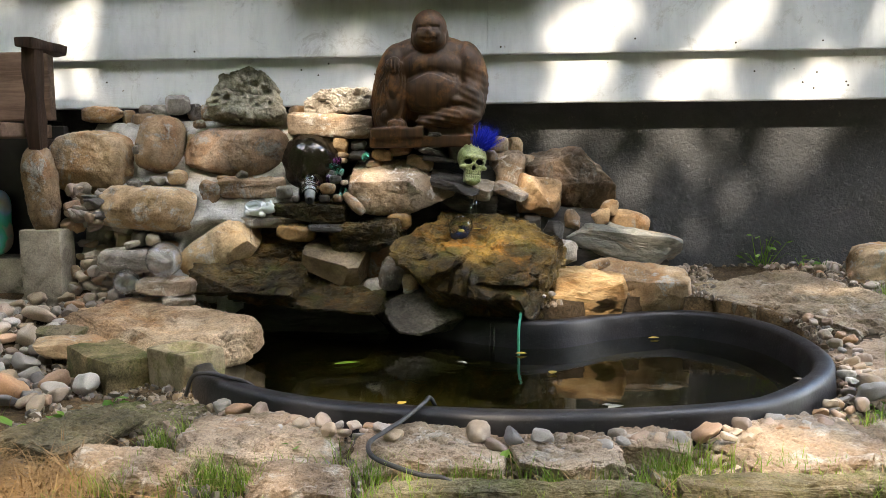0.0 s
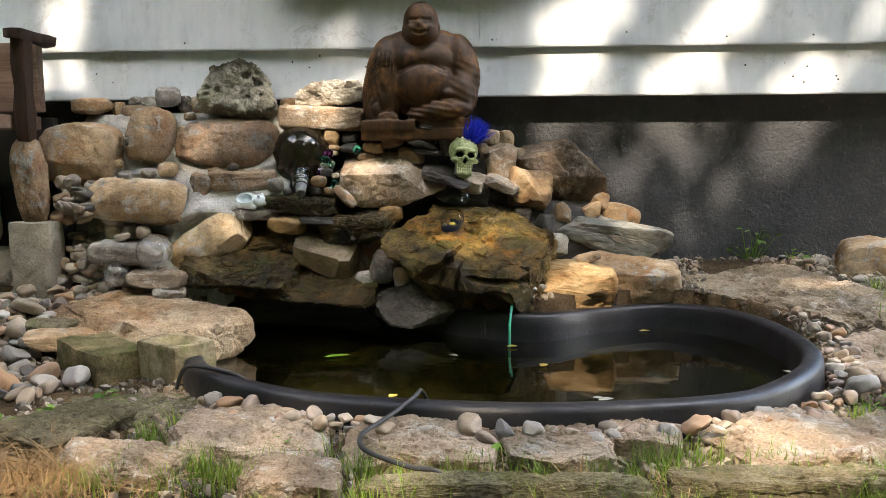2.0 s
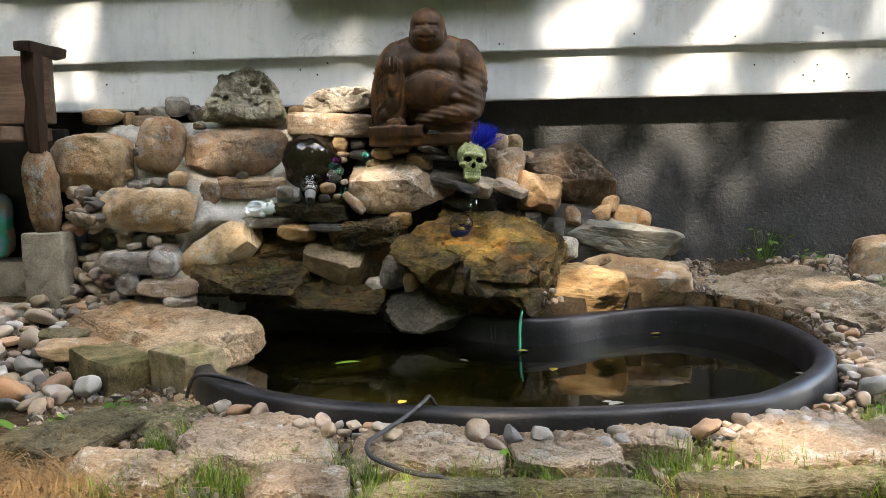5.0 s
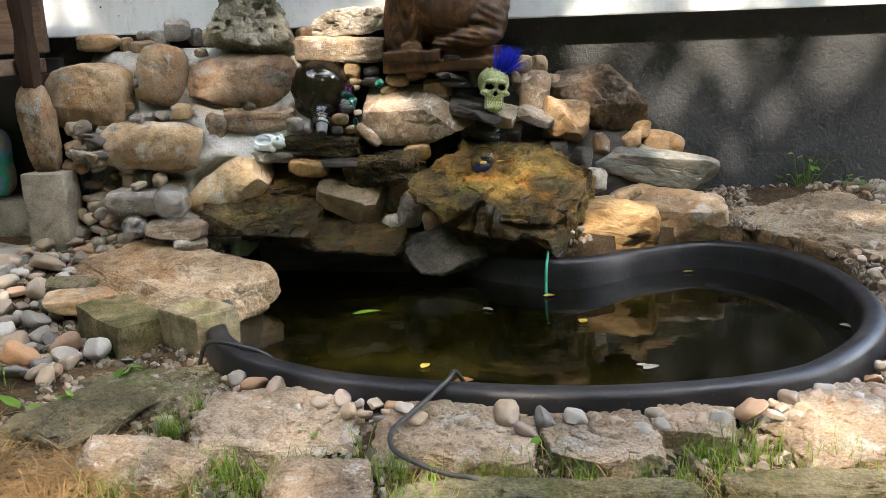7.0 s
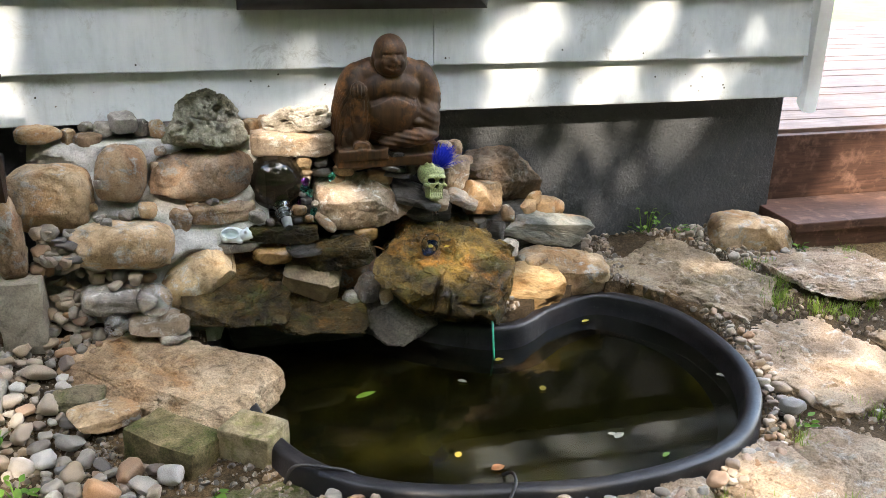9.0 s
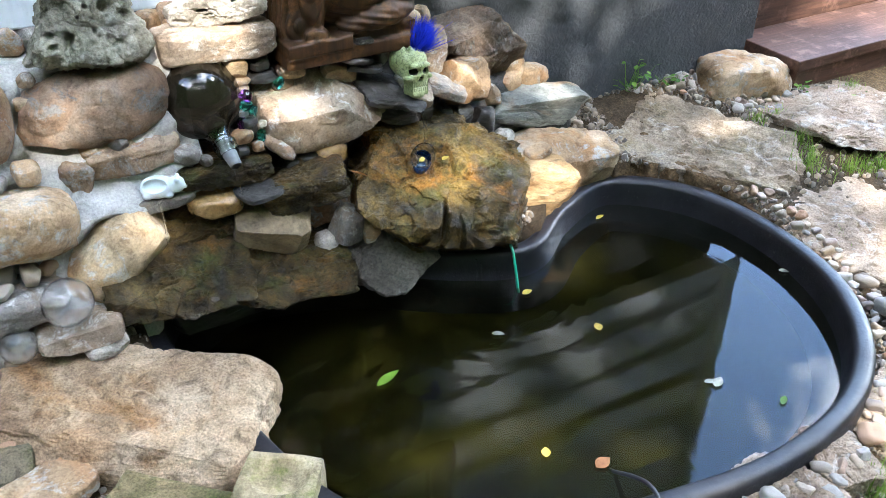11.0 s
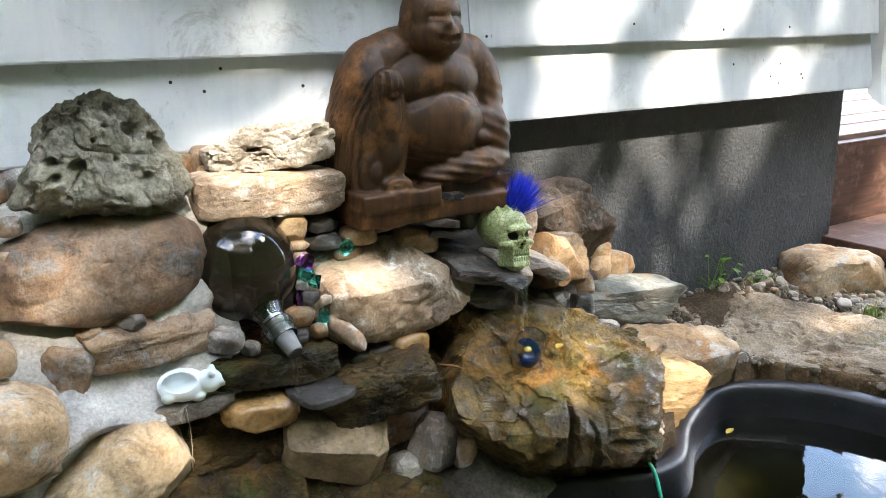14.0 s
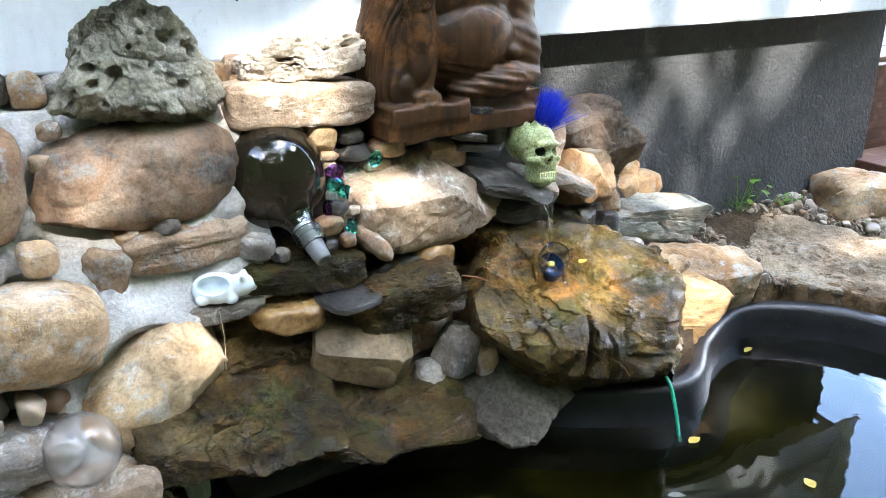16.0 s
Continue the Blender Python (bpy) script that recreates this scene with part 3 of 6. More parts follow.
def tube(points, radius, segs=10, taper=1.0):
    """A round tube along a smooth line through the points."""
    pts = [Vector(p) for p in points]
    dense = []
    for i in range(len(pts) - 1):
        p0, p1, p2, p3 = pts[max(i - 1, 0)], pts[i], pts[i + 1], pts[min(i + 2, len(pts) - 1)]
        for k in range(8):
            t = k / 8
            dense.append(0.5 * (2 * p1 + (p2 - p0) * t + (2 * p0 - 5 * p1 + 4 * p2 - p3) * t * t + (3 * p1 - p0 - 3 * p2 + p3) * t ** 3))
    dense.append(pts[-1])
    b = bmesh.new()
    rings = []
    n = len(dense)
    for i, p in enumerate(dense):
        d = (dense[min(i + 1, n - 1)] - dense[max(i - 1, 0)]).normalized()
        u = d.cross(Vector((0, 0, 1)))
        if u.length < 1e-3:
            u = d.cross(Vector((0, 1, 0)))
        u.normalize()
        w = d.cross(u)
        r = radius * (1 + (taper - 1) * i / (n - 1))
        rings.append([b.verts.new(p + (u * math.cos(a) + w * math.sin(a)) * r) for a in (2 * math.pi * k / segs for k in range(segs))])
    for a, c in zip(rings, rings[1:]):
        for k in range(segs):
            b.faces.new((a[k], a[(k + 1) % segs], c[(k + 1) % segs], c[k]))
    b.faces.new(rings[0][::-1])
    b.faces.new(rings[-1])
    return b


def thing(name, at, label, category, group="", kind=""):
    """An Empty that carries the parts of a thing."""
    ob = new(name)
    ob.location = at
    ob.empty_display_size = 0.05
    return tagged(ob, label, category, group, kind)


# ---------------------------------------------------------------- ground and pond
def smooth(a, b, x):
    t = min(1, max(0, (x - a) / (b - a)))
    return t * t * (3 - 2 * t)


def curve_through(pts, per=8):
    """A closed smooth curve through the points."""
    out, n = [], len(pts)
    for i in range(n):
        p0, p1, p2, p3 = (Vector(pts[(i + k) % n]) for k in (-1, 0, 1, 2))
        for k in range(per):
            t = k / per
            out.append(0.5 * (2 * p1 + (p2 - p0) * t + (2 * p0 - 5 * p1 + 4 * p2 - p3) * t * t + (3 * p1 - p0 - 3 * p2 + p3) * t ** 3))
    return out


POND = curve_through([(0.61, 1.195), (0.735, 1.335), (0.805, 1.50), (0.825, 1.68), (0.79, 1.85), (0.695, 1.985), (0.57, 2.05), (0.39, 1.985), (0.24, 1.885),
                      (0.10, 1.935), (-0.05, 2.04), (-0.22, 2.12), (-0.44, 2.15), (-0.62, 1.99), (-0.56, 1.68), (-0.495, 1.42), (-0.395, 1.265), (-0.24, 1.172), (-0.03, 1.12), (0.22, 1.083), (0.44, 1.11)])
POND_N = len(POND)


def pond_inset(d):
    out = []
    for i, p in enumerate(POND):
        t = (POND[(i + 1) % POND_N] - POND[i - 1]).normalized()
        out.append(p + Vector((-t.y, t.x)) * d)
    return out


def pond_distance(x, y):
    """Metres from the pond's outline, negative inside."""
    p = Vector((x, y))
    d = min((p - q).length for q in POND)
    inside = False
    j = POND_N - 1
    for i in range(POND_N):
        a, b = POND[i], POND[j]
        if (a.y > y) != (b.y > y) and x < (b.x - a.x) * (y - a.y) / (b.y - a.y) + a.x:
            inside = not inside
        j = i
    return -d if inside else d


def ground_z(x, y):
    z = 0.004 + 0.101 * smooth(1.25 + 0.25 * smooth(-0.45, -0.65, x) * smooth(-1.15, -1.0, x), 2.15, y) + 0.03 * smooth(2.0, 2.4, y)
    z += 0.02 * noise.noise(Vector((x * 2.3, y * 2.3, 4))) * smooth(3.5, 1.0, abs(y - 1.5))
    return z - 0.03 * smooth(1.0, -2.0, y)


def build_ground():
    xs = [-300, -80, -20, -6, -3.5, -2.4] + [-1.9 + 0.04 * i for i in range(96)] + [2.4, 3.5, 6, 20, 80, 300]
    ys = [-300, -80, -20, -6, -2.5, -1.0, -0.2] + [0.3 + 0.04 * i for i in range(56)] + [3.0, 4, 6, 10, 30, 100, 300]
    verts = []
    for y in ys:
        for x in xs:
            z = ground_z(x, y)
            if -1.2 < x < 1.4 and 0.8 < y < 2.5:
                d = pond_distance(x, y)
                if d < -0.02:
                    z = -0.6
                z += 0.006 * noise.noise(Vector((x * 14, y * 14, 0)))
            verts.append((x, y, z))
    n = len(xs)
    faces = [(j * n + i, j * n + i + 1, (j + 1) * n + i + 1, (j + 1) * n + i) for j in range(len(ys) - 1) for i in range(n - 1)]
    tagged(new("ground", mesh_of("ground", verts, faces, M["soil"])), "dark soil with dry grass and gravel round the pond", "ground", kind="structure")


build_ground()


def build_pond():
    pond = thing("garden_pond", (0.15, 1.6, -0.4), "kidney-shaped black plastic garden pond liner full of murky water", "pond")
    prof = [(-0.014, -0.10), (-0.006, 0.0), (-0.002, 0.052), (0.001, 0.059), (0.006, 0.063), (0.016, 0.0645), (0.030, 0.064), (0.036, 0.061), (0.040, 0.054), (0.044, 0.03), (0.052, -0.01),
            (0.075, -0.07), (0.11, -0.16), (0.15, -0.30), (0.2, -0.38)]
    verts, faces = [], []
    for d, z in prof:
        for i, q in enumerate(pond_inset(d)):
            verts.append((q.x, q.y, z + 0.0035 * math.sin(i * 0.21) * (z > 0)))
    for j in range(len(prof) - 1):
        for i in range(POND_N):
            k = (i + 1) % POND_N
            faces.append((j * POND_N + i, j * POND_N + k, (j + 1) * POND_N + k, (j + 1) * POND_N + i))
    under(new("liner", mesh_of("liner", verts, faces, M["liner"])), pond)
    ring = pond_inset(0.085)
    me = mesh_of("sediment", [(q.x, q.y, -0.115) for q in ring], [tuple(range(POND_N))], M["pondfloor"])
    tagged(under(new("sediment", me), pond), "olive silt under the water")
    ring = pond_inset(0.0495)
    me = mesh_of("water", [(q.x, q.y, 0.0) for q in ring], [tuple(range(POND_N))], M["water"])
    w = tagged(new("water", me), "still murky green pond water inside the liner", "water", kind="structure")
    w.visible_shadow = False


build_pond()


# ---------------------------------------------------------------- house
WALL_L, WALL_R, FACE = -4.0, 1.420, 2.258


def build_house():
    b = block(WALL_L, 2.325, -0.4, 1.402, 2.56, 0.637, 0.004)
    bmesh.ops.subdivide_edges(b, edges=[e for e in b.edges if e.calc_length() > 0.3], cuts=60)
    tagged(part("wall_foundation", b, M["foundation"]), "rough dark slate-blue painted foundation wall", "wall", kind="structure")
    wall = tagged(part("wall_house", block(WALL_L, FACE + 0.036, 0.628, 1.410, 2.5, 3.0, 0.003), M["siding"]), "house wall clad with pale painted lap siding", "wall", kind="structure")
    joints = {0: (-2.1,), 1: (0.103, -2.6), 2: (-1.19,), 3: (0.7, -1.9), 4: (-0.4,), 5: (0.9,), 6: (-1.4,), 7: (0.2,), 8: (-0.9,), 9: (0.5,), 10: (-1.6,), 11: (0.0,)}
    z = 0.623
    for k in range(12):
        h = 0.139 if k == 0 else 0.203
        ends = sorted([WALL_L, WALL_R, *joints[k]])
        for x0, x1 in zip(ends, ends[1:]):
            bm = bmesh.new()
            n = max(2, int((x1 - x0) / 0.12))
            rows = []
            for i in range(n + 1):
                x = x0 + 0.0012 + (x1 - x0 - 0.0024) * i / n
                wob = 0.0016 * noise.noise(Vector((x * 1.7, k * 3.1, 0)))
                warp = 0.008 * max(0, 1 - (x - x0) / 0.09) if (k == 2 and x0 > -1.3) else 0
                drop = -0.006 * max(0, 1 - (x - x0) / 0.2) if (k == 2 and x0 > -1.3) else 0
                sect = [(FACE - warp, z + wob + drop), (FACE - warp - 0.001, z + 0.004 + wob + drop), (FACE + 0.024, z + h + 0.022), (FACE + 0.035, z + h + 0.022), (FACE + 0.035, z + wob + drop)]
                rows.append([bm.verts.new((x, yy, zz)) for yy, zz in sect])
            for a, c in zip(rows, rows[1:]):
                for i in range(5):
                    bm.faces.new((a[i], c[i], c[(i + 1) % 5], a[(i + 1) % 5]))
            bm.faces.new(rows[0])
            bm.faces.new(rows[-1][::-1])
            bmesh.ops.recalc_face_normals(bm, faces=bm.faces)
            part("siding_board", bm, M["siding"], wall)
        z += h
    head = bmesh.new()
    bmesh.ops.create_cone(head, cap_ends=True, segments=10, radius1=0.0034, radius2=0.0026, depth=0.003)
    bmesh.ops.rotate(head, verts=head.verts, matrix=Matrix.Rotation(radians(90), 3, "X"))
    me = None
    for x, zz in ((0.14, 0.783), (0.857, 0.705), (0.99, 0.672), (1.02, 0.655), (1.11, 0.672), (1.03, 0.700), (1.115, 0.662), (-0.39, 0.712), (-0.225, 0.712), (-0.44, 0.728), (0.52, 0.800), (1.04, 0.786), (0.80, 0.784), (-0.36, 0.745), (-0.75, 0.784), (-1.02, 0.700)):
        low, tall = (0.623, 0.139) if zz < 0.762 else (0.762, 0.203)
        if me is None:
            nail = part("nail", head, M["iron"], wall)
            me = nail.data
        else:
            nail = under(new("nail", me), wall)
        nail.matrix_basis = pose(x, FACE + 0.025 * (zz - low) / (tall + 0.018) - 0.001, zz)
    part("wall_return", block(1.30, 2.5, 0.45, 1.410, 8.0, 3.0, 0.003), M["siding"])
    tagged(bpy.data.objects["wall_return"], "end wall of the house with pale siding", "wall", kind="structure")
    eave = block(WALL_L, 1.95, 2.95, 1.75, 8.0, 3.05, 0.01)
    tagged(part("roof_eave", eave, M["white_trim"]), "white painted roof eave over the wall", "roof", kind="structure")
    spout = thing("downspout", (1.445, 2.25, 0.54), "white metal downspout at the house corner", "downspout")
    b = bmesh.new()
    pts = [(1.452, 2.265, 3.0), (1.452, 2.265, 0.71), (1.452, 2.263, 0.67), (1.443, 2.252, 0.628), (1.427, 2.235, 0.595)]
    rings = []
    for i, p in enumerate(pts):
        t = min(1, max(0, (i - 1) / 3))
        ring = []
        for k in range(16):
            a = 2 * math.pi * k / 16
            cx, cy = math.cos(a), math.sin(a)
            q = (abs(cx) ** 5 + abs(cy) ** 5) ** -0.2
            ring.append(b.verts.new((p[0] + 0.030 * cx * q, p[1] + 0.024 * cy * q, p[2] + 0.02 * t * cy)))
        rings.append(ring)
    for a, c in zip(rings, rings[1:]):
        for k in range(16):
            b.faces.new((a[k], a[(k + 1) % 16], c[(k + 1) % 16], c[k]))
    part("pipe", b, M["white_trim"], spout, smooth=True)
    part("strap", block(1.418, 2.237, 1.25, 1.486, 2.293, 1.275, 0.002), M["white_trim"], spout)


build_house()


def build_steps():
    for i, (y0, y1, z0, z1) in enumerate(((2.12, 2.40, 0.02, 0.21), (2.385, 2.42, 0.02, 0.452))):
        step_ = thing("wooden_step", (1.38, y0, z0), ("low" if i == 0 else "upper") + " red-brown stained wooden step board beside the house", "step", "deck steps")
        if i == 0:
            part("tread", block(1.372, y0 - 0.012, z1 - 0.035, 3.4, y1 - 0.018, z1, 0.004), M["redwood"], step_)
            part("riser", block(1.384, y0, z0, 3.4, y0 + 0.035, z1 - 0.037, 0.003), M["redwood"], step_)
            part("side_board", block(1.384, y0 + 0.037, z0, 1.42, y1 - 0.02, z1 - 0.037, 0.003), M["redwood"], step_)
        else:
            part("riser", block(1.368, y0, 0.205, 3.4, y1, z1, 0.004), M["redwood"], step_)
            part("post", block(1.376, y1 + 0.002, z0, 1.384, y1 + 0.3, z1 - 0.03, 0.002), M["redwood"], step_)
    deck = tagged(new("deck"), "faded red painted board deck beside the house", "deck", kind="structure")
    for i in range(22):
        y0 = 2.425 + 0.142 * i
        part("deck_board", block(1.40 if i else 1.372, y0, 0.43, 5.2, y0 + 0.137, 0.466 + 0.0015 * (i % 3), 0.003), M["deck"], deck)


build_steps()


# ---------------------------------------------------------------- rocks of the waterfall
def build_rocks():
    g = "rocks of the waterfall"
    rock("boulder", "wetbig", (0.083, 2.003, 0.164), (0.425, 0.355, 0.315), 11, "large wet golden-brown boulder under the water outlet", (0, 7, -18), "boulder", g, boxy=1.0, cuts=14, rough=0.025, fine=0.007, sub=7, cutmin=0.86, crag=0.062, chunk=3.0, sharp=26,
         planes=((0.05, -0.62, 1, 0.62), (0.9, -0.5, 0.1, 1.04), (-0.8, 0.1, 0.5, 1.02), (0.2, -1, 0.3, 0.98), (-0.75, -0.4, -0.7, 0.80), (0, -0.8, -1, 0.80)), dents=((0.55, -0.02, 0.34, 0.07, 0.09), (-0.1, 0.02, 0.03, 0.5, 0.05), (0.12, -0.1, 0.03, 0.35, 0.04)))
    rock("rock", "wetbig", (0.090, 2.150, 0.275), (0.270, 0.160, 0.100), 12, "wet mossy rock under the dripping slate", (10, 4, -10), "rock", g, boxy=0.6, cuts=9, crag=0.05, sub=6)
    rock("rock_shelf", "wet", (-0.530, 2.020, 0.135), (0.310, 0.300, 0.190), 23, "broad wet dark brown rock shelf over the pond", (6, 3, -4), "rock", g, boxy=0.8, cuts=6, strata=0.06, rough=0.05, fine=0.02, sub=7, crag=0.035, chunk=3.4, sharp=28, planes=((0.15, -0.5, 1, 0.60), (0, -0.75, -1, 0.42), (-0.4, -1, 0.1, 0.90)))
    rock("rock_shelf", "wet", (-0.430, 2.120, 0.190), (0.28, 0.18, 0.17), 24, "wet mossy rock set behind the broad shelf", (8, 6, 10), "rock", g, boxy=0.7, cuts=10, strata=0.05, fine=0.02, crag=0.04, sub=6, sharp=28)
    rock("rock_shelf", "wet", (-0.325, 2.020, 0.098), (0.340, 0.290, 0.110), 29, "wet dark layered rock ledge low over the water", (13, 3, -4), "rock", g, boxy=0.9, cuts=6, strata=0.08, fine=0.02, sub=6, crag=0.035, sharp=28, planes=((0, -0.3, 1, 0.62), (0, -0.7, -1, 0.40)))
    rock("slate_rock", "dampslate", (-0.070, 1.970, 0.064), (0.262, 0.200, 0.100), 31, "dark pointed slate slab hanging over the pond", (32, 8, -8), "rock", g, boxy=0.5, cuts=6, strata=0.04, sub=6, cutmin=0.55, crag=0.02, planes=((0, -0.3, 1, 0.6), (0, -0.8, -1, 0.5), (0.8, -0.7, 0, 0.75), (-0.8, -0.6, 0, 0.8)))
    rock("slate_rock", "wet", (-0.224, 2.070, 0.262), (0.205, 0.160, 0.092), 37, "dark wet layered slate block in the waterfall", (4, -6, -12), "rock", g, boxy=0.75, cuts=9, strata=0.05, sub=6, crag=0.05, sharp=28)
    rock("stone_block", "wetbrick", (-0.305, 2.065, 0.195), (0.165, 0.150, 0.096), 41, "damp tan squared stone block under the falling water", (10, 10, -14), "stone", g, boxy=1.6, cuts=2, rough=0.010, fine=0.006, sub=6, cutmin=0.9, sharp=22,
         planes=((0.05, -0.75, 0.65, 1.02), (0.55, -0.6, 0.55, 1.16), (0.7, -0.7, -0.1, 1.2), (-0.3, -0.5, -0.8, 1.1)))
    rock("rock_ledge", "wet", (-0.385, 2.115, 0.326), (0.210, 0.160, 0.066), 43, "wet brown ledge stone under the jug mouth", (3, 1, 4), "rock", g, boxy=0.8, cuts=6, strata=0.03, sub=6, crag=0.04, sharp=28)
    rock("river_stone", "wetorange", (-0.420, 2.060, 0.272), (0.112, 0.090, 0.052), 47, "wet orange-brown river stone below the ledge", (0, 4, 5), "stone", g, boxy=0.2, cuts=3, rough=0.03, sub=4, sharp=70)
    rock("slate_flake", "slate", (-0.330, 2.030, 0.287), (0.10, 0.08, 0.018), 53, "thin wet black slate flake", (4, 3, 15), "rock", g, boxy=0.5, cuts=8, sub=4)
    rock("stone", "grey", (-0.153, 2.005, 0.165), (0.066, 0.070, 0.090), 59, "grey angular stone wedged under the boulder", (0, 12, 20), "stone", g, boxy=0.3, cuts=8, sub=4)
    rock("stone", "porous", (-0.202, 2.015, 0.126), (0.060, 0.055, 0.056), 61, "small whitish stone below the squared block", (0, 0, 0), "stone", g, boxy=0.2, cuts=6, sub=4)
    rock("stone", "tan", (-0.103, 1.995, 0.140), (0.045, 0.045, 0.055), 67, "small tan stone under the boulder", (0, 0, 0), "stone", g, boxy=0.2, cuts=6, sub=4)
    rock("rock", "brown", (-0.18, 2.12, 0.19), (0.16, 0.12, 0.16), 71, "dark stone behind the squared block", (0, 0, 0), "rock", g, boxy=0.5, cuts=7, sub=4)
    rock("river_stone", "wetorange", (-0.142, 2.095, 0.299), (0.072, 0.055, 0.050), 73, "orange-brown oval river stone", (0, -6, 10), "stone", g, boxy=0.15, cuts=2, rough=0.02, sub=4, sharp=70)
    rock("stone", "slate", (-0.193, 2.105, 0.292), (0.055, 0.05, 0.035), 74, "small dark blue-grey stone", (0, 0, 0), "stone", g, boxy=0.3, cuts=5, sub=4)
    rock("stone", "slate", (-0.232, 2.105, 0.290), (0.05, 0.05, 0.032), 75, "small dark grey stone under the limestone", (0, 0, 20), "stone", g, boxy=0.3, cuts=5, sub=4)
    rock("limestone_rock", "pale", (-0.133, 2.165, 0.388), (0.305, 0.200, 0.155), 79, "large pale cream limestone rock with a pointed end", (4, 5, 2), "rock", g, boxy=0.55, cuts=6, rough=0.03, fine=0.008, sub=6, crag=0.012, planes=((0.75, 0, 0.75, 0.72), (0.7, -0.1, -0.7, 0.80), (-0.2, -0.5, 0.85, 0.80)))
    rock("slate_rock", "slate", (0.015, 2.12, 0.405), (0.17, 0.14, 0.035), 83, "black slate slab sloping under the skull", (8, 14, -18), "rock", g, boxy=0.6, cuts=9, strata=0.03, sub=5)
    rock("slate_rock", "slate", (0.05, 2.15, 0.345), (0.16, 0.12, 0.07), 84, "black stacked slate behind the outlet", (0, 5, 10), "rock", g, boxy=0.6, cuts=9, strata=0.05, sub=5)
    rock("rock", "pale", (0.075, 2.12, 0.385), (0.095, 0.11, 0.05), 85, "buff stone that carries the skull", (10, 18, -20), "rock", g, boxy=0.5, cuts=7, sub=5)
    rock("rock", "pale", (0.155, 2.22, 0.435), (0.105, 0.11, 0.115), 89, "pale rounded stone behind the skull", (0, 6, 0), "rock", g, boxy=0.3, cuts=5, sub=5)
    rock("rock", "tan", (0.237, 2.185, 0.362), (0.148, 0.150, 0.115), 97, "buff-grey angular rock beside the skull", (0, 12, -10), "rock", g, boxy=0.5, cuts=9, rough=0.07, sub=5)
    rock("rock", "grey", (0.165, 2.125, 0.378), (0.10, 0.09, 0.03), 98, "flat grey stone slab leaning on a rock", (6, 22, -14), "rock", g, boxy=0.6, cuts=7, sub=5)
    rock("boulder", "darkbrown", (0.340, 2.258, 0.405), (0.275, 0.140, 0.190), 101, "dark brown angular boulder against the foundation wall", (0, 4, 6), "boulder", g, boxy=0.45, cuts=5, rough=0.05, fine=0.012, sub=6, sharp=35, crag=0.03, chunk=3.0, cutmin=0.8,
         planes=((0.75, -0.1, 0.62, 0.72), (-0.45, -0.2, 0.9, 0.80), (-0.55, -0.3, -0.75, 0.70), (0.2, -1, 0.2, 0.85), (0.25, -0.8, -0.7, 0.80)))
    rock("river_stone", "orange", (0.515, 2.285, 0.278), (0.120, 0.070, 0.068), 103, "smooth peach-orange oval stone", (0, 14, 10), "stone", g, boxy=0.15, cuts=2, rough=0.02, sub=4, sharp=70)
    rock("stone", "orange", (0.425, 2.250, 0.295), (0.06, 0.06, 0.045), 104, "small orange-tan stone on the slab", (0, -20, 10), "stone", g, boxy=0.4, cuts=6, sub=4)
    rock("stone", "orange", (0.450, 2.265, 0.322), (0.045, 0.05, 0.05), 105, "small orange stone on another stone", (0, 10, 40), "stone", g, boxy=0.4, cuts=6, sub=4)
    rock("stone", "grey", (0.340, 2.200, 0.290), (0.045, 0.05, 0.065), 106, "small grey-brown upright stone", (0, 0, 0), "stone", g, boxy=0.3, cuts=4, sub=4)
    rock("stone_slab", "greenslab", (0.482, 2.230, 0.226), (0.360, 0.150, 0.095), 107, "long grey-green slate slab sloping along the wall", (3, 12, -4), "rock", g, boxy=0.75, cuts=9, strata=0.03, sub=5)
    rock("stone", "grey", (0.425, 2.17, 0.145), (0.075, 0.06, 0.04), 108, "small olive-grey oval stone", (0, 0, 0), "stone", g, boxy=0.15, cuts=3, sub=4)
    rock("stone", "orange", (0.50, 2.15, 0.14), (0.04, 0.04, 0.028), 110, "small orange chip of stone", (0, 0, 0), "stone", g, boxy=0.3, cuts=5, sub=4)
    rock("quartz_lump", "porous", (0.298, 2.100, 0.205), (0.075, 0.07, 0.085), 109, "rough glassy quartz lump beside the boulder", (0, 10, 30), "rock", g, boxy=0.3, cuts=12, sub=4, cutmin=0.5)
    rock("rock", "tan", (0.500, 2.120, 0.112), (0.300, 0.200, 0.147), 113, "long tan rock at the pond edge", (0, 4, -6), "rock", g, boxy=0.5, cuts=8, rough=0.06, sub=5)
    rock("rock", "yellow", (0.355, 2.020, 0.104), (0.225, 0.160, 0.148), 127, "yellow layered sandstone at the pond edge", (0, 6, -10), "rock", g, boxy=0.6, cuts=9, strata=0.06, sub=5)
    rock("stone", "pale", (0.430, 2.050, 0.085), (0.075, 0.05, 0.045), 131, "white angular stone on the pond edge", (0, 10, 0), "stone", g, boxy=0.4, cuts=8, sub=4)
    rock("stone", "orange", (0.395, 2.060, 0.180), (0.07, 0.05, 0.03), 132, "small flat orange stone", (0, -10, 0), "stone", g, boxy=0.3, cuts=5, sub=4)
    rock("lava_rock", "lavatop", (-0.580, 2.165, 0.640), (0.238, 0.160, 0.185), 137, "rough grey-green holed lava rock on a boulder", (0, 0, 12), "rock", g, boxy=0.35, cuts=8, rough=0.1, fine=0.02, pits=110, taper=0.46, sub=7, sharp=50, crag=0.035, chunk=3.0)
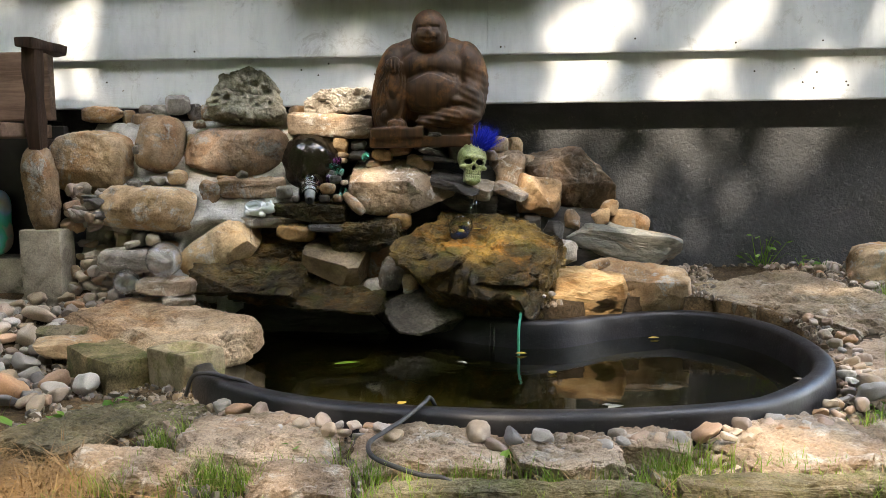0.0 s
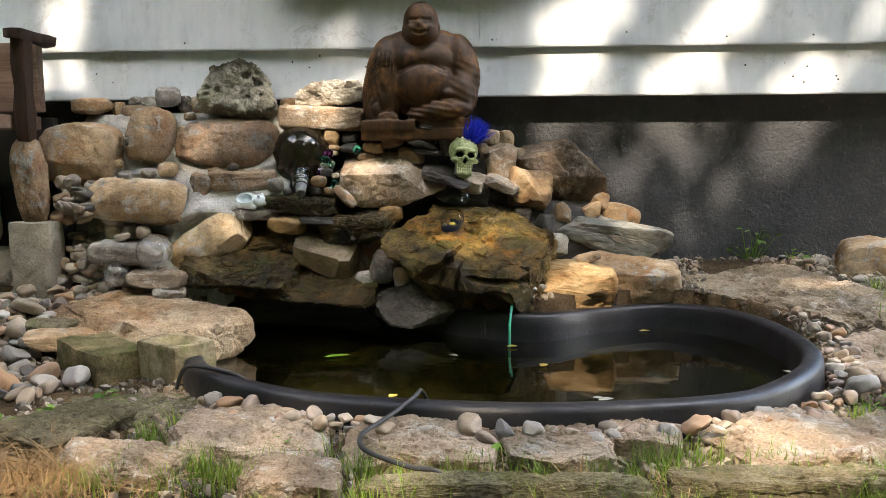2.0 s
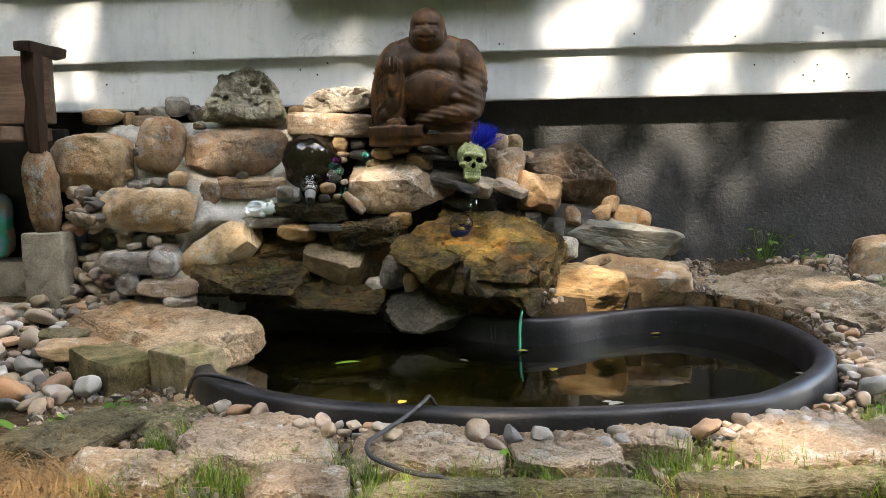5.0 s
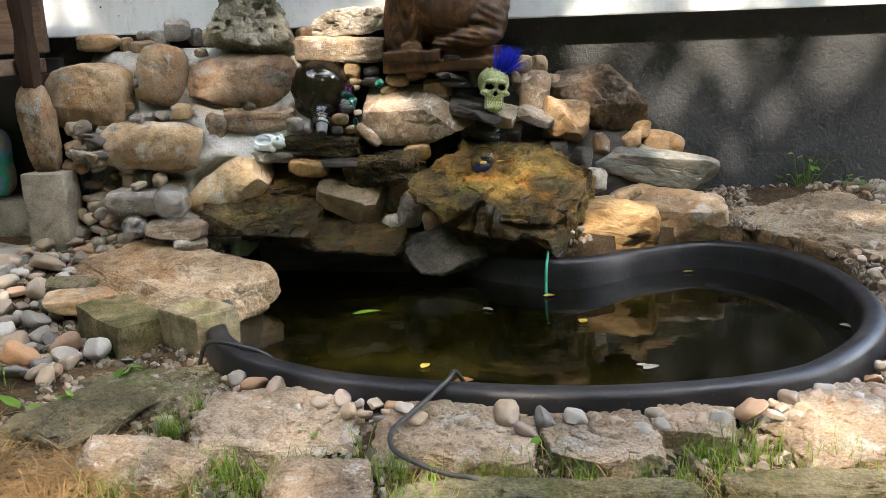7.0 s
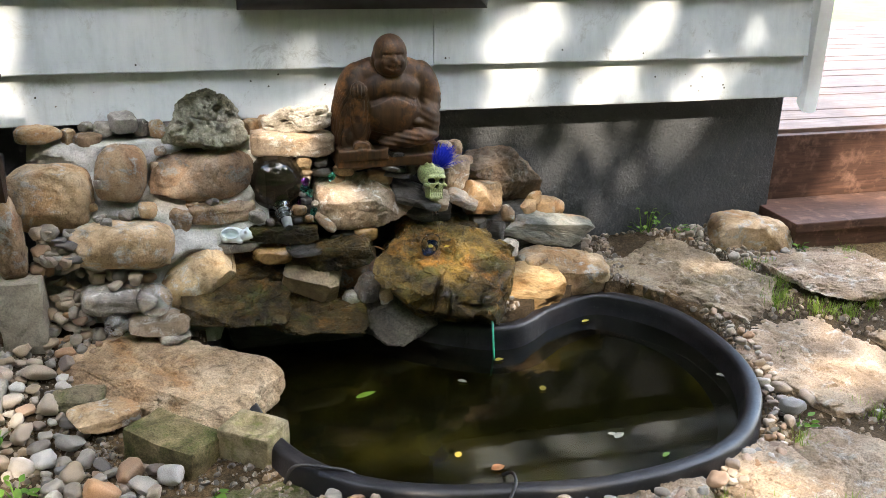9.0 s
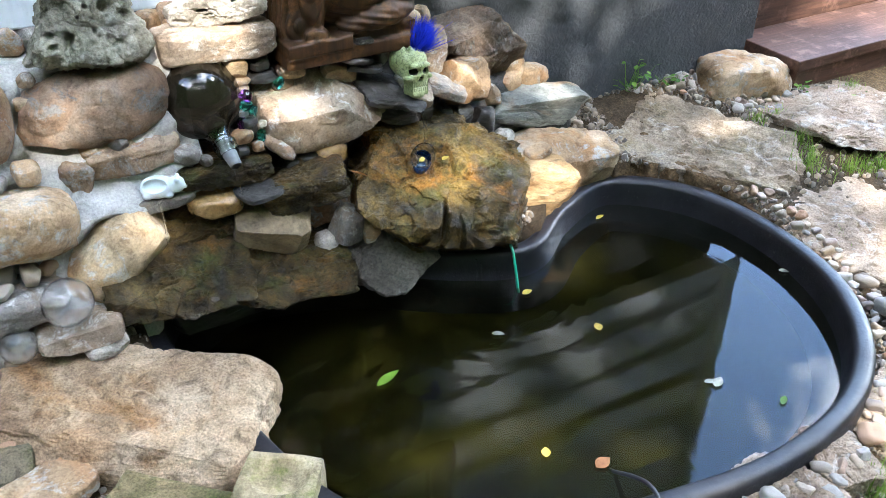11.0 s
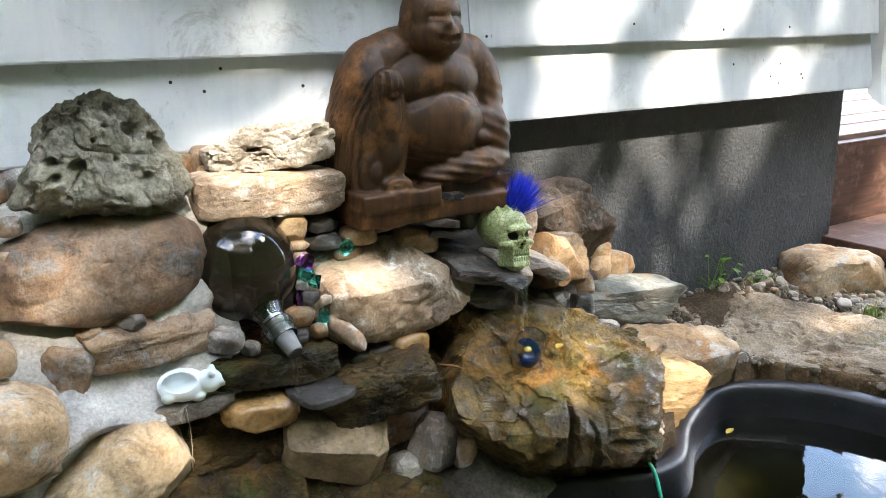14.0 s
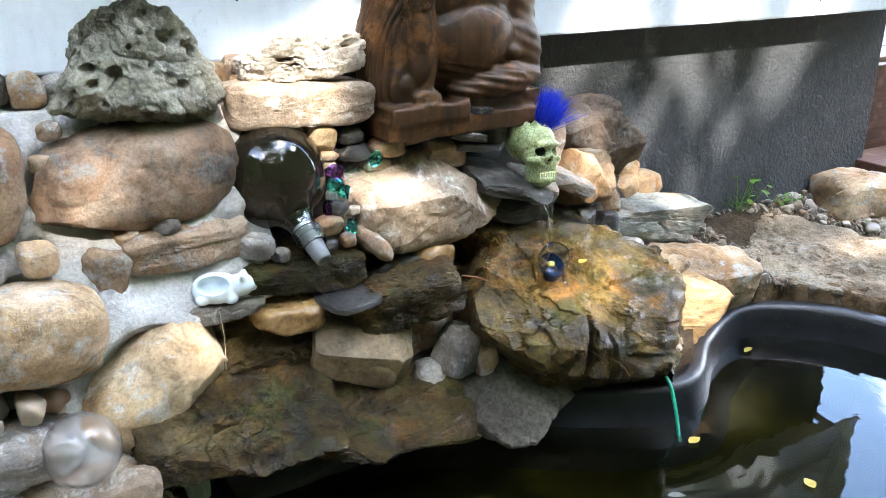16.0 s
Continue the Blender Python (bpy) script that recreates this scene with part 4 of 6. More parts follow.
    rock("limestone_rock", "porous", (-0.322, 2.195, 0.632), (0.205, 0.090, 0.075), 139, "white porous limestone on a stone block", (0, -4, -3), "rock", g, boxy=0.5, cuts=6, rough=0.08, fine=0.02, pits=45, sub=6, crag=0.03, sharp=50)
    rock("stone_block", "pale", (-0.337, 2.190, 0.563), (0.242, 0.120, 0.070), 149, "squared buff sandstone block under the porous rock", (0, 3, -2), "stone", g, boxy=1.0, cuts=4, rough=0.03, fine=0.01, sub=5, cutmin=0.85)
    for x, y, z, w, d, h, m, s in ((-0.45, 2.25, 0.60, 0.05, 0.05, 0.05, "tan", 1), (-0.405, 2.25, 0.608, 0.045, 0.05, 0.05, "pale", 2), (-0.40, 2.225, 0.598, 0.055, 0.035, 0.022, "orange", 3),
                                   (-0.465, 2.25, 0.555, 0.05, 0.06, 0.05, "grey", 4)):
        rock("stone", m, (x, y, z), (w, d, h), 150 + s, "small weathered stone beside the lava rock", (0, 0, s * 40), "stone", g, boxy=0.3, cuts=5, sub=4)
    # stones stacked under the statue
    rows = ((-0.358, 2.165, 0.514, 0.048, 0.055, 0.046, "pale", 20), (-0.309, 2.165, 0.511, 0.047, 0.055, 0.052, "cream", 6), (-0.259, 2.165, 0.507, 0.046, 0.05, 0.030, "slate", 0), (-0.256, 2.16, 0.479, 0.064, 0.05, 0.030, "slate", 0),
            (-0.193, 2.16, 0.479, 0.062, 0.05, 0.034, "orange", 5), (-0.138, 2.165, 0.494, 0.068, 0.06, 0.032, "brown", -12), (-0.087, 2.155, 0.456, 0.078, 0.06, 0.045, "grey", 12), (-0.303, 2.155, 0.481, 0.034, 0.04, 0.017, "tan", 0),
            (-0.310, 2.15, 0.465, 0.038, 0.04, 0.017, "orange", 0), (0.014, 2.15, 0.486, 0.043, 0.05, 0.062, "grey", -8), (0.055, 2.19, 0.52, 0.05, 0.05, 0.05, "slate", 0), (-0.215, 2.165, 0.452, 0.05, 0.05, 0.03, "tan", 0))
    for i, (x, y, z, w, d, h, m, r) in enumerate(rows):
        rock("stone", m, (x, y, z), (w, d, h), 170 + i, "rounded stone stacked under the carved statue", (0, r, i * 17 % 40 - 20), "stone", g, boxy=0.2, cuts=4, sub=4, sharp=60)
    for i, (x, y, z, w, r) in enumerate(((-0.083, 2.145, 0.510, 0.095, 8), (-0.048, 2.13, 0.484, 0.085, 14), (-0.050, 2.135, 0.532, 0.085, 2), (-0.035, 2.13, 0.466, 0.08, -4), (-0.06, 2.14, 0.498, 0.08, -6))):
        rock("slate_flake", "greyslate" if i in (0, 1) else "slate", (x, y, z), (w, 0.06, 0.018), 190 + i, "thin flat slate piece in a small stack", (4, r, i * 50), "rock", g, boxy=0.5, cuts=7, sub=4)
    for i, (x, y, z, w, d, h, m) in enumerate(((0.135, 2.25, 0.505, 0.055, 0.05, 0.05, "orange"), (0.175, 2.27, 0.50, 0.05, 0.05, 0.055, "tan"), (0.21, 2.26, 0.44, 0.055, 0.06, 0.075, "brown"), (0.115, 2.18, 0.475, 0.03, 0.03, 0.03, "brown"),
                                           (0.12, 2.16, 0.30, 0.06, 0.06, 0.05, "slate"), (0.17, 2.15, 0.295, 0.05, 0.05, 0.045, "slate"), (0.22, 2.15, 0.29, 0.055, 0.06, 0.05, "slate"), (0.28, 2.14, 0.25, 0.05, 0.06, 0.09, "slate"), (0.275, 2.12, 0.165, 0.04, 0.05, 0.06, "tan"))):
        rock("stone", m, (x, y, z), (w, d, h), 210 + i, "small stone wedged between the waterfall rocks", (0, 0, i * 33), "stone", g, boxy=0.3, cuts=5, sub=4)


build_rocks()


def build_core():
    """Filler stones added behind the waterfall's face, dark so its gaps look shaded."""
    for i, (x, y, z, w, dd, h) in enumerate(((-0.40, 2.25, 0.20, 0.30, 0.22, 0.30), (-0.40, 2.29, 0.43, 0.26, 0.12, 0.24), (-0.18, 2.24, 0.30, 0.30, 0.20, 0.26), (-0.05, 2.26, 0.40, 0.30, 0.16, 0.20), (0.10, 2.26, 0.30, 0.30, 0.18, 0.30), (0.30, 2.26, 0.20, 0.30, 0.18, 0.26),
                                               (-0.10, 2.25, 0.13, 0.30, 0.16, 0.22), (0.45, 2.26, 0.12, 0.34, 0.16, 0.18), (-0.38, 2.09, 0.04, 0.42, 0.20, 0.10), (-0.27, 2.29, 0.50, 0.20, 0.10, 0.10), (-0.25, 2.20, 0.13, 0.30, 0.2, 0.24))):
        rock("rubble_stone", "slate", (x, y, z), (w, dd, h), 250 + i, "dark rough filler stone added behind the waterfall to close its gaps", (0, 0, i * 13 % 20), "rock", "rubble behind the waterfall", boxy=0.7, cuts=8, sub=4)


build_core()


def build_stone_wall():
    """The mortared bank of fieldstones: mortar body with the stones set into it."""
    b = bmesh.new()
    nx, nz = 76, 60
    grid = []
    for j in range(nz + 1):
        z = 0.02 + 0.56 * j / nz
        row = []
        for i in range(nx + 1):
            x = -1.06 + 0.64 * i / nx
            y = 1.940 + 0.255 * (z - 0.02) / 0.5 + 0.05 * smooth(-0.95, -1.06, x) + 0.06 * smooth(-0.80, -0.87, x) * smooth(0.36, 0.30, z)
            y += 0.34 * smooth(-0.60, -0.50, x) * smooth(0.31, 0.25, z)
            y -= 0.028 * smooth(0.25, 0.31, z) * smooth(-0.96, -0.90, x)
            for sx, sz, sw, sh in ((-0.990, 0.462, 0.111, 0.094), (-0.808, 0.513, 0.069, 0.085), (-0.600, 0.490, 0.150, 0.078), (-0.820, 0.343, 0.141, 0.061), (-0.632, 0.222, 0.105, 0.085)):
                ring = math.hypot((x - sx) / sw, (z - sz) / sh)
                y -= 0.022 * smooth(0.8, 0.98, ring) * smooth(1.45, 1.1, ring)
            y += 0.016 * noise.fractal(Vector((x * 9, z * 9, 1)), 0.9, 2, 4)
            row.append(b.verts.new((x, y, z)))
        grid.append(row)
    for j in range(nz):
        for i in range(nx):
            b.faces.new((grid[j][i], grid[j][i + 1], grid[j + 1][i + 1], grid[j + 1][i]))
    edge = [e for e in b.edges if e.is_boundary]
    ext = bmesh.ops.extrude_edge_only(b, edges=edge)
    for v in ext["geom"]:
        if isinstance(v, bmesh.types.BMVert):
            v.co.y = 2.35
    bmesh.ops.recalc_face_normals(b, faces=b.faces)
    wall = tagged(part("stone_bank", b, M["mortar"], smooth=True), "bank of tan fieldstones set in rough grey mortar", "stone wall")
    R = lambda m, at, size, seed, rot=(0, 0, 0), label="", **kw: rock("stone", m, at, size, seed, label, rot, parent=wall, **kw)
    R("tan", (-0.990, 2.100, 0.462), (0.222, 0.170, 0.188), 301, (0, 2, -4), boxy=0.16, cuts=4, rough=0.035, cutmin=0.8, sharp=55)
    R("brown", (-0.808, 2.120, 0.513), (0.138, 0.130, 0.170), 302, (0, 12, 0), boxy=0.08, cuts=3, rough=0.03, sharp=50, cutmin=0.82)
    R("redbrown", (-0.600, 2.165, 0.490), (0.300, 0.180, 0.157), 303, (0, -4, 4), boxy=0.14, cuts=5, rough=0.03, fine=0.006, sharp=40, sub=6, crag=0.006, cutmin=0.78)
    R("tan", (-0.820, 2.030, 0.343), (0.282, 0.140, 0.122), 304, (0, 3, -3), boxy=0.18, cuts=4, rough=0.035, cutmin=0.8, sharp=55)
    R("cream", (-0.632, 2.050, 0.222), (0.235, 0.150, 0.125), 305, (0, -32, 8), boxy=0.12, cuts=4, rough=0.03, fine=0.006, sharp=50, sub=6, cutmin=0.8)
    R("grey", (-0.835, 1.99, 0.205), (0.20, 0.13, 0.07), 306, (0, 2, 6), boxy=0.3, cuts=4, cutmin=0.8, sharp=55)
    R("brown", (-0.55, 2.12, 0.395), (0.19, 0.10, 0.07), 307, (0, 0, 5), boxy=0.6, cuts=7, strata=0.04)
    R("brown", (-0.665, 2.100, 0.372), (0.07, 0.07, 0.085), 308, (0, 15, 0), boxy=0.4, cuts=7)
    R("grey", (-0.515, 2.085, 0.300), (0.13, 0.09, 0.035), 309, (0, 0, 0), boxy=0.6, cuts=6, label="flat ledge stone under the ceramic pig")
    R("tan", (-0.745, 2.01, 0.295), (0.10, 0.05, 0.035), 310, (0, 0, 0), boxy=0.4, cuts=5)
    R("pale", (-0.736, 1.940, 0.145), (0.160, 0.100, 0.050), 311, (0, 2, 0), boxy=0.3, cuts=5, label="flat whitish stone under the glass ball")
    R("porous", (-0.700, 1.910, 0.110), (0.085, 0.06, 0.035), 312, (0, 0, 0), boxy=0.15, cuts=3, sharp=60)
    top = ((-1.02, 2.24, 0.605, 0.125, 0.08, 0.05, "tan"), (-0.945, 2.24, 0.595, 0.04, 0.05, 0.045, "tan"), (-0.895, 2.23, 0.585, 0.07, 0.07, 0.045, "brown"), (-0.90, 2.26, 0.618, 0.04, 0.04, 0.03, "grey"),
           (-0.855, 2.25, 0.61, 0.042, 0.05, 0.045, "grey"), (-0.80, 2.24, 0.63, 0.08, 0.07, 0.06, "grey"), (-0.75, 2.26, 0.61, 0.05, 0.05, 0.05, "grey"), (-0.705, 2.25, 0.605, 0.05, 0.05, 0.055, "tan"), (-0.83, 2.22, 0.55, 0.05, 0.05, 0.05, "grey"),
           (-0.665, 2.26, 0.60, 0.05, 0.05, 0.05, "grey"))
    for i, (x, y, z, w, d, h, m) in enumerate(top):
        R(m, (x, y, z), (w, d, h), 330 + i, (0, 0, i * 23), boxy=0.3, cuts=6, sub=4)
    small = ((-0.89, 2.07, 0.44, 0.03), (-0.87, 2.06, 0.41, 0.03), (-0.80, 2.06, 0.415, 0.035), (-0.745, 2.06, 0.425, 0.05), (-0.86, 2.08, 0.50, 0.03), (-0.69, 2.10, 0.47, 0.03), (-0.715, 2.12, 0.53, 0.03), (-0.655, 2.07, 0.315, 0.045),
             (-0.70, 2.13, 0.57, 0.03), (-0.63, 2.10, 0.42, 0.035), (-0.575, 2.09, 0.43, 0.03), (-0.85, 2.03, 0.405, 0.03))
    for i, (x, y, z, s) in enumerate(small):
        R("grey" if i % 3 else "tan", (x, y + 0.004, z), (s * 1.2, s, s * 0.85), 350 + i, (0, 0, i * 31), boxy=0.2, cuts=4, sub=4)


build_stone_wall()


def build_edge_stones():
    """The loose slab, blocks and upright stones left of the pond."""
    rock("stone_slab", "slab", (-0.715, 1.785, 0.046), (0.560, 0.300, 0.112), 401, "large flat tan stone slab with rusty end at the pond", (5, 2, -37), "rock", "", boxy=0.7, cuts=12, rough=0.04, fine=0.014, sub=6, sharp=35, cutmin=0.74, crag=0.012)
    rock("upright_stone", "brown", (-1.088, 1.985, 0.398), (0.084, 0.085, 0.235), 402, "upright pale grey-brown stone standing on a block", (0, -3, 0), "stone", boxy=0.2, cuts=4, rough=0.05, cutmin=0.8)
    b = block(-1.128, 1.93, 0.08, -1.018, 2.015, 0.292, 0.008, wobble=0.004, seed=4)
    tagged(part("concrete_block", b, M["oldblock"], smooth=True, sharp=40), "upright weathered grey concrete block", "block")
    for i in range(4):
        x1 = -1.135 - 0.2 * i
        b = block(x1 - 0.192, 2.05, 0.07, x1, 2.22, 0.205, 0.008, wobble=0.003, seed=i + 7)
        tagged(part("concrete_block", b, M["concrete"], smooth=True, sharp=40), "pale grey concrete block under the bench", "block", "concrete blocks under the bench")
    for i in range(3):
        x1 = -1.10 - 0.36 * i
        b = block(x1 - 0.345, 1.68, 0.03, x1, 2.045, 0.102, 0.006, wobble=0.003, seed=i + 20)
        tagged(part("concrete_paver", b, M["concrete"], smooth=True, sharp=40), "square grey concrete paver in front of the bench", "paver", "concrete pavers")
    ob = part("mossy_brick", block(-0.106, -0.058, -0.045, 0.106, 0.058, 0.044, 0.010, wobble=0.007, seed=3), M["mossbrick"], smooth=True, sharp=40)
    ob.matrix_basis = pose(-0.702, 1.508, 0.028, 0, 2, -42)
    tagged(ob, "moss-covered brick beside the tan slab", "brick")
    b = block(-0.066, -0.05, -0.04, 0.066, 0.05, 0.04, 0.006, wobble=0.004, seed=9)
    bmesh.ops.subdivide_edges(b, edges=list(b.edges), cuts=2, use_grid_fill=True)
    for v in b.verts:
        r = math.hypot(v.co.x / 0.050, v.co.y / 0.036)
        if v.co.z > 0.02 and r < 1:
            v.co.z -= 0.016 * (1 - r ** 6)
    ob = part("stone_trough", b, M["trough"], smooth=True, sharp=40)
    ob.matrix_basis = pose(-0.524, 1.462, 0.048, 0, 0, -36)
    tagged(ob, "small hollowed mossy stone block at the pond rim", "stone")
    rock("flat_stone", "orange", (-0.865, 1.655, 0.045), (0.16, 0.11, 0.045), 405, "flat orange-brown stone in the pebbles", (0, 0, 20), "stone", boxy=0.6, cuts=8)
    rock("flat_stone", "flagmoss", (-0.930, 1.745, 0.052), (0.13, 0.10, 0.05), 406, "flat mossy grey stone in the pebbles", (0, 0, -10), "stone", boxy=0.5, cuts=7)


build_edge_stones()


def flagstone(mat, x, y, w, d, rot, seed, label, top=None, thick=0.06, tilt=(0, 0)):
    z = (ground_z(x, y) + 0.042 if top is None else top) - thick / 2
    ob = rock("flagstone", mat, (x, y, z), (w, d, thick), seed, label, (0, 0, rot), "flagstone", "flagstones round the pond", boxy=0.9, cuts=10, rough=0.04, fine=0.022, sub=6, cutmin=0.66, sharp=28, crag=0.030, chunk=3.0)
    ob.matrix_basis = pose(x, y, z, *tilt, 0) @ pose(0, 0, 0, 0, 0, rot)


def build_flagstones():
    pink, mossy = "pinkish tan flagstone set in gravel and grass", "mossy olive-grey flagstone set in soil"
    flagstone("flag", -0.265, 1.070, 0.27, 0.235, 4, 501, pink)
    flagstone("flag", 0.015, 1.045, 0.25, 0.24, -6, 502, pink)
    flagstone("flag", 0.220, 1.040, 0.165, 0.22, 10, 503, pink)
    flagstone("flag", 0.365, 1.075, 0.125, 0.15, -12, 504, pink)
    flagstone("flag", 0.590, 1.060, 0.25, 0.24, 12, 505, pink)
    flagstone("flagmoss", -0.590, 1.095, 0.17, 0.22, -20, 506, mossy)
    flagstone("flag", -0.430, 0.950, 0.22, 0.14, -10, 507, "pale pink-grey flagstone with lichen in the grass")
    flagstone("flagmoss", -0.540, 1.240, 0.30, 0.20, 5, 508, mossy, top=0.022)
    flagstone("flag", -0.160, 0.880, 0.15, 0.13, 10, 509, pink)
    flagstone("flag", 1.045, 1.52, 0.42, 0.46, 20, 510, pink, top=0.055, tilt=(3, 0))
    flagstone("flag", 0.82, 1.07, 0.30, 0.30, 30, 511, pink, top=0.034)
    flagstone("flagwhite", 0.905, 2.035, 0.62, 0.40, -60, 512, "large grey-tan flagstone with a white mineral stain", top=0.124, thick=0.15, tilt=(7, -2))
    flagstone("flag", 1.40, 1.93, 0.42, 0.40, 6, 513, pink)
    flagstone("flag", 1.50, 1.53, 0.38, 0.34, 15, 514, pink)
    flagstone("flagmoss", 0.14, 0.86, 0.40, 0.07, 0, 515, "long narrow mossy edging stone in the grass", thick=0.05)
    flagstone("flagmoss", 0.57, 0.87, 0.42, 0.08, 3, 516, "long narrow mossy edging stone in the grass", thick=0.05)
    rock("boulder", "tan", (1.263, 2.215, 0.130), (0.290, 0.200, 0.175), 520, "low rounded tan boulder beside the wooden step", (0, 6, -20), "boulder", boxy=0.3, cuts=6, rough=0.05)


build_flagstones()


# ---------------------------------------------------------------- statue and ornaments
def fused(name, blobs, voxel, mat, shape=None, relax=3):
    """One closed mesh from overlapping ellipsoids (centre, radii, turn) and boxes, melted together, then carved by shape()."""
    b = bmesh.new()
    for kind, c, r, turn in blobs:
        if kind == "ball":
            geo = bmesh.ops.create_icosphere(b, subdivisions=3, radius=1)["verts"]
        else:
            geo = bmesh.ops.create_cube(b, size=2)["verts"]
        m = pose(*c, *turn) @ Matrix.Diagonal((*r, 1))
        bmesh.ops.transform(b, matrix=m, verts=geo)
    me = bpy.data.meshes.new("raw")
    b.to_mesh(me)
    b.free()
    raw = new("raw", me)
    rm = raw.modifiers.new("melt", "REMESH")
    rm.mode, rm.voxel_size = "VOXEL", voxel
    dg = bpy.context.evaluated_depsgraph_get()
    out = bpy.data.meshes.new_from_object(raw.evaluated_get(dg))
    bpy.data.objects.remove(raw)
    bm = bmesh.new()
    bm.from_mesh(out)
    bpy.data.meshes.remove(out)
    for _ in range(relax):
        bmesh.ops.smooth_vert(bm, verts=bm.verts, factor=0.5, use_axis_x=True, use_axis_y=True, use_axis_z=True)
    bm.normal_update()
    if shape:
        moves = [shape(v.co, v.normal) for v in bm.verts]
        for v, d in zip(bm.verts, moves):
            v.co += d
    return part(name, bm, mat, smooth=True, sharp=60)


def build_statue():
    B = [("box", (-0.06, 2.215, 0.503), (0.15, 0.082, 0.016), (0, 0, 0)), ("box", (-0.135, 2.205, 0.528), (0.072, 0.078, 0.014), (0, 0, 0)), ("box", (0.02, 2.21, 0.530), (0.072, 0.065, 0.016), (0, 0, 0)),
         ("ball", (-0.045, 2.225, 0.650), (0.112, 0.072, 0.135), (0, 0, 0)), ("ball", (-0.038, 2.182, 0.638), (0.088, 0.058, 0.074), (0, 0, 0)), ("ball", (-0.042, 2.192, 0.705), (0.092, 0.052, 0.055), (0, 0, 0)),
         ("ball", (-0.045, 2.222, 0.732), (0.128, 0.054, 0.066), (0, 0, 0)), ("ball", (-0.150, 2.222, 0.688), (0.050, 0.058, 0.092), (0, 12, 0)), ("ball", (0.064, 2.222, 0.684), (0.050, 0.058, 0.098), (0, -10, 0)),
         ("ball", (-0.160, 2.222, 0.625), (0.052, 0.068, 0.115), (0, 6, 0)), ("ball", (-0.140, 2.172, 0.620), (0.036, 0.034, 0.105), (4, 0, 0)), ("ball", (-0.165, 2.215, 0.570), (0.046, 0.070, 0.060), (0, 0, 0)),
         ("ball", (-0.142, 2.156, 0.705), (0.024, 0.022, 0.030), (0, 0, 0)), ("ball", (0.068, 2.215, 0.635), (0.042, 0.060, 0.085), (0, -4, 0)), ("ball", (0.062, 2.180, 0.610), (0.042, 0.046, 0.060), (0, 0, 0)), ("ball", (0.030, 2.152, 0.612), (0.026, 0.018, 0.014), (0, 12, 0)),
         ("ball", (0.015, 2.165, 0.568), (0.085, 0.048, 0.030), (0, -6, 0)), ("ball", (-0.05, 2.160, 0.556), (0.035, 0.030, 0.022), (0, 0, 0)), ("ball", (-0.135, 2.150, 0.550), (0.028, 0.022, 0.014), (0, 0, 0)),
         ("ball", (-0.046, 2.182, 0.808), (0.049, 0.053, 0.054), (0, 0, 0)), ("ball", (-0.046, 2.168, 0.780), (0.047, 0.044, 0.038), (0, 0, 0)), ("ball", (-0.046, 2.20, 0.755), (0.052, 0.038, 0.035), (0, 0, 0)),
         ("ball", (-0.092, 2.192, 0.782), (0.007, 0.012, 0.030), (0, 0, 0)), ("ball", (0.000, 2.192, 0.782), (0.007, 0.012, 0.030), (0, 0, 0)), ("ball", (-0.046, 2.131, 0.795), (0.009, 0.009, 0.010), (0, 0, 0)),
         ("ball", (-0.067, 2.140, 0.787), (0.014, 0.010, 0.012), (0, 0, 0)), ("ball", (-0.025, 2.140, 0.787), (0.014, 0.010, 0.012), (0, 0, 0))]

    def carve(co, n):
        d = Vector((0, 0, 0))
        if co.x < -0.105 and co.z < 0.73 and co.z > 0.545:
            w = smooth(-0.105, -0.125, co.x) * smooth(0.73, 0.69, co.z)
            fan = math.atan2(co.y - 2.16, (0.80 - co.z) * 0.5)
            d += n * 0.0055 * w * (abs(math.sin(fan * 30 + co.x * 40)) - 0.6)
        if co.x > 0.02 and co.z < 0.70:
            d += n * 0.0008 * math.sin((co.z * 1.0 + co.x * 0.5) * 300) * smooth(0.02, 0.05, co.x)
        if -0.10 < co.x < 0.04 and 0.54 < co.z < 0.60:
            d += n * 0.0018 * math.sin((co.z + co.x * 0.2) * 420)
        if abs(co.z - 0.683 - 0.012 * math.cos((co.x + 0.042) * 45)) < 0.008 and -0.11 < co.x < 0.03 and co.y < 2.19:
            d -= n * 0.0025
        if -0.16 < co.x < -0.115 and 0.685 < co.z < 0.728 and co.y < 2.165:
            d += n * 0.002 * math.sin(co.x * 620)
        for ex in (-0.064, -0.028):
            if math.hypot((co.x - ex) / 0.013, (co.z - 0.809) / 0.0045) < 1 and co.y < 2.16:
                d -= n * 0.004
        if math.hypot((co.x + 0.046) / 0.024, (co.z - 0.771 - 0.25 * abs(co.x + 0.046)) / 0.0055) < 1 and co.y < 2.16:
            d -= n * 0.0045
        return d

    statue = fused("statue", B, 0.0035, M["statue"], carve, 2)
    statue.matrix_basis = pose(-0.010, -0.036, 0.012)
    tagged(statue, "dark carved wooden seated figure with a draped robe on a plinth", "statue")


build_statue()


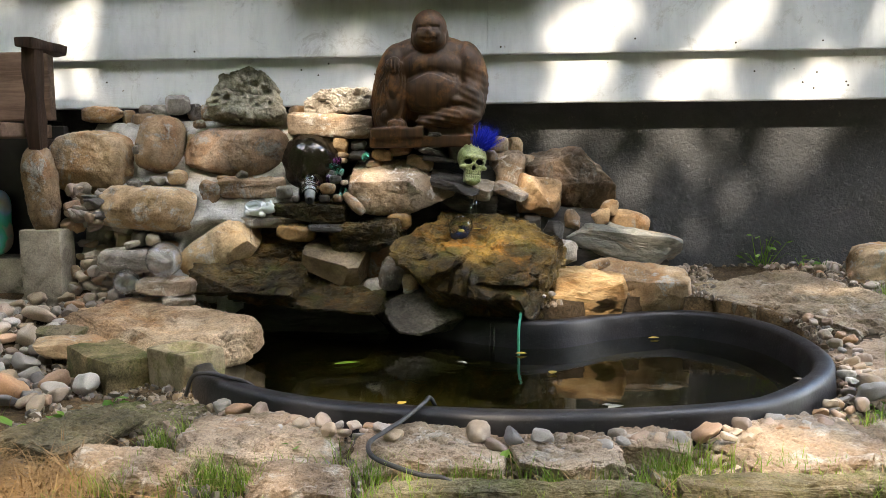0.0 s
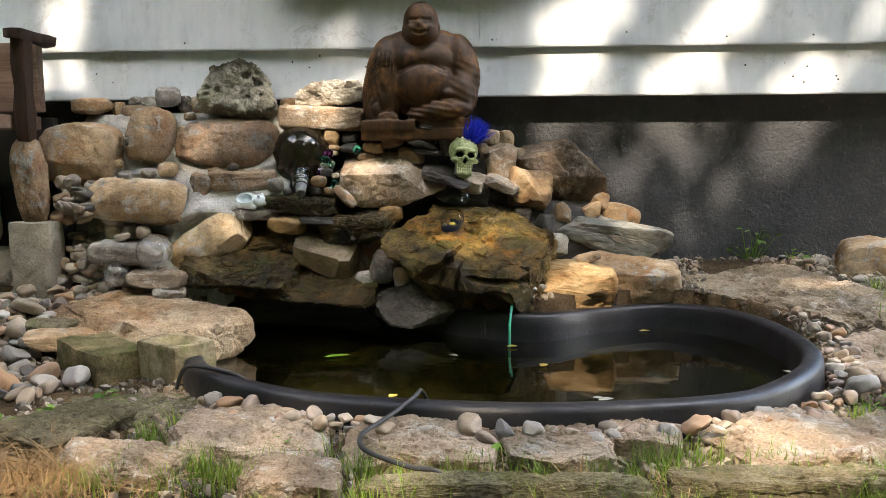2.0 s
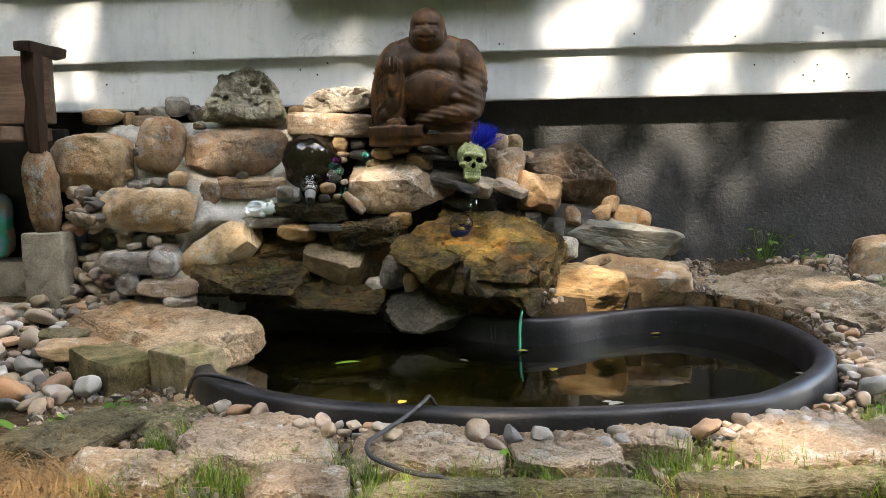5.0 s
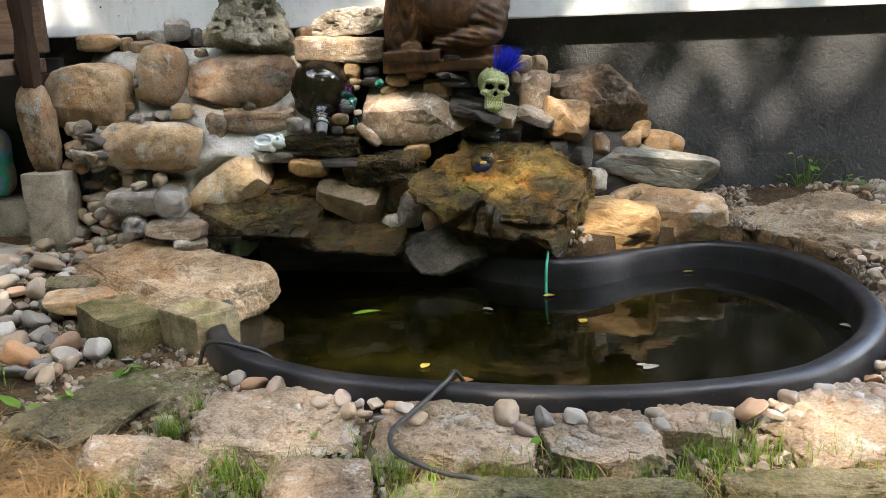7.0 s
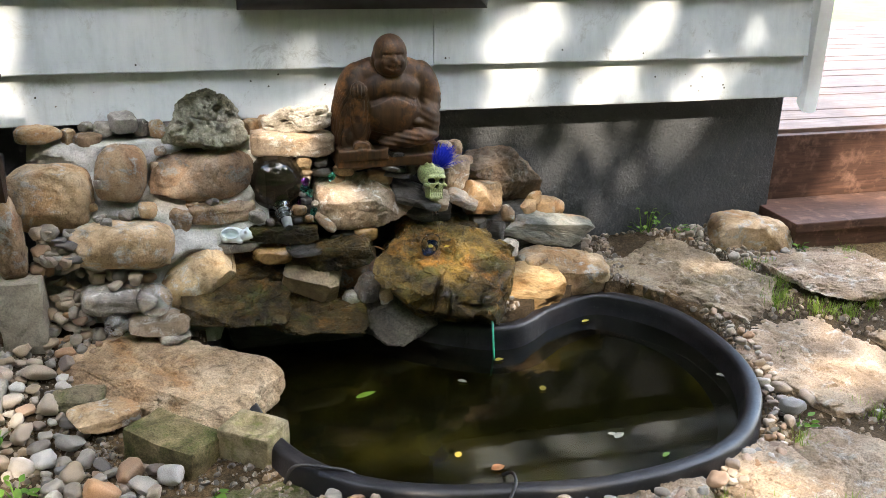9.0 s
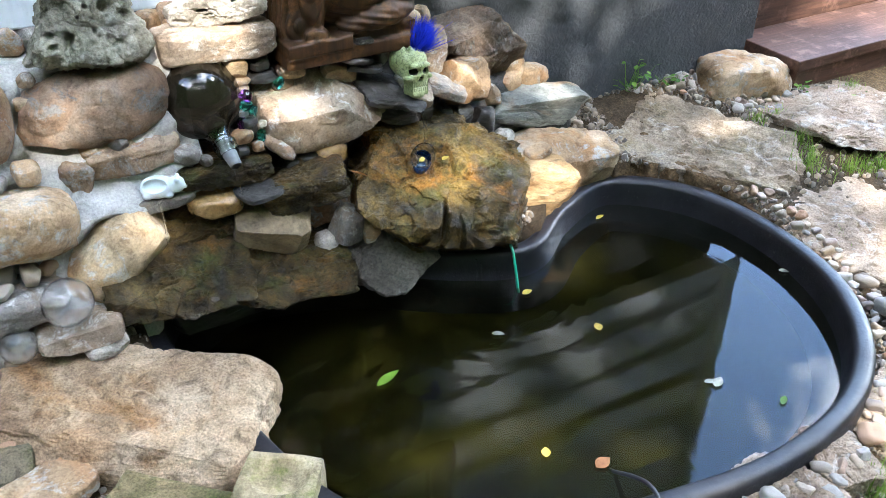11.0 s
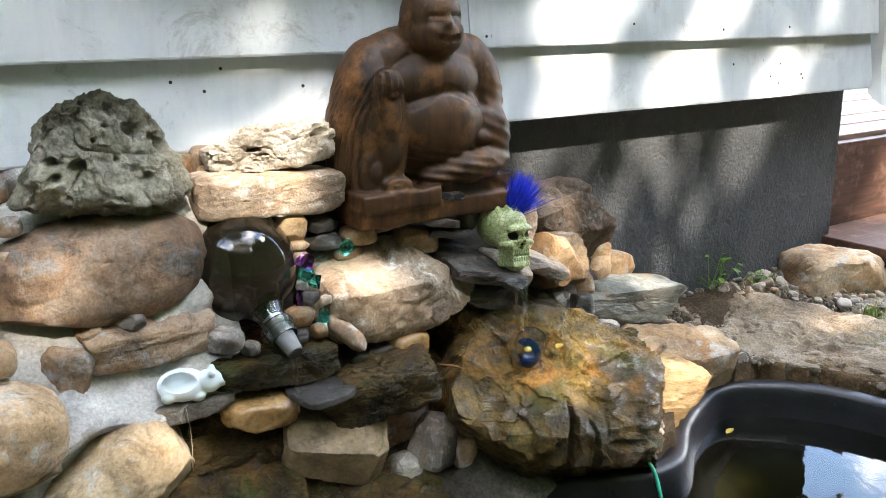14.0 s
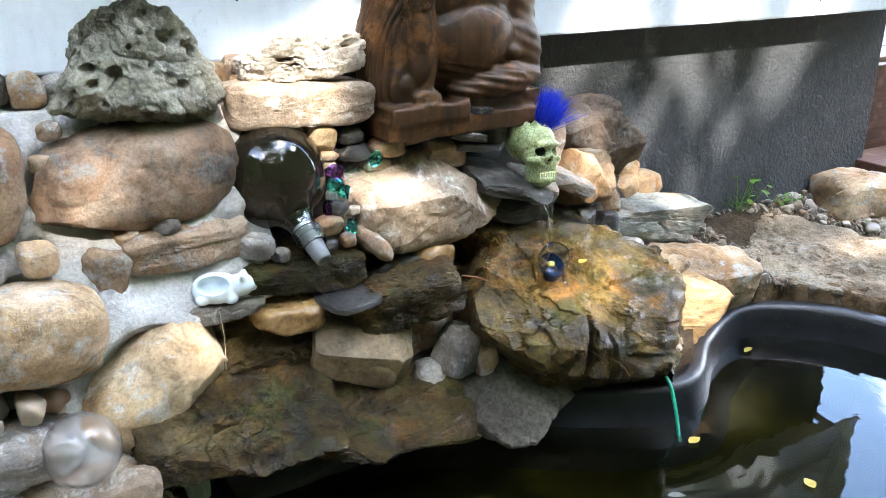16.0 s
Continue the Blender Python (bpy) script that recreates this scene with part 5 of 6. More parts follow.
def build_skull():
    cx, cy, cz = 0.060, 2.092, 0.455
    B = [("ball", (0, 0.010, 0.014), (0.036, 0.042, 0.034), (0, 0, 0)), ("ball", (0, -0.010, -0.004), (0.030, 0.026, 0.024), (0, 0, 0)), ("box", (0, -0.014, -0.028), (0.019, 0.016, 0.020), (0, 0, 0)), ("ball", (0, -0.016, -0.044), (0.018, 0.016, 0.012), (0, 0, 0)),
         ("ball", (-0.024, -0.020, -0.013), (0.010, 0.012, 0.006), (0, 0, 0)), ("ball", (0.024, -0.020, -0.013), (0.010, 0.012, 0.006), (0, 0, 0)), ("ball", (0, -0.027, 0.010), (0.026, 0.010, 0.008), (0, 0, 0))]
    holes = ((-0.0135, 0.0, 0.0108, 0.0082), (0.0135, 0.0, 0.0108, 0.0082), (0.0, -0.0145, 0.0052, 0.0068), (-0.025, -0.026, 0.006, 0.0055), (0.025, -0.026, 0.006, 0.0055))

    def carve(co, n):
        d = Vector((0, 0, 0))
        if co.y < 0.0:
            for hx, hz, rx, rz in holes:
                r = math.hypot((co.x - hx) / rx, (co.z - hz) / rz)
                if r < 1:
                    d = Vector((0, 0.016 * (1 - r ** 4), 0))
            if -0.040 < co.z < -0.022 and abs(co.x) < 0.018:
                d -= n * (0.0018 * (0.5 + 0.5 * math.cos(co.x * 1150)) + (0.0028 if abs(co.z + 0.031) < 0.0014 else 0))
        r = math.hypot(co.x / 0.016, (co.y - 0.012) / 0.022)
        if co.z > 0.03 and r < 1:
            d += Vector((0, 0, -0.016 * (1 - r ** 4)))
        if co.z > 0.025 and 1 <= r < 1.5:
            d += Vector((0, 0, 0.003 * math.sin(math.atan2(co.y - 0.012, co.x) * 9)))
        return d

    ob = fused("skull_ornament", B, 0.0014, M["skull"], carve, 2)
    ob.data.materials.append(M["dark_hole"])
    # faces inside the carved holes take the black material
    for p in ob.data.polygons:
        q = p.center
        if q.y < 0.002 and q.z < 0.02 and any(math.hypot((q.x - hx) / rx, (q.z - hz) / rz) < 0.86 for hx, hz, rx, rz in holes):
            p.material_index = 1
    ob.matrix_basis = pose(cx, cy, cz, -8, 6, 10) @ Matrix.Scale(1.12, 4)
    tagged(ob, "small mottled green ceramic skull with a blue feather plume", "ornament")
    rng = random.Random(5)
    verts, faces = [], []
    for i in range(900):
        fan = rng.uniform(-1, 1)
        base = Vector((rng.uniform(-0.008, 0.008), 0.012 + fan * 0.014, 0.026))
        tip = Vector((rng.gauss(0, 0.016) + 0.012, 0.012 + fan * 0.042 + rng.gauss(0, 0.006), 0.026 + rng.uniform(0.040, 0.084) * (1 - 0.25 * abs(fan))))
        side = Vector((rng.uniform(-1, 1), rng.uniform(-1, 1), 0)).normalized() * 0.0009
        k = len(verts)
        midp = base.lerp(tip, 0.6) + Vector((rng.gauss(0, 0.002), rng.gauss(0, 0.002), 0))
        verts += [base - side, base + side, midp + side, midp - side, tip]
        faces += [(k, k + 1, k + 2, k + 3), (k + 3, k + 2, k + 4)]
    skull = ob
    plume = tagged(put("plume", mesh_of("plume", verts, faces, M["blue"], False)), "bright blue feathery mohawk plume")
    plume.parent = skull
    plume.matrix_basis = pose(0, 0, 0, 4, 14, -16)


build_skull()


def build_jug():
    mouth, centre = Vector((-0.379, 2.06, 0.386)), Vector((-0.396, 2.168, 0.456))
    axis = (mouth - centre).normalized()
    m = Matrix.Translation(centre) @ axis.to_track_quat("Z", "Y").to_matrix().to_4x4()
    jug = thing("glass_jug", centre, "large round smoky olive glass jug lying mouth outwards in the rocks", "jug")
    R = 0.089
    shell = [(max(0.0005, R * math.sin(a)), -R * math.cos(a)) for a in (math.pi * k / 24 for k in range(0, 21))]
    shell += [(0.036, 0.083), (0.030, 0.088), (0.026, 0.094)]
    v, f = lathe(shell, 64, True)
    body = under(new("jug_body", mesh_of("jug_body", v, f, M["jug"], True, 50)), jug)
    body.matrix_basis = m
    neck = [(0.026, 0.0945), (0.0225, 0.104), (0.0205, 0.118), (0.0245, 0.121), (0.0245, 0.127), (0.021, 0.130), (0.0235, 0.133), (0.0235, 0.139), (0.020, 0.142), (0.020, 0.147)]
    v, f = lathe(neck + [(r - 0.0035, z) for r, z in neck[::-1]], 40, False)
    o = tagged(under(new("neck", mesh_of("neck", v, f, M["neck"], True, 50)), jug), "ringed clear glass neck")
    o.matrix_basis = m
    v, f = lathe([(0.0145, 0.11), (0.0145, 0.15), (0.012, 0.176), (0.0095, 0.178), (0.0095, 0.11)], 24, False)
    spout = new("spout", mesh_of("spout", v, f, M["spout"], True))
    spout.parent = o
    tagged(spout, "grey plastic outlet tube in the neck")
    h = part("handle", tube([(0.008, -0.018, 0.118), (0.014, -0.036, 0.122), (0.02, -0.05, 0.108), (0.022, -0.056, 0.085), (0.02, -0.054, 0.06)], 0.0065, 10), M["neck"], jug, "", True)
    h.matrix_basis = m


build_jug()


def ball_ornament(at, r, label):
    v, f = ico(5)
    v = np.array([p * (1 + 0.004 * noise.noise(Vector(p) * 9)) for p in v])
    me = mesh_of("glass_ball", v * r, f, M["clear"])
    ob = put("glass_ball", me, None, pose(*at))
    tagged(ob, label, "glass ball", "glass balls")
    w = mesh_of("bubble_core", np.array([p * r * (0.95 + 0.02 * noise.noise(Vector(p) * 6)) for p in ico(4)[0]]), [q[::-1] for q in ico(4)[1]], M["crackle"])
    inner = put("inner_wall", w)
    inner.parent = ob
    ob.visible_shadow = inner.visible_shadow = False


ball_ornament((-0.744, 1.935, 0.214), 0.047, "clear crackled glass ball resting on a flat stone")
ball_ornament((-0.844, 1.925, 0.156), 0.033, "small clear glass ball resting on the slab edge")


def build_pig():
    B = [("ball", (0, 0, 0), (0.040, 0.027, 0.019), (0, 0, 0)), ("ball", (0.040, 0.002, 0.006), (0.022, 0.019, 0.017), (0, 0, 0)), ("ball", (0.060, 0, 0.005), (0.008, 0.010, 0.009), (0, 0, 0)),
         ("ball", (0.044, 0.018, 0.012), (0.006, 0.009, 0.006), (0, 0, 0)), ("ball", (0.040, 0.010, 0.024), (0.006, 0.006, 0.007), (0, 0, 0)),
         ("ball", (0.022, -0.020, 0.002), (0.012, 0.009, 0.010), (0, 0, 0)), ("ball", (-0.024, -0.018, 0.002), (0.012, 0.010, 0.010), (0, 0, 0))]

    def carve(co, n):
        r = math.hypot((co.x + 0.008) / 0.026, (co.y - 0.002) / 0.016)
        return Vector((0, 0, -0.024 * (1 - r ** 4))) if r < 1 and co.z > 0 else Vector((0, 0, 0))

    ob = fused("ceramic_planter", B, 0.0018, M["pig"], carve, 2)
    ob.matrix_basis = pose(-0.526, 2.054, 0.339, 62, 6, -4) @ Matrix.Scale(0.87, 4)
    tagged(ob, "small pale blue-white ceramic hollow dish with a snout and ears", "ornament")


build_pig()


def build_glass_dish():
    dish = thing("blue_glass_bowl", (0.026, 1.998, 0.262), "small deep blue glass dish full of water on the boulder", "bowl")
    v, f = lathe([(0.0005, 0.0), (0.019, 0.001), (0.027, 0.007), (0.031, 0.016), (0.032, 0.024), (0.0300, 0.024), (0.0290, 0.016), (0.025, 0.009), (0.018, 0.005), (0.0005, 0.004)], 40, False)
    v = [(x * (1.0 + 6.0 * max(0, x)) + 0.3 * y, y * 0.72, z) for x, y, z in v]
    o = under(new("dish", mesh_of("dish", v, f, M["blueglass"], True, 60)), dish)
    o.matrix_basis = pose(0.026, 1.998, 0.260, 18, -6, 38)
    v, f = lathe([(0.0315, 0.022), (0.0335, 0.034), (0.031, 0.046), (0.025, 0.054), (0.0235, 0.053), (0.029, 0.045), (0.0315, 0.034), (0.030, 0.022)], 40, False)
    o = tagged(under(new("clear_rim", mesh_of("clear_rim", [(x, y * 0.8, z) for x, y, z in v], f, M["neck"], True, 60)), dish), "clear glass upper rim")
    o.matrix_basis = pose(0.028, 2.000, 0.260, 18, -6, 38)
    o.visible_shadow = False
    v, f = ico(3)
    o = under(new("glass_bead", mesh_of("glass_bead", v * np.array((0.016, 0.020, 0.010)), f, M["blueglass"])), dish)
    o.matrix_basis = pose(0.024, 1.994, 0.270, 22, 0, 20)
    v, f = ico(3)
    o = under(new("yellow_bead", mesh_of("yellow_bead", v * np.array((0.009, 0.006, 0.004)), f, M["leaf_yellow"])), dish)
    o.matrix_basis = pose(0.032, 1.996, 0.281, 16, 0, 30)


build_glass_dish()


def build_glass_gems():
    spots = ((-0.312, 2.105, 0.466, "violet"), (-0.318, 2.095, 0.449, "teal"), (-0.300, 2.095, 0.436, "teal"), (-0.296, 2.085, 0.382, "teal"), (-0.330, 2.09, 0.416, "violet"), (-0.235, 2.12, 0.474, "teal"))
    for i, (x, y, z, m) in enumerate(spots):
        me = rock_mesh("glass_gem", M[m], 0.027, 0.022, 0.022, 600 + i, boxy=0.2, cuts=12, rough=0.0, fine=0.0, sub=2, sharp=15, cutmin=0.5)
        tagged(put("glass_gem", me, None, pose(x, y, z, i * 30, i * 20, i * 50)), ("teal" if m == "teal" else "violet") + " tumbled glass gem among the stones", "glass gem", "glass gems")
    for i, (x, y, z, w, m) in enumerate(((-0.335, 2.085, 0.390, 0.045, "tan"), (-0.315, 2.09, 0.414, 0.034, "slate"), (-0.308, 2.08, 0.364, 0.030, "tan"), (-0.455, 2.08, 0.380, 0.055, "grey"), (-0.345, 2.075, 0.362, 0.034, "slate"),
                                         (-0.290, 2.09, 0.405, 0.022, "pale"), (-0.322, 2.10, 0.432, 0.024, "brown"), (-0.42, 2.07, 0.362, 0.03, "grey"), (-0.28, 2.085, 0.362, 0.024, "pale"))):
        rock("stone", m, (x, y, z), (w, w * 0.8, w * 0.7), 620 + i, "small rounded stone near the jug mouth", (0, 0, i * 40), "stone", "rocks of the waterfall", boxy=0.15, cuts=3, sub=3, sharp=60)
    rock("stone", "pale", (-0.262, 2.075, 0.350), (0.030, 0.035, 0.078), 640, "flat pale leaning stone beside the jug", (0, -42, -10), "stone", "rocks of the waterfall", boxy=0.3, cuts=4, sub=3, sharp=60)


build_glass_gems()


# ---------------------------------------------------------------- bench, wall frame
def build_bench():
    bench = thing("wooden_bench", (-1.5, 2.0, 0.1), "weathered brown wooden bench with a rotten post, against the house", "bench")
    part("seat", block(-2.1, 1.86, 0.535, -1.115, 2.115, 0.572, 0.005), M["benchwood"], bench)
    part("backrest", block(-2.1, 2.12, 0.585, -1.120, 2.155, 0.775, 0.005), M["benchwood"], bench)
    b = block(-1.103, 1.955, 0.50, -1.069, 2.000, 0.775, 0.005, wobble=0.008, seed=2)
    post = part("post", b, M["postwood"], bench, "dark rotten splintered post", True, 30)
    cap = part("arm_cap", block(-1.114, 1.935, 0.762, -1.066, 2.14, 0.792, 0.005, wobble=0.010, seed=5), M["postwood"], None, "", True, 30)
    cap.parent = post
    cap.matrix_parent_inverse = bench.matrix_basis.inverted() @ bench.matrix_basis
    part("back_panel", block(-2.1, 2.16, 0.08, -1.105, 2.19, 0.57, 0.003), M["black_metal"], bench)
    part("leg", block(-1.145, 2.06, 0.186, -1.110, 2.15, 0.533, 0.004), M["postwood"], bench)
    part("leg", block(-2.08, 2.06, 0.186, -2.04, 2.15, 0.533, 0.004), M["postwood"], bench)
    rock("painted_stone", "tan", (-1.405, 2.115, 0.27), (0.18, 0.10, 0.125), 701, "rounded stone painted teal and blue under the bench", (0, 0, 0), "stone", boxy=0.1, cuts=2, sub=4, sharp=80)
    bpy.data.objects["painted_stone"].data.materials[0] = M["painted_teal"]
    me = rock_mesh("painted_stone", M["painted_teal"], 0.08, 0.078, 0.185, 702, boxy=0.2, cuts=3, sub=4, sharp=80)
    tagged(put("painted_stone", me, None, pose(-1.292, 2.105, 0.300)), "tall stone painted teal with a pale foot, under the bench", "stone")
    b = block(-0.062, -0.018, -0.034, 0.062, 0.018, 0.034, 0.003)
    ob = part("painted_board", b, M["painted_blue"])
    ob.matrix_basis = pose(-1.37, 2.13, 0.41, 10, -30, 0)
    tagged(ob, "small dark blue painted board leaning under the bench", "board")


build_bench()


def build_wall_frame():
    fr = thing("wall_frame", (-0.105, 2.248, 0.90), "black framed wall panel with wrought iron scrollwork", "wall art")
    x0, x1, z0, z1, w = -0.468, 0.258, 0.932, 1.66, 0.068

    def rail(a, b_, inward):
        bm = bmesh.new()
        d = (Vector(b_) - Vector(a)).normalized()
        inn = Vector(inward)
        rows = []
        for p, s in ((Vector(a), 1), (Vector(b_), -1)):
            row = []
            for off, y in ((0, 2.256), (0, 2.230), (0.012, 2.220), (0.03, 2.218), (0.05, 2.230), (w, 2.238), (w, 2.256)):
                q = p + inn * off + d * off * s
                row.append(bm.verts.new((q.x, y, q.z)))
            rows.append(row)
        for i in range(7):
            j = (i + 1) % 7
            bm.faces.new((rows[0][i], rows[0][j], rows[1][j], rows[1][i]))
        bm.faces.new(rows[0][::-1])
        bm.faces.new(rows[1])
        bmesh.ops.recalc_face_normals(bm, faces=bm.faces)
        part("rail", bm, M["black_metal"], fr, "", True, 40)

    c = [(x0, 0, z0), (x1, 0, z0), (x1, 0, z1), (x0, 0, z1)]
    for i, inward in enumerate(((0, 0, 1), (-1, 0, 0), (0, 0, -1), (1, 0, 0))):
        rail(c[i], c[(i + 1) % 4], inward)
    ix0, ix1, iz0, iz1 = -0.375, 0.168, 1.015, 1.577
    for a, b_ in (((ix0, iz0), (ix1, iz0)), ((ix0, iz1), (ix1, iz1)), ((ix0, z0 + w), (ix0, z1 - w)), ((ix1, z0 + w), (ix1, z1 - w))):
        part("iron_bar", block(min(a[0], b_[0]) - 0.007, 2.240, min(a[1], b_[1]) - 0.007, max(a[0], b_[0]) + 0.007, 2.250, max(a[1], b_[1]) + 0.007, 0.002), M["iron"], fr)
    for z in (iz0 - 0.012, iz1 + 0.012):
        part("iron_stay", block(-0.113, 2.240, z - 0.012, -0.095, 2.250, z + 0.012, 0.002), M["iron"], fr)
    mx = -0.104
    for s in (-1, 1):
        for fz in (1, -1):
            zc = 1.296
            Z = lambda z: zc + fz * (z - zc)
            scroll = [(mx + s * 0.004, 2.245, Z(1.25)), (mx + s * 0.010, 2.245, Z(1.12))]
            for k in range(9):
                a = math.pi * (0.05 - 1.35 * k / 8)
                scroll.append((mx + s * (0.066 - 0.052 * math.cos(a)), 2.245, Z(1.075 + 0.048 * math.sin(a))))
            part("scroll", tube(scroll, 0.0042, 8), M["iron"], fr, "", True)
            arc = [(mx + s * (0.10 + 0.17 * t), 2.245, Z(1.165 - 0.055 * math.sin(math.pi * min(1, t * 1.1)) + 0.02 * t)) for t in (0, 0.15, 0.35, 0.55, 0.75, 0.9, 1)]
            part("scroll", tube(arc, 0.0042, 8), M["iron"], fr, "", True)
            for lx, lz, turn in ((0.062, 1.088, 35), (0.215, 1.15, 70), (0.115, 1.16, 30)):
                v, f = ico(2)
                o = under(new("iron_leaf", mesh_of("iron_leaf", v * np.array((0.011, 0.005, 0.026)), f, M["iron"])), fr)
                o.matrix_basis = pose(mx + s * lx, 2.243, Z(lz), 0, s * fz * turn, 0)


build_wall_frame()


# ---------------------------------------------------------------- water, cable, leaves
def build_small_things():
    ob = part("water_stream", tube([(-0.377, 2.045, 0.374), (-0.375, 2.03, 0.358), (-0.374, 2.022, 0.32), (-0.374, 2.02, 0.27)], 0.005, 10, 0.5), M["stream"], None, "", True)
    tagged(ob, "thin stream of water falling from the jug mouth", "water stream", "water streams")
    ob = part("water_stream", tube([(0.068, 2.07, 0.372), (0.068, 2.05, 0.35), (0.069, 2.045, 0.32), (0.068, 2.045, 0.288)], 0.005, 10, 0.7), M["stream"], None, "", True)
    tagged(ob, "thin stream of water falling from the slate below the skull", "water stream", "water streams")
    for i, (x, y, z0, z1) in enumerate(((0.055, 2.06, 0.365, 0.29), (0.105, 1.875, 0.06, 0.0), (-0.535, 2.02, 0.32, 0.23), (0.115, 1.87, 0.05, 0.0))):
        ob = part("water_stream", tube([(x, y, z0), (x + 0.002, y - 0.004, (z0 + z1) / 2), (x, y - 0.006, z1)], 0.0022, 8, 0.7), M["stream"], None, "", True)
        tagged(ob, "fine thread of water dripping from the rocks", "water stream", "water streams")
    ob = part("green_tube", tube([(0.19, 2.0, 0.10), (0.19, 1.91, 0.10), (0.183, 1.85, 0.085), (0.177, 1.82, 0.045), (0.176, 1.80, -0.02)], 0.0034, 10), M["hose_green"], None, "", True)
    tagged(ob, "thin green plastic tube hanging into the pond", "tube")
    ob = part("power_cable", tube([(0.02, 1.27, -0.01), (0.012, 1.21, 0.04), (0.005, 1.165, 0.069), (-0.002, 1.13, 0.070), (-0.03, 1.09, 0.056), (-0.056, 1.035, 0.052), (-0.074, 0.985, 0.050), (-0.062, 0.935, 0.047), (-0.02, 0.905, 0.041), (0.015, 0.889, 0.037), (0.05, 0.878, 0.034), (0.09, 0.85, 0.0)], 0.0037, 10), M["cable"], None, "", True)
    tagged(ob, "black rubber cable running over the pond rim onto the stones", "cable")
    ob = part("power_cable", tube([(-0.47, 1.305, 0.03), (-0.455, 1.30, 0.066), (-0.43, 1.292, 0.077), (-0.38, 1.275, 0.074), (-0.33, 1.265, 0.06), (-0.30, 1.29, 0.0)], 0.004, 10), M["cable"], None, "", True)
    tagged(ob, "black cable looped over the pond rim", "cable")

    def leaf(x, y, l, w, turn, mat, label, z=0.003):
        b = bmesh.new()
        rows = []
        for i in range(9):
            t = i / 8
            hw = w * math.sin(math.pi * t ** 0.8) / 2 + 0.0006
            rows.append([b.verts.new((l * (t - 0.5), s * hw, 0.003 * abs(s) * math.sin(math.pi * t) + 0.004 * (t - 0.5) ** 2)) for s in (-1, 0, 1)])
        for a, c in zip(rows, rows[1:]):
            b.faces.new((a[0], a[1], c[1], c[0]))
            b.faces.new((a[1], a[2], c[2], c[1]))
        bmesh.ops.solidify(b, geom=b.faces[:], thickness=0.0006)
        ob = part("fallen_leaf", b, M[mat], None, "", True, 60)
        ob.matrix_basis = pose(x, y, z, 0, 0, turn)
        tagged(ob, label, "leaf", "leaves on the water")

    leaf(-0.223, 1.672, 0.062, 0.020, 20, "leaf_green", "curled bright green leaf floating on the pond")
    leaf(0.245, 1.596, 0.026, 0.018, 70, "leaf_yellow", "small yellow leaf floating on the pond")
    leaf(0.044, 1.681, 0.028, 0.012, -35, "leaf_pale", "small pale dry leaf floating on the pond")
    leaf(0.345, 1.338, 0.034, 0.018, 25, "leaf_pale", "grey skeleton leaf floating on the pond")
    leaf(0.332, 1.346, 0.026, 0.012, -30, "leaf_pale", "grey skeleton leaf floating on the pond")
    leaf(-0.062, 1.353, 0.024, 0.016, 60, "leaf_yellow", "small yellow leaf floating on the pond")
    leaf(0.013, 1.282, 0.036, 0.024, 10, "leaf_brown", "orange-brown leaf floating on the pond")
    leaf(0.182, 1.775, 0.028, 0.016, 5, "leaf_yellow", "yellow leaf floating beside the green tube")
    leaf(0.530, 1.955, 0.03, 0.012, 12, "leaf_yellow", "yellow-green leaf floating at the pond wall")
    leaf(0.755, 1.547, 0.024, 0.014, -50, "leaf_pale", "pale leaf floating at the pond wall")
    leaf(0.418, 1.237, 0.028, 0.012, 30, "leaf_green", "green leaf floating near the pond rim")
    leaf(-0.12, 2.0, 0.05, 0.006, -60, "leaf_brown", "dry brown twig leaf on the wet rock", 0.285)
    leaf(0.075, 1.965, 0.022, 0.012, 20, "leaf_yellow", "yellow leaf on the wet boulder", 0.287)


build_small_things()
for ob in scene.objects:
    if ob.type == "MESH" and ob.name.split(".")[0] in ("water_stream", "neck", "glass_gem", "dish", "glass_bead"):
        ob.visible_shadow = False


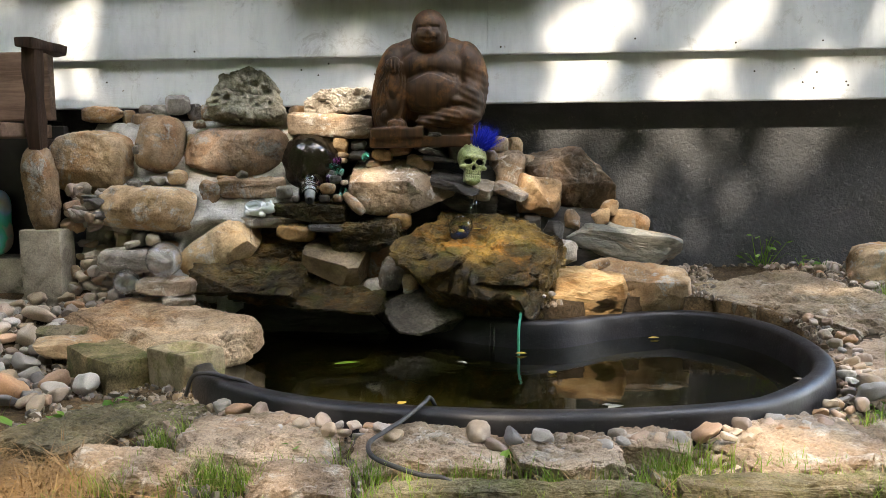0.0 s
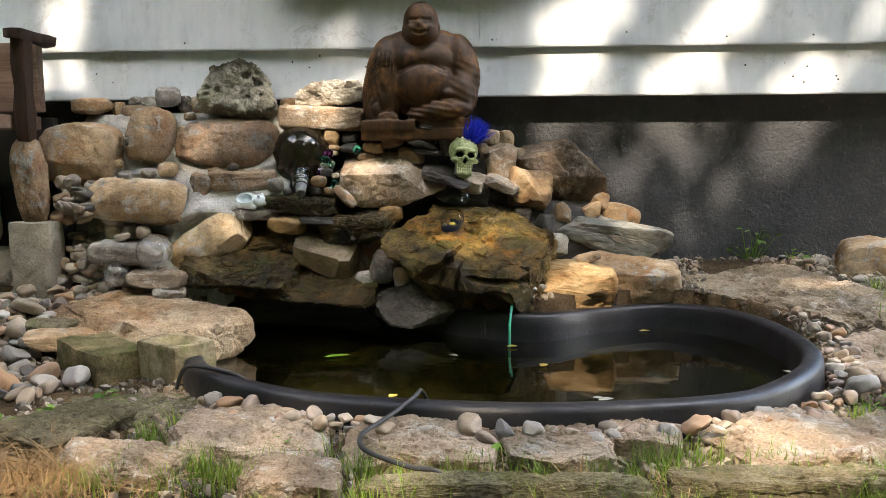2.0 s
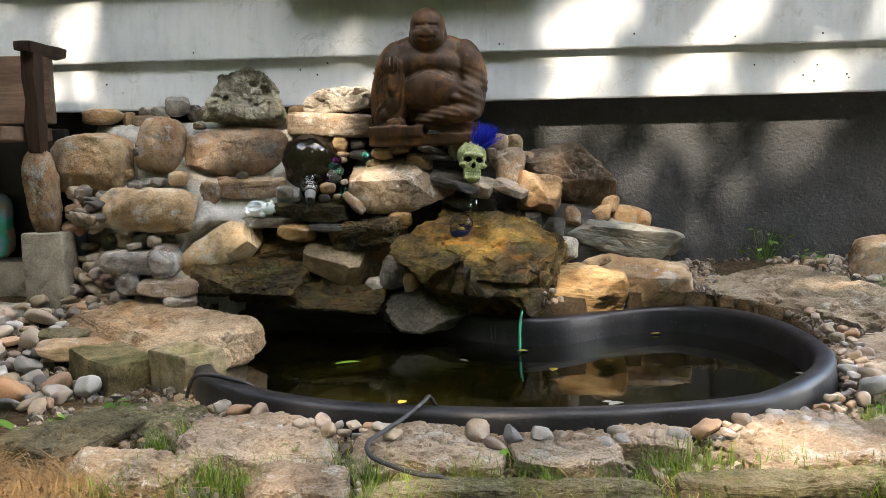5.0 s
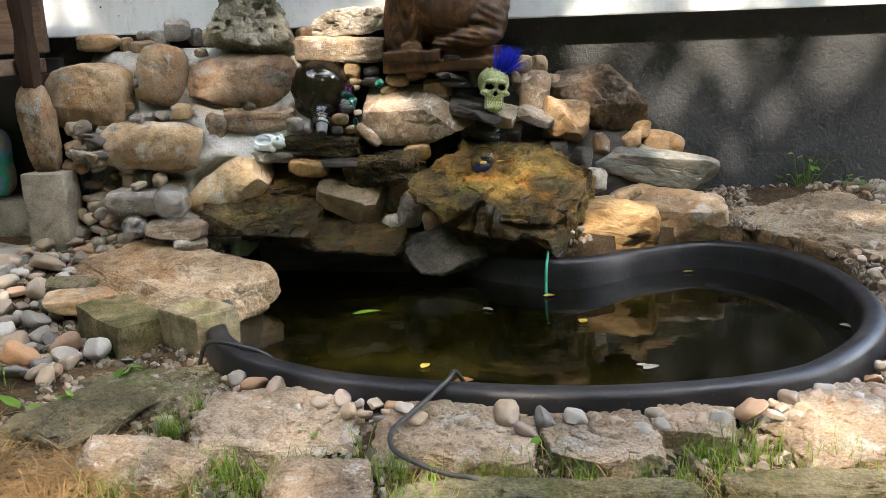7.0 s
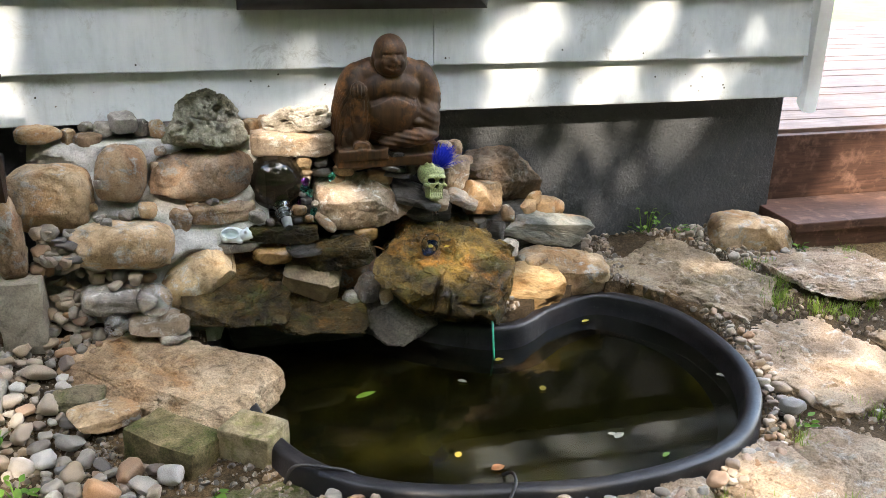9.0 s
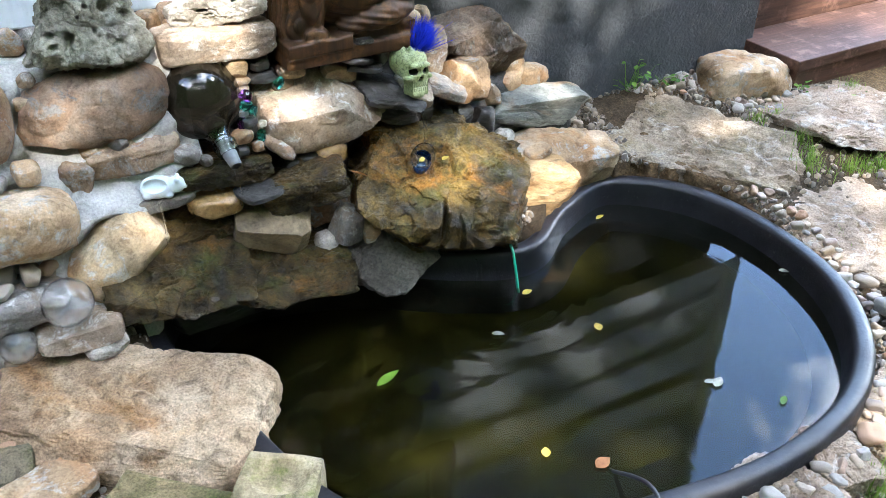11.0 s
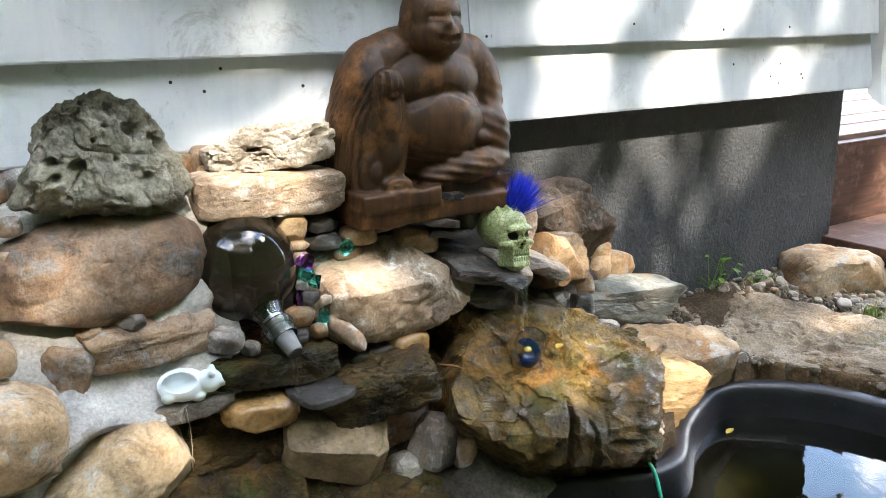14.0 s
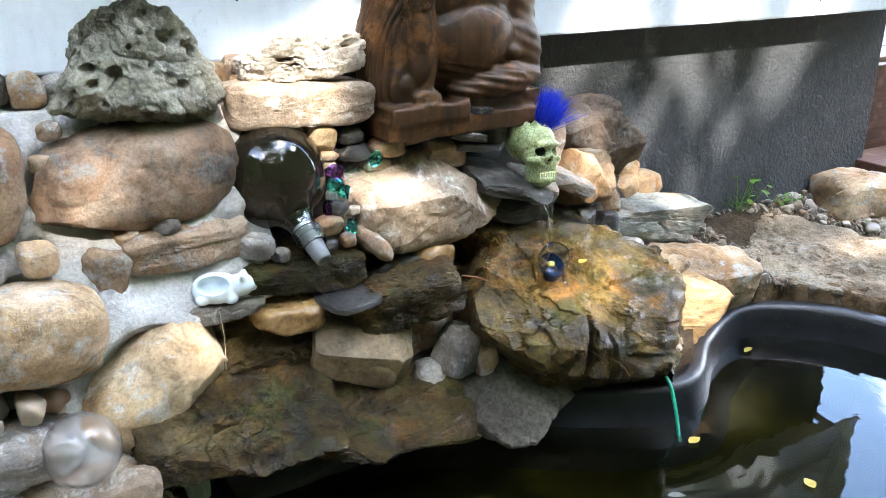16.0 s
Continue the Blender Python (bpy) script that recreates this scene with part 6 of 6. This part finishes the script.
# ---------------------------------------------------------------- pebbles, gravel, plants
def build_pebbles():
    rng = random.Random(21)
    taken = []

    def free(x, y, s):
        if pond_distance(x, y) < s * 0.42:
            return False
        for a, b_, c in taken:
            if math.hypot(a - x, b_ - y) < (s + c) * 0.40:
                return False
        taken.append((x, y, s))
        return True

    rim = "river pebbles along the pond rim"
    for x, y, s in ((0.09, 1.055, 0.062), (0.145, 1.05, 0.045), (0.19, 1.05, 0.042), (-0.335, 1.185, 0.05), (-0.295, 1.165, 0.045), (-0.375, 1.215, 0.042), (-0.26, 1.15, 0.035), (0.45, 1.06, 0.05), (0.80, 1.29, 0.075), (0.835, 1.38, 0.055),
                    (0.53, 1.08, 0.03), (0.575, 1.10, 0.032), (0.87, 1.32, 0.05)):
        taken.append((x, y, s))
        pebble(x, y + 0.012, ground_z(x, y) + s * 0.25 + 0.022, s, rng, rim, "smooth pale river pebble beside the pond rim")
    tries = 0
    count = 0
    while count < 105 and tries < 4000:
        tries += 1
        i = rng.randrange(POND_N)
        t = (POND[(i + 1) % POND_N] - POND[i - 1]).normalized()
        q = POND[i] - Vector((-t.y, t.x)) * rng.uniform(0.012, 0.075)
        if math.hypot(((q.x - 0.905) * 0.5 - (q.y - 2.035) * 0.866) / 0.36, ((q.x - 0.905) * 0.866 + (q.y - 2.035) * 0.5) / 0.24) < 1 or q.x < -0.40 or (q.y > 1.93 and q.x < 0.42) or (q.y > 2.02):
            continue
        s = rng.uniform(0.018, 0.040)
        if free(q.x, q.y, s):
            pebble(q.x, q.y, ground_z(q.x, q.y) + s * 0.28 + 0.022, s, rng, rim)
            count += 1
    left = "river pebbles beside the stone slab"
    for x, y, s in ((-0.94, 1.59, 0.07), (-0.85, 1.37, 0.08), (-0.77, 1.385, 0.062), (-0.71, 1.40, 0.07), (-0.80, 1.445, 0.068), (-1.03, 1.83, 0.08), (-1.02, 1.95, 0.06), (-1.08, 1.92, 0.06), (-1.05, 1.63, 0.06),
                    (-0.92, 1.47, 0.06), (-0.97, 1.86, 0.06), (-1.0, 1.72, 0.075), (-0.82, 1.30, 0.05), (-0.88, 1.31, 0.045), (-0.99, 1.54, 0.055), (-0.90, 1.53, 0.05), (-0.86, 1.50, 0.045)):
        taken.append((x, y, s))
        pebble(x, y, ground_z(x, y) + s * 0.3, s, rng, left, "smooth river pebble in the bed beside the slab")
    tries = count = 0
    while count < 110 and tries < 7000:
        tries += 1
        x, y = rng.uniform(-1.13, -0.74), rng.uniform(1.27, 1.97)
        if x > -0.90 + 0.1 * (y - 1.7) and 1.5 < y or x < -0.98 and y < 1.5:
            continue
        s = rng.uniform(0.025, 0.065)
        if free(x, y, s):
            pebble(x, y, ground_z(x, y) + s * 0.3, s, rng, left)
            count += 1
    wedge = "pebbles wedged at the foot of the stone bank"
    for i in range(150):
        z = rng.uniform(0.08, 0.40)
        x = rng.uniform(-1.03, -0.90) + 0.20 * (z < 0.30) * rng.random() ** 1.5
        s = rng.uniform(0.028, 0.06)
        pebble(x, 1.925 + 0.27 * (z - 0.02) / 0.5 - 0.09 * smooth(0.24, 0.34, z) * (x < -0.93) + rng.uniform(-0.02, 0.015), z, s, rng, wedge, parent=bpy.data.objects["stone_bank"])
    for x, y, z, s in ((-0.835, 2.03, 0.295, 0.05), (-0.83, 2.02, 0.262, 0.065), (-0.89, 2.03, 0.29, 0.06), (-0.79, 1.985, 0.262, 0.05), (-0.84, 1.97, 0.25, 0.04)):
        pebble(x, y, z, s, rng, wedge, parent=bpy.data.objects["stone_bank"])
    right = "pebbles between the slab and the wall"
    for i in range(1100):
        x, y = rng.uniform(0.54, 1.40), rng.uniform(2.02, 2.35)
        s = rng.uniform(0.018, 0.042)
        if free(x, y, s) and math.hypot(((x - 0.905) * 0.5 - (y - 2.035) * 0.866) / 0.34, ((x - 0.905) * 0.866 + (y - 2.035) * 0.5) / 0.225) > 1:
            pebble(x, y, ground_z(x, y) + s * 0.25, s, rng, right)


build_pebbles()


def build_gravel():
    rng = random.Random(8)
    v0, f0 = ico(1)
    verts, faces = [], []

    def bit(x, y, z, s):
        m = Euler((rng.uniform(0, 6), rng.uniform(0, 6), rng.uniform(0, 6))).to_matrix()
        k = len(verts)
        sc = (s, s * rng.uniform(0.6, 1), s * rng.uniform(0.45, 0.8))
        for p in v0:
            q = m @ Vector((p[0] * sc[0] * rng.uniform(0.8, 1.1), p[1] * sc[1], p[2] * sc[2]))
            verts.append((x + q.x, y + q.y, z + q.z))
        faces.extend(tuple(a + k for a in f) for f in f0)

    n = 0
    while n < 8500:
        u = rng.random()
        if u < 0.34:
            i = rng.randrange(POND_N)
            t = (POND[(i + 1) % POND_N] - POND[i - 1]).normalized()
            q = POND[i] - Vector((-t.y, t.x)) * (0.01 + abs(rng.gauss(0, 0.05)))
            x, y = q.x, q.y
        elif u < 0.56:
            x, y = rng.uniform(0.5, 1.5), rng.uniform(2.0, 2.36)
        elif u < 0.70:
            x, y = rng.uniform(-1.15, -0.6), rng.uniform(1.35, 1.98)
        elif u < 0.78:
            x, y = rng.uniform(0.95, 1.6), rng.uniform(1.2, 2.05)
        else:
            x, y = rng.uniform(-0.75, 0.95), rng.uniform(0.84, 1.3)
        on_flag = math.hypot(((x - 0.905) * 0.5 - (y - 2.035) * 0.866) / 0.31, ((x - 0.905) * 0.866 + (y - 2.035) * 0.5) / 0.20) < 1
        if pond_distance(x, y) < 0.006 or (on_flag and not (x < 0.74 and y > 2.10)) or (y > 1.93 and -0.62 < x < 0.42) or (x < -0.35 and y > 1.5 and x > -0.62):
            continue
        s = 0.0035 + 0.011 * rng.random() ** 2
        bit(x, y, ground_z(x, y) + s * 0.25, s)
        n += 1
    tagged(new("gravel", mesh_of("gravel", verts, faces, M["gravel"], True, 40)), "mixed fine tan and grey gravel between the stones", "gravel", kind="stuff")


build_gravel()


def blades(name, tufts, mat, label, seed, h, w, spread, lean=0.5):
    """Tufts (x, y, blades) of narrow bent blades, joined."""
    rng = random.Random(seed)
    verts, faces = [], []
    for x, y, n in tufts:
        for _ in range(int(n * 1.8)):
            a, r = rng.uniform(0, 6.28), abs(rng.gauss(0, spread))
            bx, by = x + math.cos(a) * r, y + math.sin(a) * r
            hh = h * rng.uniform(0.4, 1.25)
            d = rng.uniform(0, 6.28)
            out = Vector((math.cos(d), math.sin(d), 0))
            side = Vector((-out.y, out.x, 0)) * w * rng.uniform(0.6, 1.2)
            base = Vector((bx, by, ground_z(bx, by)))
            l = lean * rng.uniform(0.2, 1.4)
            k = len(verts)
            for i, t in enumerate((0, 0.4, 0.75)):
                c = base + out * hh * l * t * t + Vector((0, 0, hh * t * (1 - 0.25 * l * t)))
                s = side * (1 - 0.55 * t)
                verts.extend((c - s, c + s))
            verts.append(base + out * hh * l + Vector((0, 0, hh * (1 - 0.25 * l))))
            faces.extend(((k, k + 1, k + 3, k + 2), (k + 2, k + 3, k + 5, k + 4), (k + 4, k + 5, k + 6)))
    tagged(new(name, mesh_of(name, verts, faces, mat, False)), label, "grass", kind="stuff")


def build_plants():
    rng = random.Random(3)
    t = [(-0.43, 1.06, 55), (-0.40, 1.09, 25), (-0.42, 1.16, 14), (-0.30, 0.92, 60), (-0.25, 0.90, 30), (-0.19, 0.91, 50), (-0.34, 0.88, 40), (-0.12, 0.99, 10), (0.09, 0.92, 55), (0.085, 0.95, 25), (0.20, 0.92, 35), (0.36, 0.985, 45),
         (0.40, 1.005, 55), (0.44, 0.985, 40), (0.38, 0.96, 30), (0.55, 0.965, 45), (0.60, 0.95, 30), (0.77, 1.20, 35), (0.74, 1.17, 20), (1.14, 2.03, 40), (1.10, 1.80, 60), (1.14, 1.83, 40), (1.17, 1.90, 50), (1.20, 1.74, 40), (1.30, 1.71, 50), (1.20, 2.02, 30), (1.55, 2.04, 50), (1.25, 1.72, 40), (1.40, 1.74, 50),
         (1.02, 1.24, 30), (0.66, 0.90, 30), (0.50, 0.87, 40), (0.28, 0.85, 40), (0.0, 0.85, 40), (-0.05, 0.83, 40)]
    t += [(rng.uniform(-0.5, 0.8), rng.uniform(0.76, 0.84), 14) for _ in range(34)]
    t += [(rng.uniform(-0.45, 0.75), rng.uniform(0.86, 0.965), rng.randint(6, 26)) for _ in range(46)]
    t += [(rng.uniform(-1.6, -0.75), rng.uniform(0.8, 1.3), 8) for _ in range(24)]
    t += [(rng.uniform(0.95, 1.6), rng.uniform(1.0, 1.75), 6) for _ in range(12)]
    blades("grass", t, M["grass"], "short fresh green grass tufts between the flagstones", 31, 0.044, 0.0009, 0.024)
    t = [(rng.uniform(-1.7, -0.75), rng.uniform(0.8, 1.30), 14) for _ in range(50)] + [(rng.uniform(-0.75, -0.47), rng.uniform(0.80, 0.97), 40) for _ in range(34)] + [(rng.uniform(-0.5, 0.8), rng.uniform(0.78, 0.98), 5) for _ in range(40)]
    blades("dry_grass", t, M["straw"], "matted dry straw-coloured grass on the soil", 32, 0.05, 0.001, 0.04, 2.2)
    verts, faces = [], []

    def weed(x, y, n, size, high, z=None):
        base = Vector((x, y, ground_z(x, y) if z is None else z))
        for i in range(n):
            a = rng.uniform(0, 6.28)
            r = rng.uniform(0.2, 1) * high * 0.7
            c = base + Vector((math.cos(a) * r, math.sin(a) * r, rng.uniform(0.15, 1) * high))
            m = Euler((rng.uniform(-0.6, 0.6), rng.uniform(-0.6, 0.6), a)).to_matrix()
            s = size * rng.uniform(0.6, 1.2)
            k = len(verts)
            for u, w in ((0, 0), (0.3, 0.26), (0.65, 0.22), (1, 0), (0.65, -0.22), (0.3, -0.26)):
                verts.append(c + m @ Vector((u * s, w * s, -0.12 * s * u * u + 0.05 * s * abs(w))))
            faces.extend(((k, k + 1, k + 2, k + 3), (k, k + 3, k + 4, k + 5)))
            q = Vector((0.0018, 0, 0))
            verts.extend((base - q, base + q, c + q * 0.4, c - q * 0.4))
            k = len(verts)
            faces.append((k - 4, k - 3, k - 2, k - 1))

    for x, y in ((-1.11, 1.56), (-1.20, 1.57), (-1.23, 1.48), (-1.07, 1.37), (-1.12, 1.32), (-1.03, 1.42), (-1.16, 1.24), (-1.04, 1.18), (-1.09, 1.16), (-1.15, 1.47), (-1.26, 1.36), (-1.32, 1.52), (-1.22, 1.30), (-1.38, 1.42), (-0.98, 1.30), (-1.18, 1.40)):
        weed(x, y, 18, 0.034, 0.05)
    weed(-0.70, 1.12, 3, 0.06, 0.02)
    weed(-0.62, 1.32, 4, 0.04, 0.02)
    for x, y in ((0.90, 2.325), (0.915, 2.31)):
        weed(x, y, 16, 0.024, 0.11, 0.13)
    for x, y in ((1.02, 2.31), (1.08, 2.29), (1.33, 2.20), (1.40, 2.10), (1.50, 2.02), (1.56, 2.0), (0.80, 1.26), (-0.30, 1.09), (-0.20, 1.05), (0.15, 1.02), (0.24, 1.0), (-0.62, 1.14)):
        weed(x, y, 9, 0.024, 0.035)
    tagged(new("weeds", mesh_of("weeds", verts, faces, M["weed"], False)), "low broad-leaved green weeds in the soil", "weed", kind="stuff")


build_plants()


# ---------------------------------------------------------------- trees that shade the place
def sun_map(p):
    """Where the sun's ray through p meets the house front: x and height."""
    s = (FACE - p.y) / SUN_DIR.y
    return p.x + SUN_DIR.x * s, p.z + SUN_DIR.z * s


# openings in the crown: x, height on the house front, half width, half height, slant
GAPS = ((-1.13, 0.82, 0.06, 0.10, 0.4), (-1.12, 0.67, 0.07, 0.035, 0), (-0.30, 0.79, 0.05, 0.02, 0.3), (-0.31, 0.575, 0.10, 0.09, 0.5), (-0.35, 0.44, 0.085, 0.04, 0), (-0.26, 0.28, 0.05, 0.03, 0),
        (0.37, 0.86, 0.065, 0.12, 0.6), (0.30, 1.04, 0.04, 0.07, 0.6), (0.50, 1.05, 0.04, 0.08, 0.5), (0.48, 0.84, 0.03, 0.06, 0.7), (0.38, 0.665, 0.095, 0.055, 0.6), (0.79, 0.84, 0.075, 0.11, 0.6), (0.92, 1.04, 0.05, 0.07, 0.6),
        (0.69, 0.67, 0.05, 0.055, 0.7), (0.60, 0.69, 0.02, 0.05, 0.7), (1.0, 0.69, 0.03, 0.07, 0.8), (1.12, 0.70, 0.02, 0.05, 0.8), (1.19, 0.82, 0.03, 0.05, 0.7), (0.36, 0.60, 0.11, 0.035, 0.5), (0.58, 0.52, 0.045, 0.13, 0.75),
        (0.73, 0.51, 0.022, 0.15, 0.75), (0.88, 0.50, 0.025, 0.15, 0.75), (1.02, 0.52, 0.012, 0.11, 0.75), (0.70, 0.32, 0.022, 0.07, 0.75), (-0.17, 0.22, 0.05, 0.02, 0), (0.26, 0.22, 0.05, 0.03, 0),
        (0.16, 0.33, 0.035, 0.035, 0), (0.51, 0.28, 0.085, 0.032, 0), (0.58, 0.14, 0.08, 0.035, 0), (0.40, -0.22, 0.10, 0.05, 0), (0.47, -0.15, 0.04, 0.03, 0), (0.40, -0.32, 0.08, 0.04, 0), (0.30, 0.39, 0.03, 0.03, 0),
        (-0.64, 0.29, 0.03, 0.03, 0), (-0.53, -0.03, 0.04, 0.03, 0), (0.74, -1.43, 0.10, 0.07, 0), (0.28, -1.22, 0.05, 0.035, 0), (0.70, -1.32, 0.06, 0.04, 0), (0.15, -0.12, 0.085, 0.06, 0), (0.22, -0.05, 0.055, 0.035, 0), (0.41, -0.15, 0.06, 0.04, 0), (1.17, -0.88, 0.12, 0.08, 0),
        (0.94, 0.11, 0.06, 0.03, 0), (-0.05, -0.97, 0.09, 0.05, 0), (0.44, -0.54, 0.07, 0.06, 0), (1.02, -0.15, 0.07, 0.04, 0), (-0.98, -0.55, 0.06, 0.05, 0), (0.10, -1.0, 0.04, 0.04, 0), (-0.15, 1.25, 0.08, 0.08, 0.4), (-1.6, 0.9, 0.12, 0.12, 0.3), (1.9, 0.4, 0.25, 0.15, 0.3), (2.0, -0.4, 0.3, 0.2, 0))


def build_tree(at, height, crown, n, seed, label, leaf=0.13, carve=True):
    rng = random.Random(seed)
    tree = thing("tree", at, label, "tree", "shade trees")
    base = Vector(at)
    cc = Vector(crown[0])
    b = tube([base - Vector((0, 0, 0.3)), base + Vector((0.05, 0.03, height * 0.25)), base + Vector((-0.04, 0.1, height * 0.5)), base.lerp(cc, 0.6) + Vector((0, 0, height * 0.25))], 0.22, 14, 0.45)
    part("trunk", b, M["bark"], tree, "", True, 60)
    fork = base.lerp(cc, 0.6) + Vector((0, 0, height * 0.22))
    tips = []
    for i in range(9):
        a = 2 * math.pi * i / 9 + rng.uniform(-0.3, 0.3)
        tip = cc + Vector((math.cos(a) * crown[1][0] * 0.7, math.sin(a) * crown[1][1] * 0.7, rng.uniform(-0.3, 0.6) * crown[1][2]))
        tips.append(tip)
        part("limb", tube([fork, fork.lerp(tip, 0.4) + Vector((0, 0, 0.4)), tip], 0.034, 8, 0.3), M["bark"], tree, "", True, 60)
    verts, faces = [], []
    k = 0
    while k < n:
        q = Vector((rng.gauss(0, 0.45), rng.gauss(0, 0.45), rng.uniform(-1, 1)))
        if q.length > 1.25:
            continue
        p = cc + Vector((q.x * crown[1][0], q.y * crown[1][1], q.z * crown[1][2]))
        if noise.noise(p * 0.9 + Vector((seed, 0, 0))) < -0.28:
            continue
        if carve:
            X, Z = sun_map(p)
            if rng.random() < 0.12 or (Z < -0.45 and rng.random() < 0.4) or ((not -2.0 < X < 1.9 or Z < -1.9) and rng.random() < 0.75):
                k += 1
                continue
            if any(math.hypot((X - gx - sl * (Z - gz)) / (rx + 0.04), (Z - gz) / (rz + 0.04)) < 1 for gx, gz, rx, rz, sl in GAPS):
                k += 1
                continue
        m = Euler((rng.uniform(-0.9, 0.9), rng.uniform(-0.9, 0.9), rng.uniform(0, 6.28))).to_matrix()
        s = leaf * rng.uniform(0.6, 1.3)
        i = len(verts)
        for u, w in ((-0.5, 0), (-0.1, 0.3), (0.5, 0), (-0.1, -0.3)):
            verts.append(p + m @ Vector((u * s, w * s, 0.1 * s * abs(w))))
        faces.append((i, i + 1, i + 2, i + 3))
        k += 1
    crown_ob = under(new("crown", mesh_of("crown", verts, faces, M["canopy"], False)), tree)
    tagged(crown_ob, "dense green leaves with gaps")


build_tree((-3.2, -4.2, -0.1), 6.0, ((-0.5, -2.9, 6.3), (2.6, 2.4, 0.9)), 22000, 77, "tall broad shade tree behind the path in front of the house")
build_tree((-5.2, 0.3, -0.1), 7.0, ((-1.6, 1.6, 7.6), (3.2, 3.0, 0.8)), 7000, 79, "tall shade tree that spreads over the bench and the roof", leaf=0.24)
build_tree((5.2, -3.2, -0.1), 7.0, ((3.4, -2.4, 7.2), (2.2, 2.2, 0.8)), 9000, 80, "tall shade tree at the garden edge", leaf=0.24)
build_tree((3.6, 9.5, -0.1), 4.0, ((3.4, 9.0, 3.2), (1.8, 1.8, 1.3)), 5000, 78, "leafy green tree beyond the wooden deck", carve=False)


def build_leaf_screen():
    """Unseen ring of leaves added behind the path to shut out the low sky."""
    rng = random.Random(90)
    verts, faces = [], []
    for _ in range(70000):
        a = radians(rng.uniform(150, 400))
        r = rng.uniform(8.5, 11.5)
        h = 11.0 * rng.random() ** 0.8
        p = Vector((math.cos(a) * r, 1.5 + math.sin(a) * r, h))
        X, Z = sun_map(p)
        if -2.2 < X < 2.4 and -2.2 < Z < 2.0 or p.y > 1.0 and p.x > 0 or noise.noise(p * 0.35) < -0.30 - 0.3 * (11 - h) / 11:
            continue
        m = Euler((rng.uniform(-1.2, 1.2), rng.uniform(-1.2, 1.2), rng.uniform(0, 6.28))).to_matrix()
        s = rng.uniform(0.35, 0.8)
        i = len(verts)
        for u, w in ((-0.5, 0), (-0.1, 0.34), (0.5, 0), (-0.1, -0.34)):
            verts.append(p + m @ Vector((u * s, w * s, 0.1 * s * abs(w))))
        faces.append((i, i + 1, i + 2, i + 3))
    tagged(new("woods", mesh_of("woods", verts, faces, M["canopy"], False)), "unseen ring of green leaves added to shut out the low sky", "woods", kind="stuff")


build_leaf_screen()


def build_lawn():
    """The grass beyond the deck."""
    verts, faces = [], []
    nx, ny = 40, 40
    for j in range(ny + 1):
        for i in range(nx + 1):
            x, y = -4 + 60 * (i / nx) ** 1.6, 6.2 + 80 * (j / ny) ** 2
            verts.append((x, y, ground_z(x, y) + 0.03 + 0.04 * noise.noise(Vector((x, y, 0)))))
    for j in range(ny):
        for i in range(nx):
            a = j * (nx + 1) + i
            faces.append((a, a + 1, a + nx + 2, a + nx + 1))
    tagged(new("lawn", mesh_of("lawn", verts, faces, M["lawn"])), "bright green lawn beyond the wooden deck", "lawn", kind="structure")


build_lawn()
